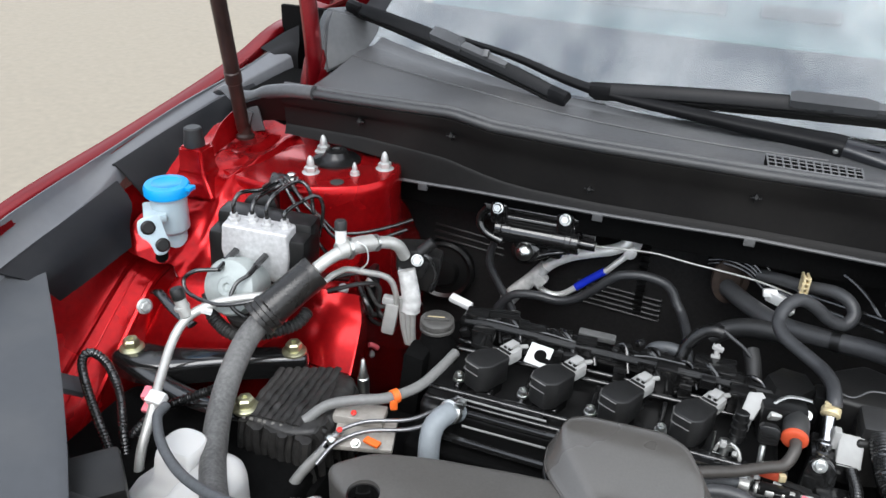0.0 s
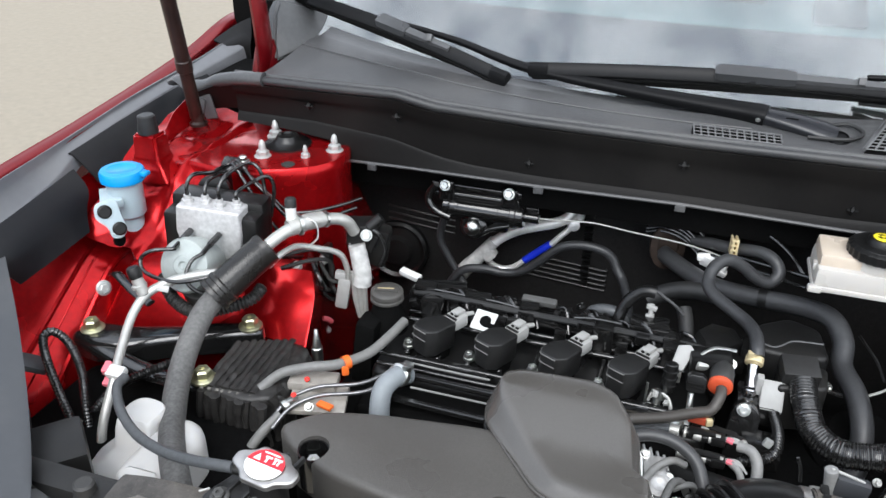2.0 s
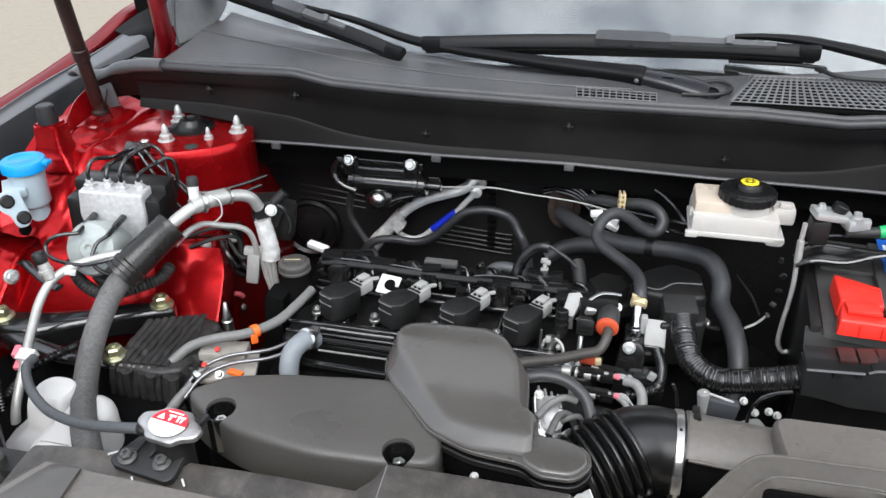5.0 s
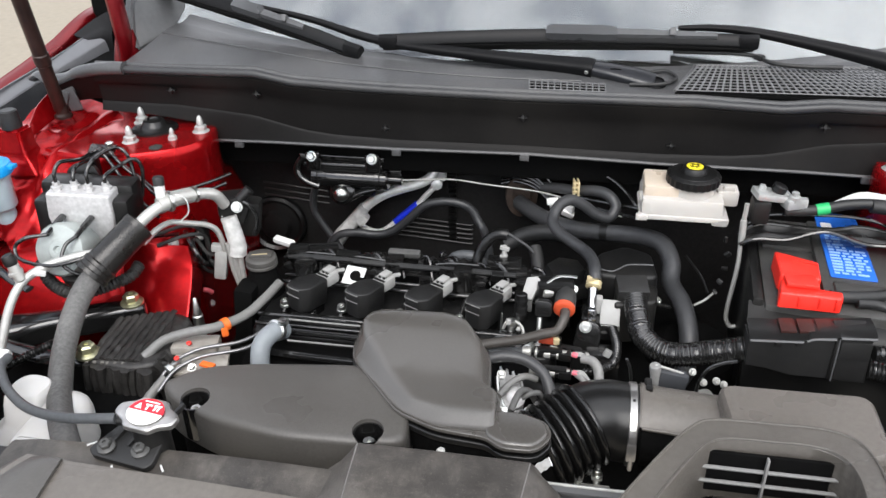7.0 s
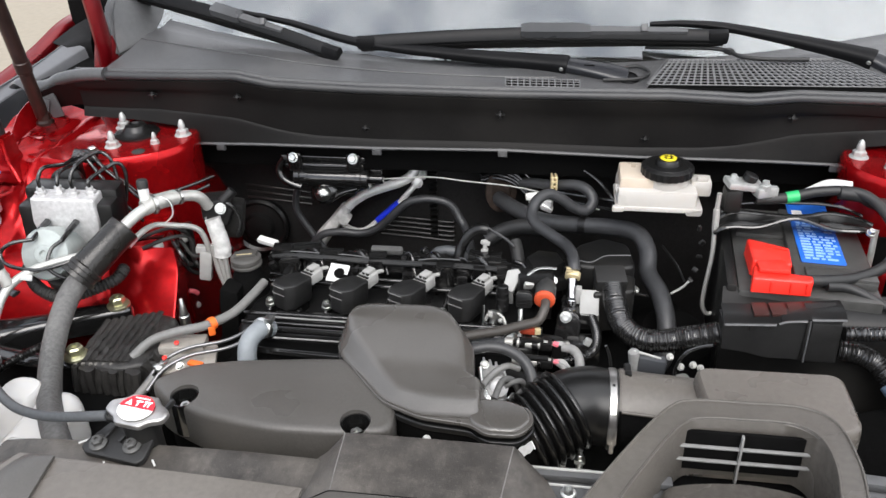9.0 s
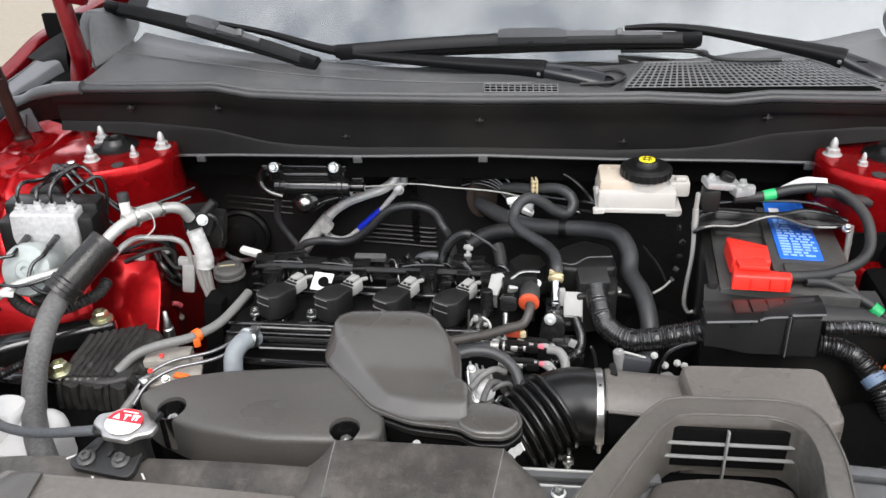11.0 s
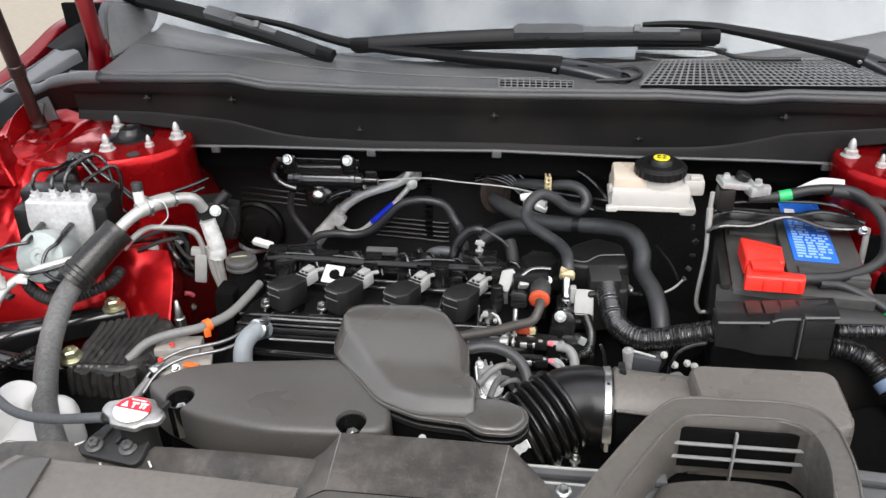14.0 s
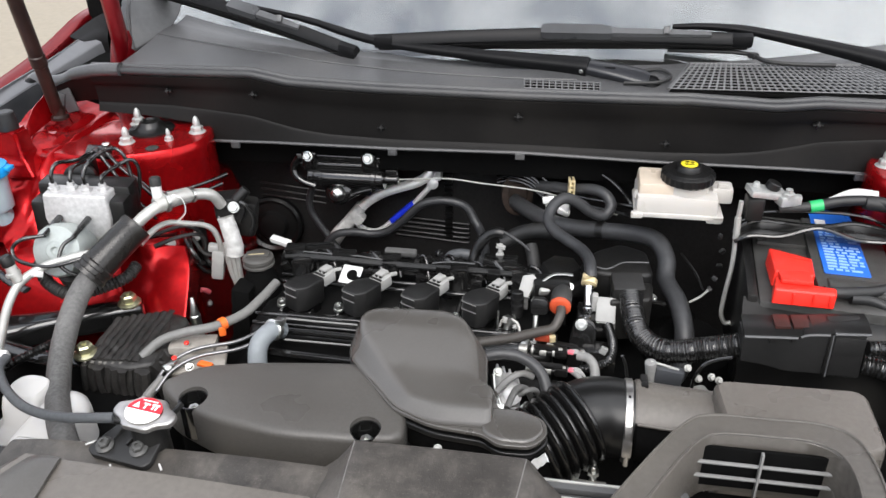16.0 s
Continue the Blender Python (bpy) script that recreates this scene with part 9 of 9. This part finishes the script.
part("screw", bolt(B(), (0.231, -0.020, 0.944), (0, -0.6, 0.8), 0.0048, 0.004, 1.3), ZINC, vb)
bm = B()
box(bm, (0.198, -0.030, 0.941), (0.014, 0.008, 0.012), 0.003, (25, 10, 20))
part("lug", bm, PIPE, vb)
bm = B()
box(bm, (0.207, -0.015, 0.930), (0.05, 0.03, 0.044), 0.005, (0, 0, 8))
part("base", bm, SATIN, vb)
bm = B()
tube(bm, [(0.214, -0.232, 0.878), (0.205, -0.24, 0.885)], 0.004, 8)
solo("tan_clip", bm, TAN, "small tan clip on a lead", "clip")
s = thing("camshaft_sensor", "black plug-topped sensor on a bright stem", "sensor", (0.192, -0.06, 0.88))
bm = B()
prism(bm, rounded([(-0.014, -0.013), (0.014, -0.013), (0.015, 0.008), (0.008, 0.014), (-0.010, 0.014), (-0.015, 0.008)], 0.003), -0.008, 0.006, 0.0015, upright((0.194, -0.058, 0.936), (0, -0.96, 0.25)) @ Matrix.Scale(0.76, 4))
for k in range(3):
    box(bm, (0.194, -0.0645, 0.938 - 0.005 * k), (0.016, 0.002, 0.002), 0.0006, (0, 0, 0))
part("plug", bm, SATIN, s)
bm = B()
rod(bm, (0.191, -0.084, 0.892), (0.190, -0.066, 0.926), 0.0036, 12)
lathe(bm, (0.180, -0.090, 0.893), (0, -0.3, 1), [(0.008, 0), (0.0085, 0.004), (0.006, 0.008), (0.003, 0.009)], 16)
part("stem", bm, ZINC, s, "bright stem")
bm = B()
box(bm, (0.214, -0.089, 0.907), (0.008, 0.006, 0.009), 0.0015, (0, 0, 20))
part("brass_clip", bm, TAN, s, "brass-coloured clip")
bk = thing("solenoid_bracket", "black solenoid bracket with a bright bolt", "bracket", (0.26, -0.05, 0.9))
bm = B()
prism(bm, rounded([(-0.018, -0.022), (0.016, -0.026), (0.020, 0.012), (0.006, 0.026), (-0.012, 0.022)], 0.009, 5), -0.006, 0.004, 0.002, upright((0.252, -0.060, 0.895), (0, -0.95, 0.3)))
box(bm, (0.268, -0.02, 0.895), (0.05, 0.05, 0.03), 0.008)
box(bm, (0.275, -0.075, 0.872), (0.045, 0.04, 0.03), 0.006)
part("plate", bm, BLACK_GLOSS, bk)
part("bolt", bolt(B(), (0.250, -0.065, 0.917), (0, -1, 0.4), 0.0062, 0.005, 1.3), ZINC, bk)
bm = B()
tube(bm, [(0.285, -0.045, 0.905), (0.292, -0.07, 0.895), (0.288, -0.095, 0.885), (0.268, -0.105, 0.878), (0.25, -0.108, 0.876)], 0.0065, 12, rib=0.0006, pitch=0.0035)
solo("sensor_loom", bm, LOOM, "slim black corrugated loom below the solenoid", "cable")
sl = thing("shift_linkage", "dark shift linkage in the gap beside the battery", "linkage", (0.41, 0.02, 0.88))
LINKS = [(0.423, 0.03, 1.009), (0.429, 0.03, 0.987), (0.428, 0.03, 0.965), (0.425, 0.03, 0.944), (0.421, 0.03, 0.927)]
for k, q in enumerate(LINKS):
    bm = B()
    box(bm, q, (0.005 + 0.002 * (k % 2), 0.005, 0.008), 0.0018, (15 * k, 40 * k, 20))
    part("link", bm, BLACK, sl, "dark grey linkage joint")
bm = B()
tube(bm, [(0.39, 0.12, 0.93), (0.41, 0.09, 0.915), (0.42, 0.07, 0.90)], 0.0018, 6)
part("cable", bm, SATIN, sl)
bm = B()
tube(bm, [(0.421, 0.03, 0.927), (0.41, 0.03, 0.913), (0.397, 0.03, 0.903)], 0.0018, 6)
part("cable", bm, PIPE, sl)
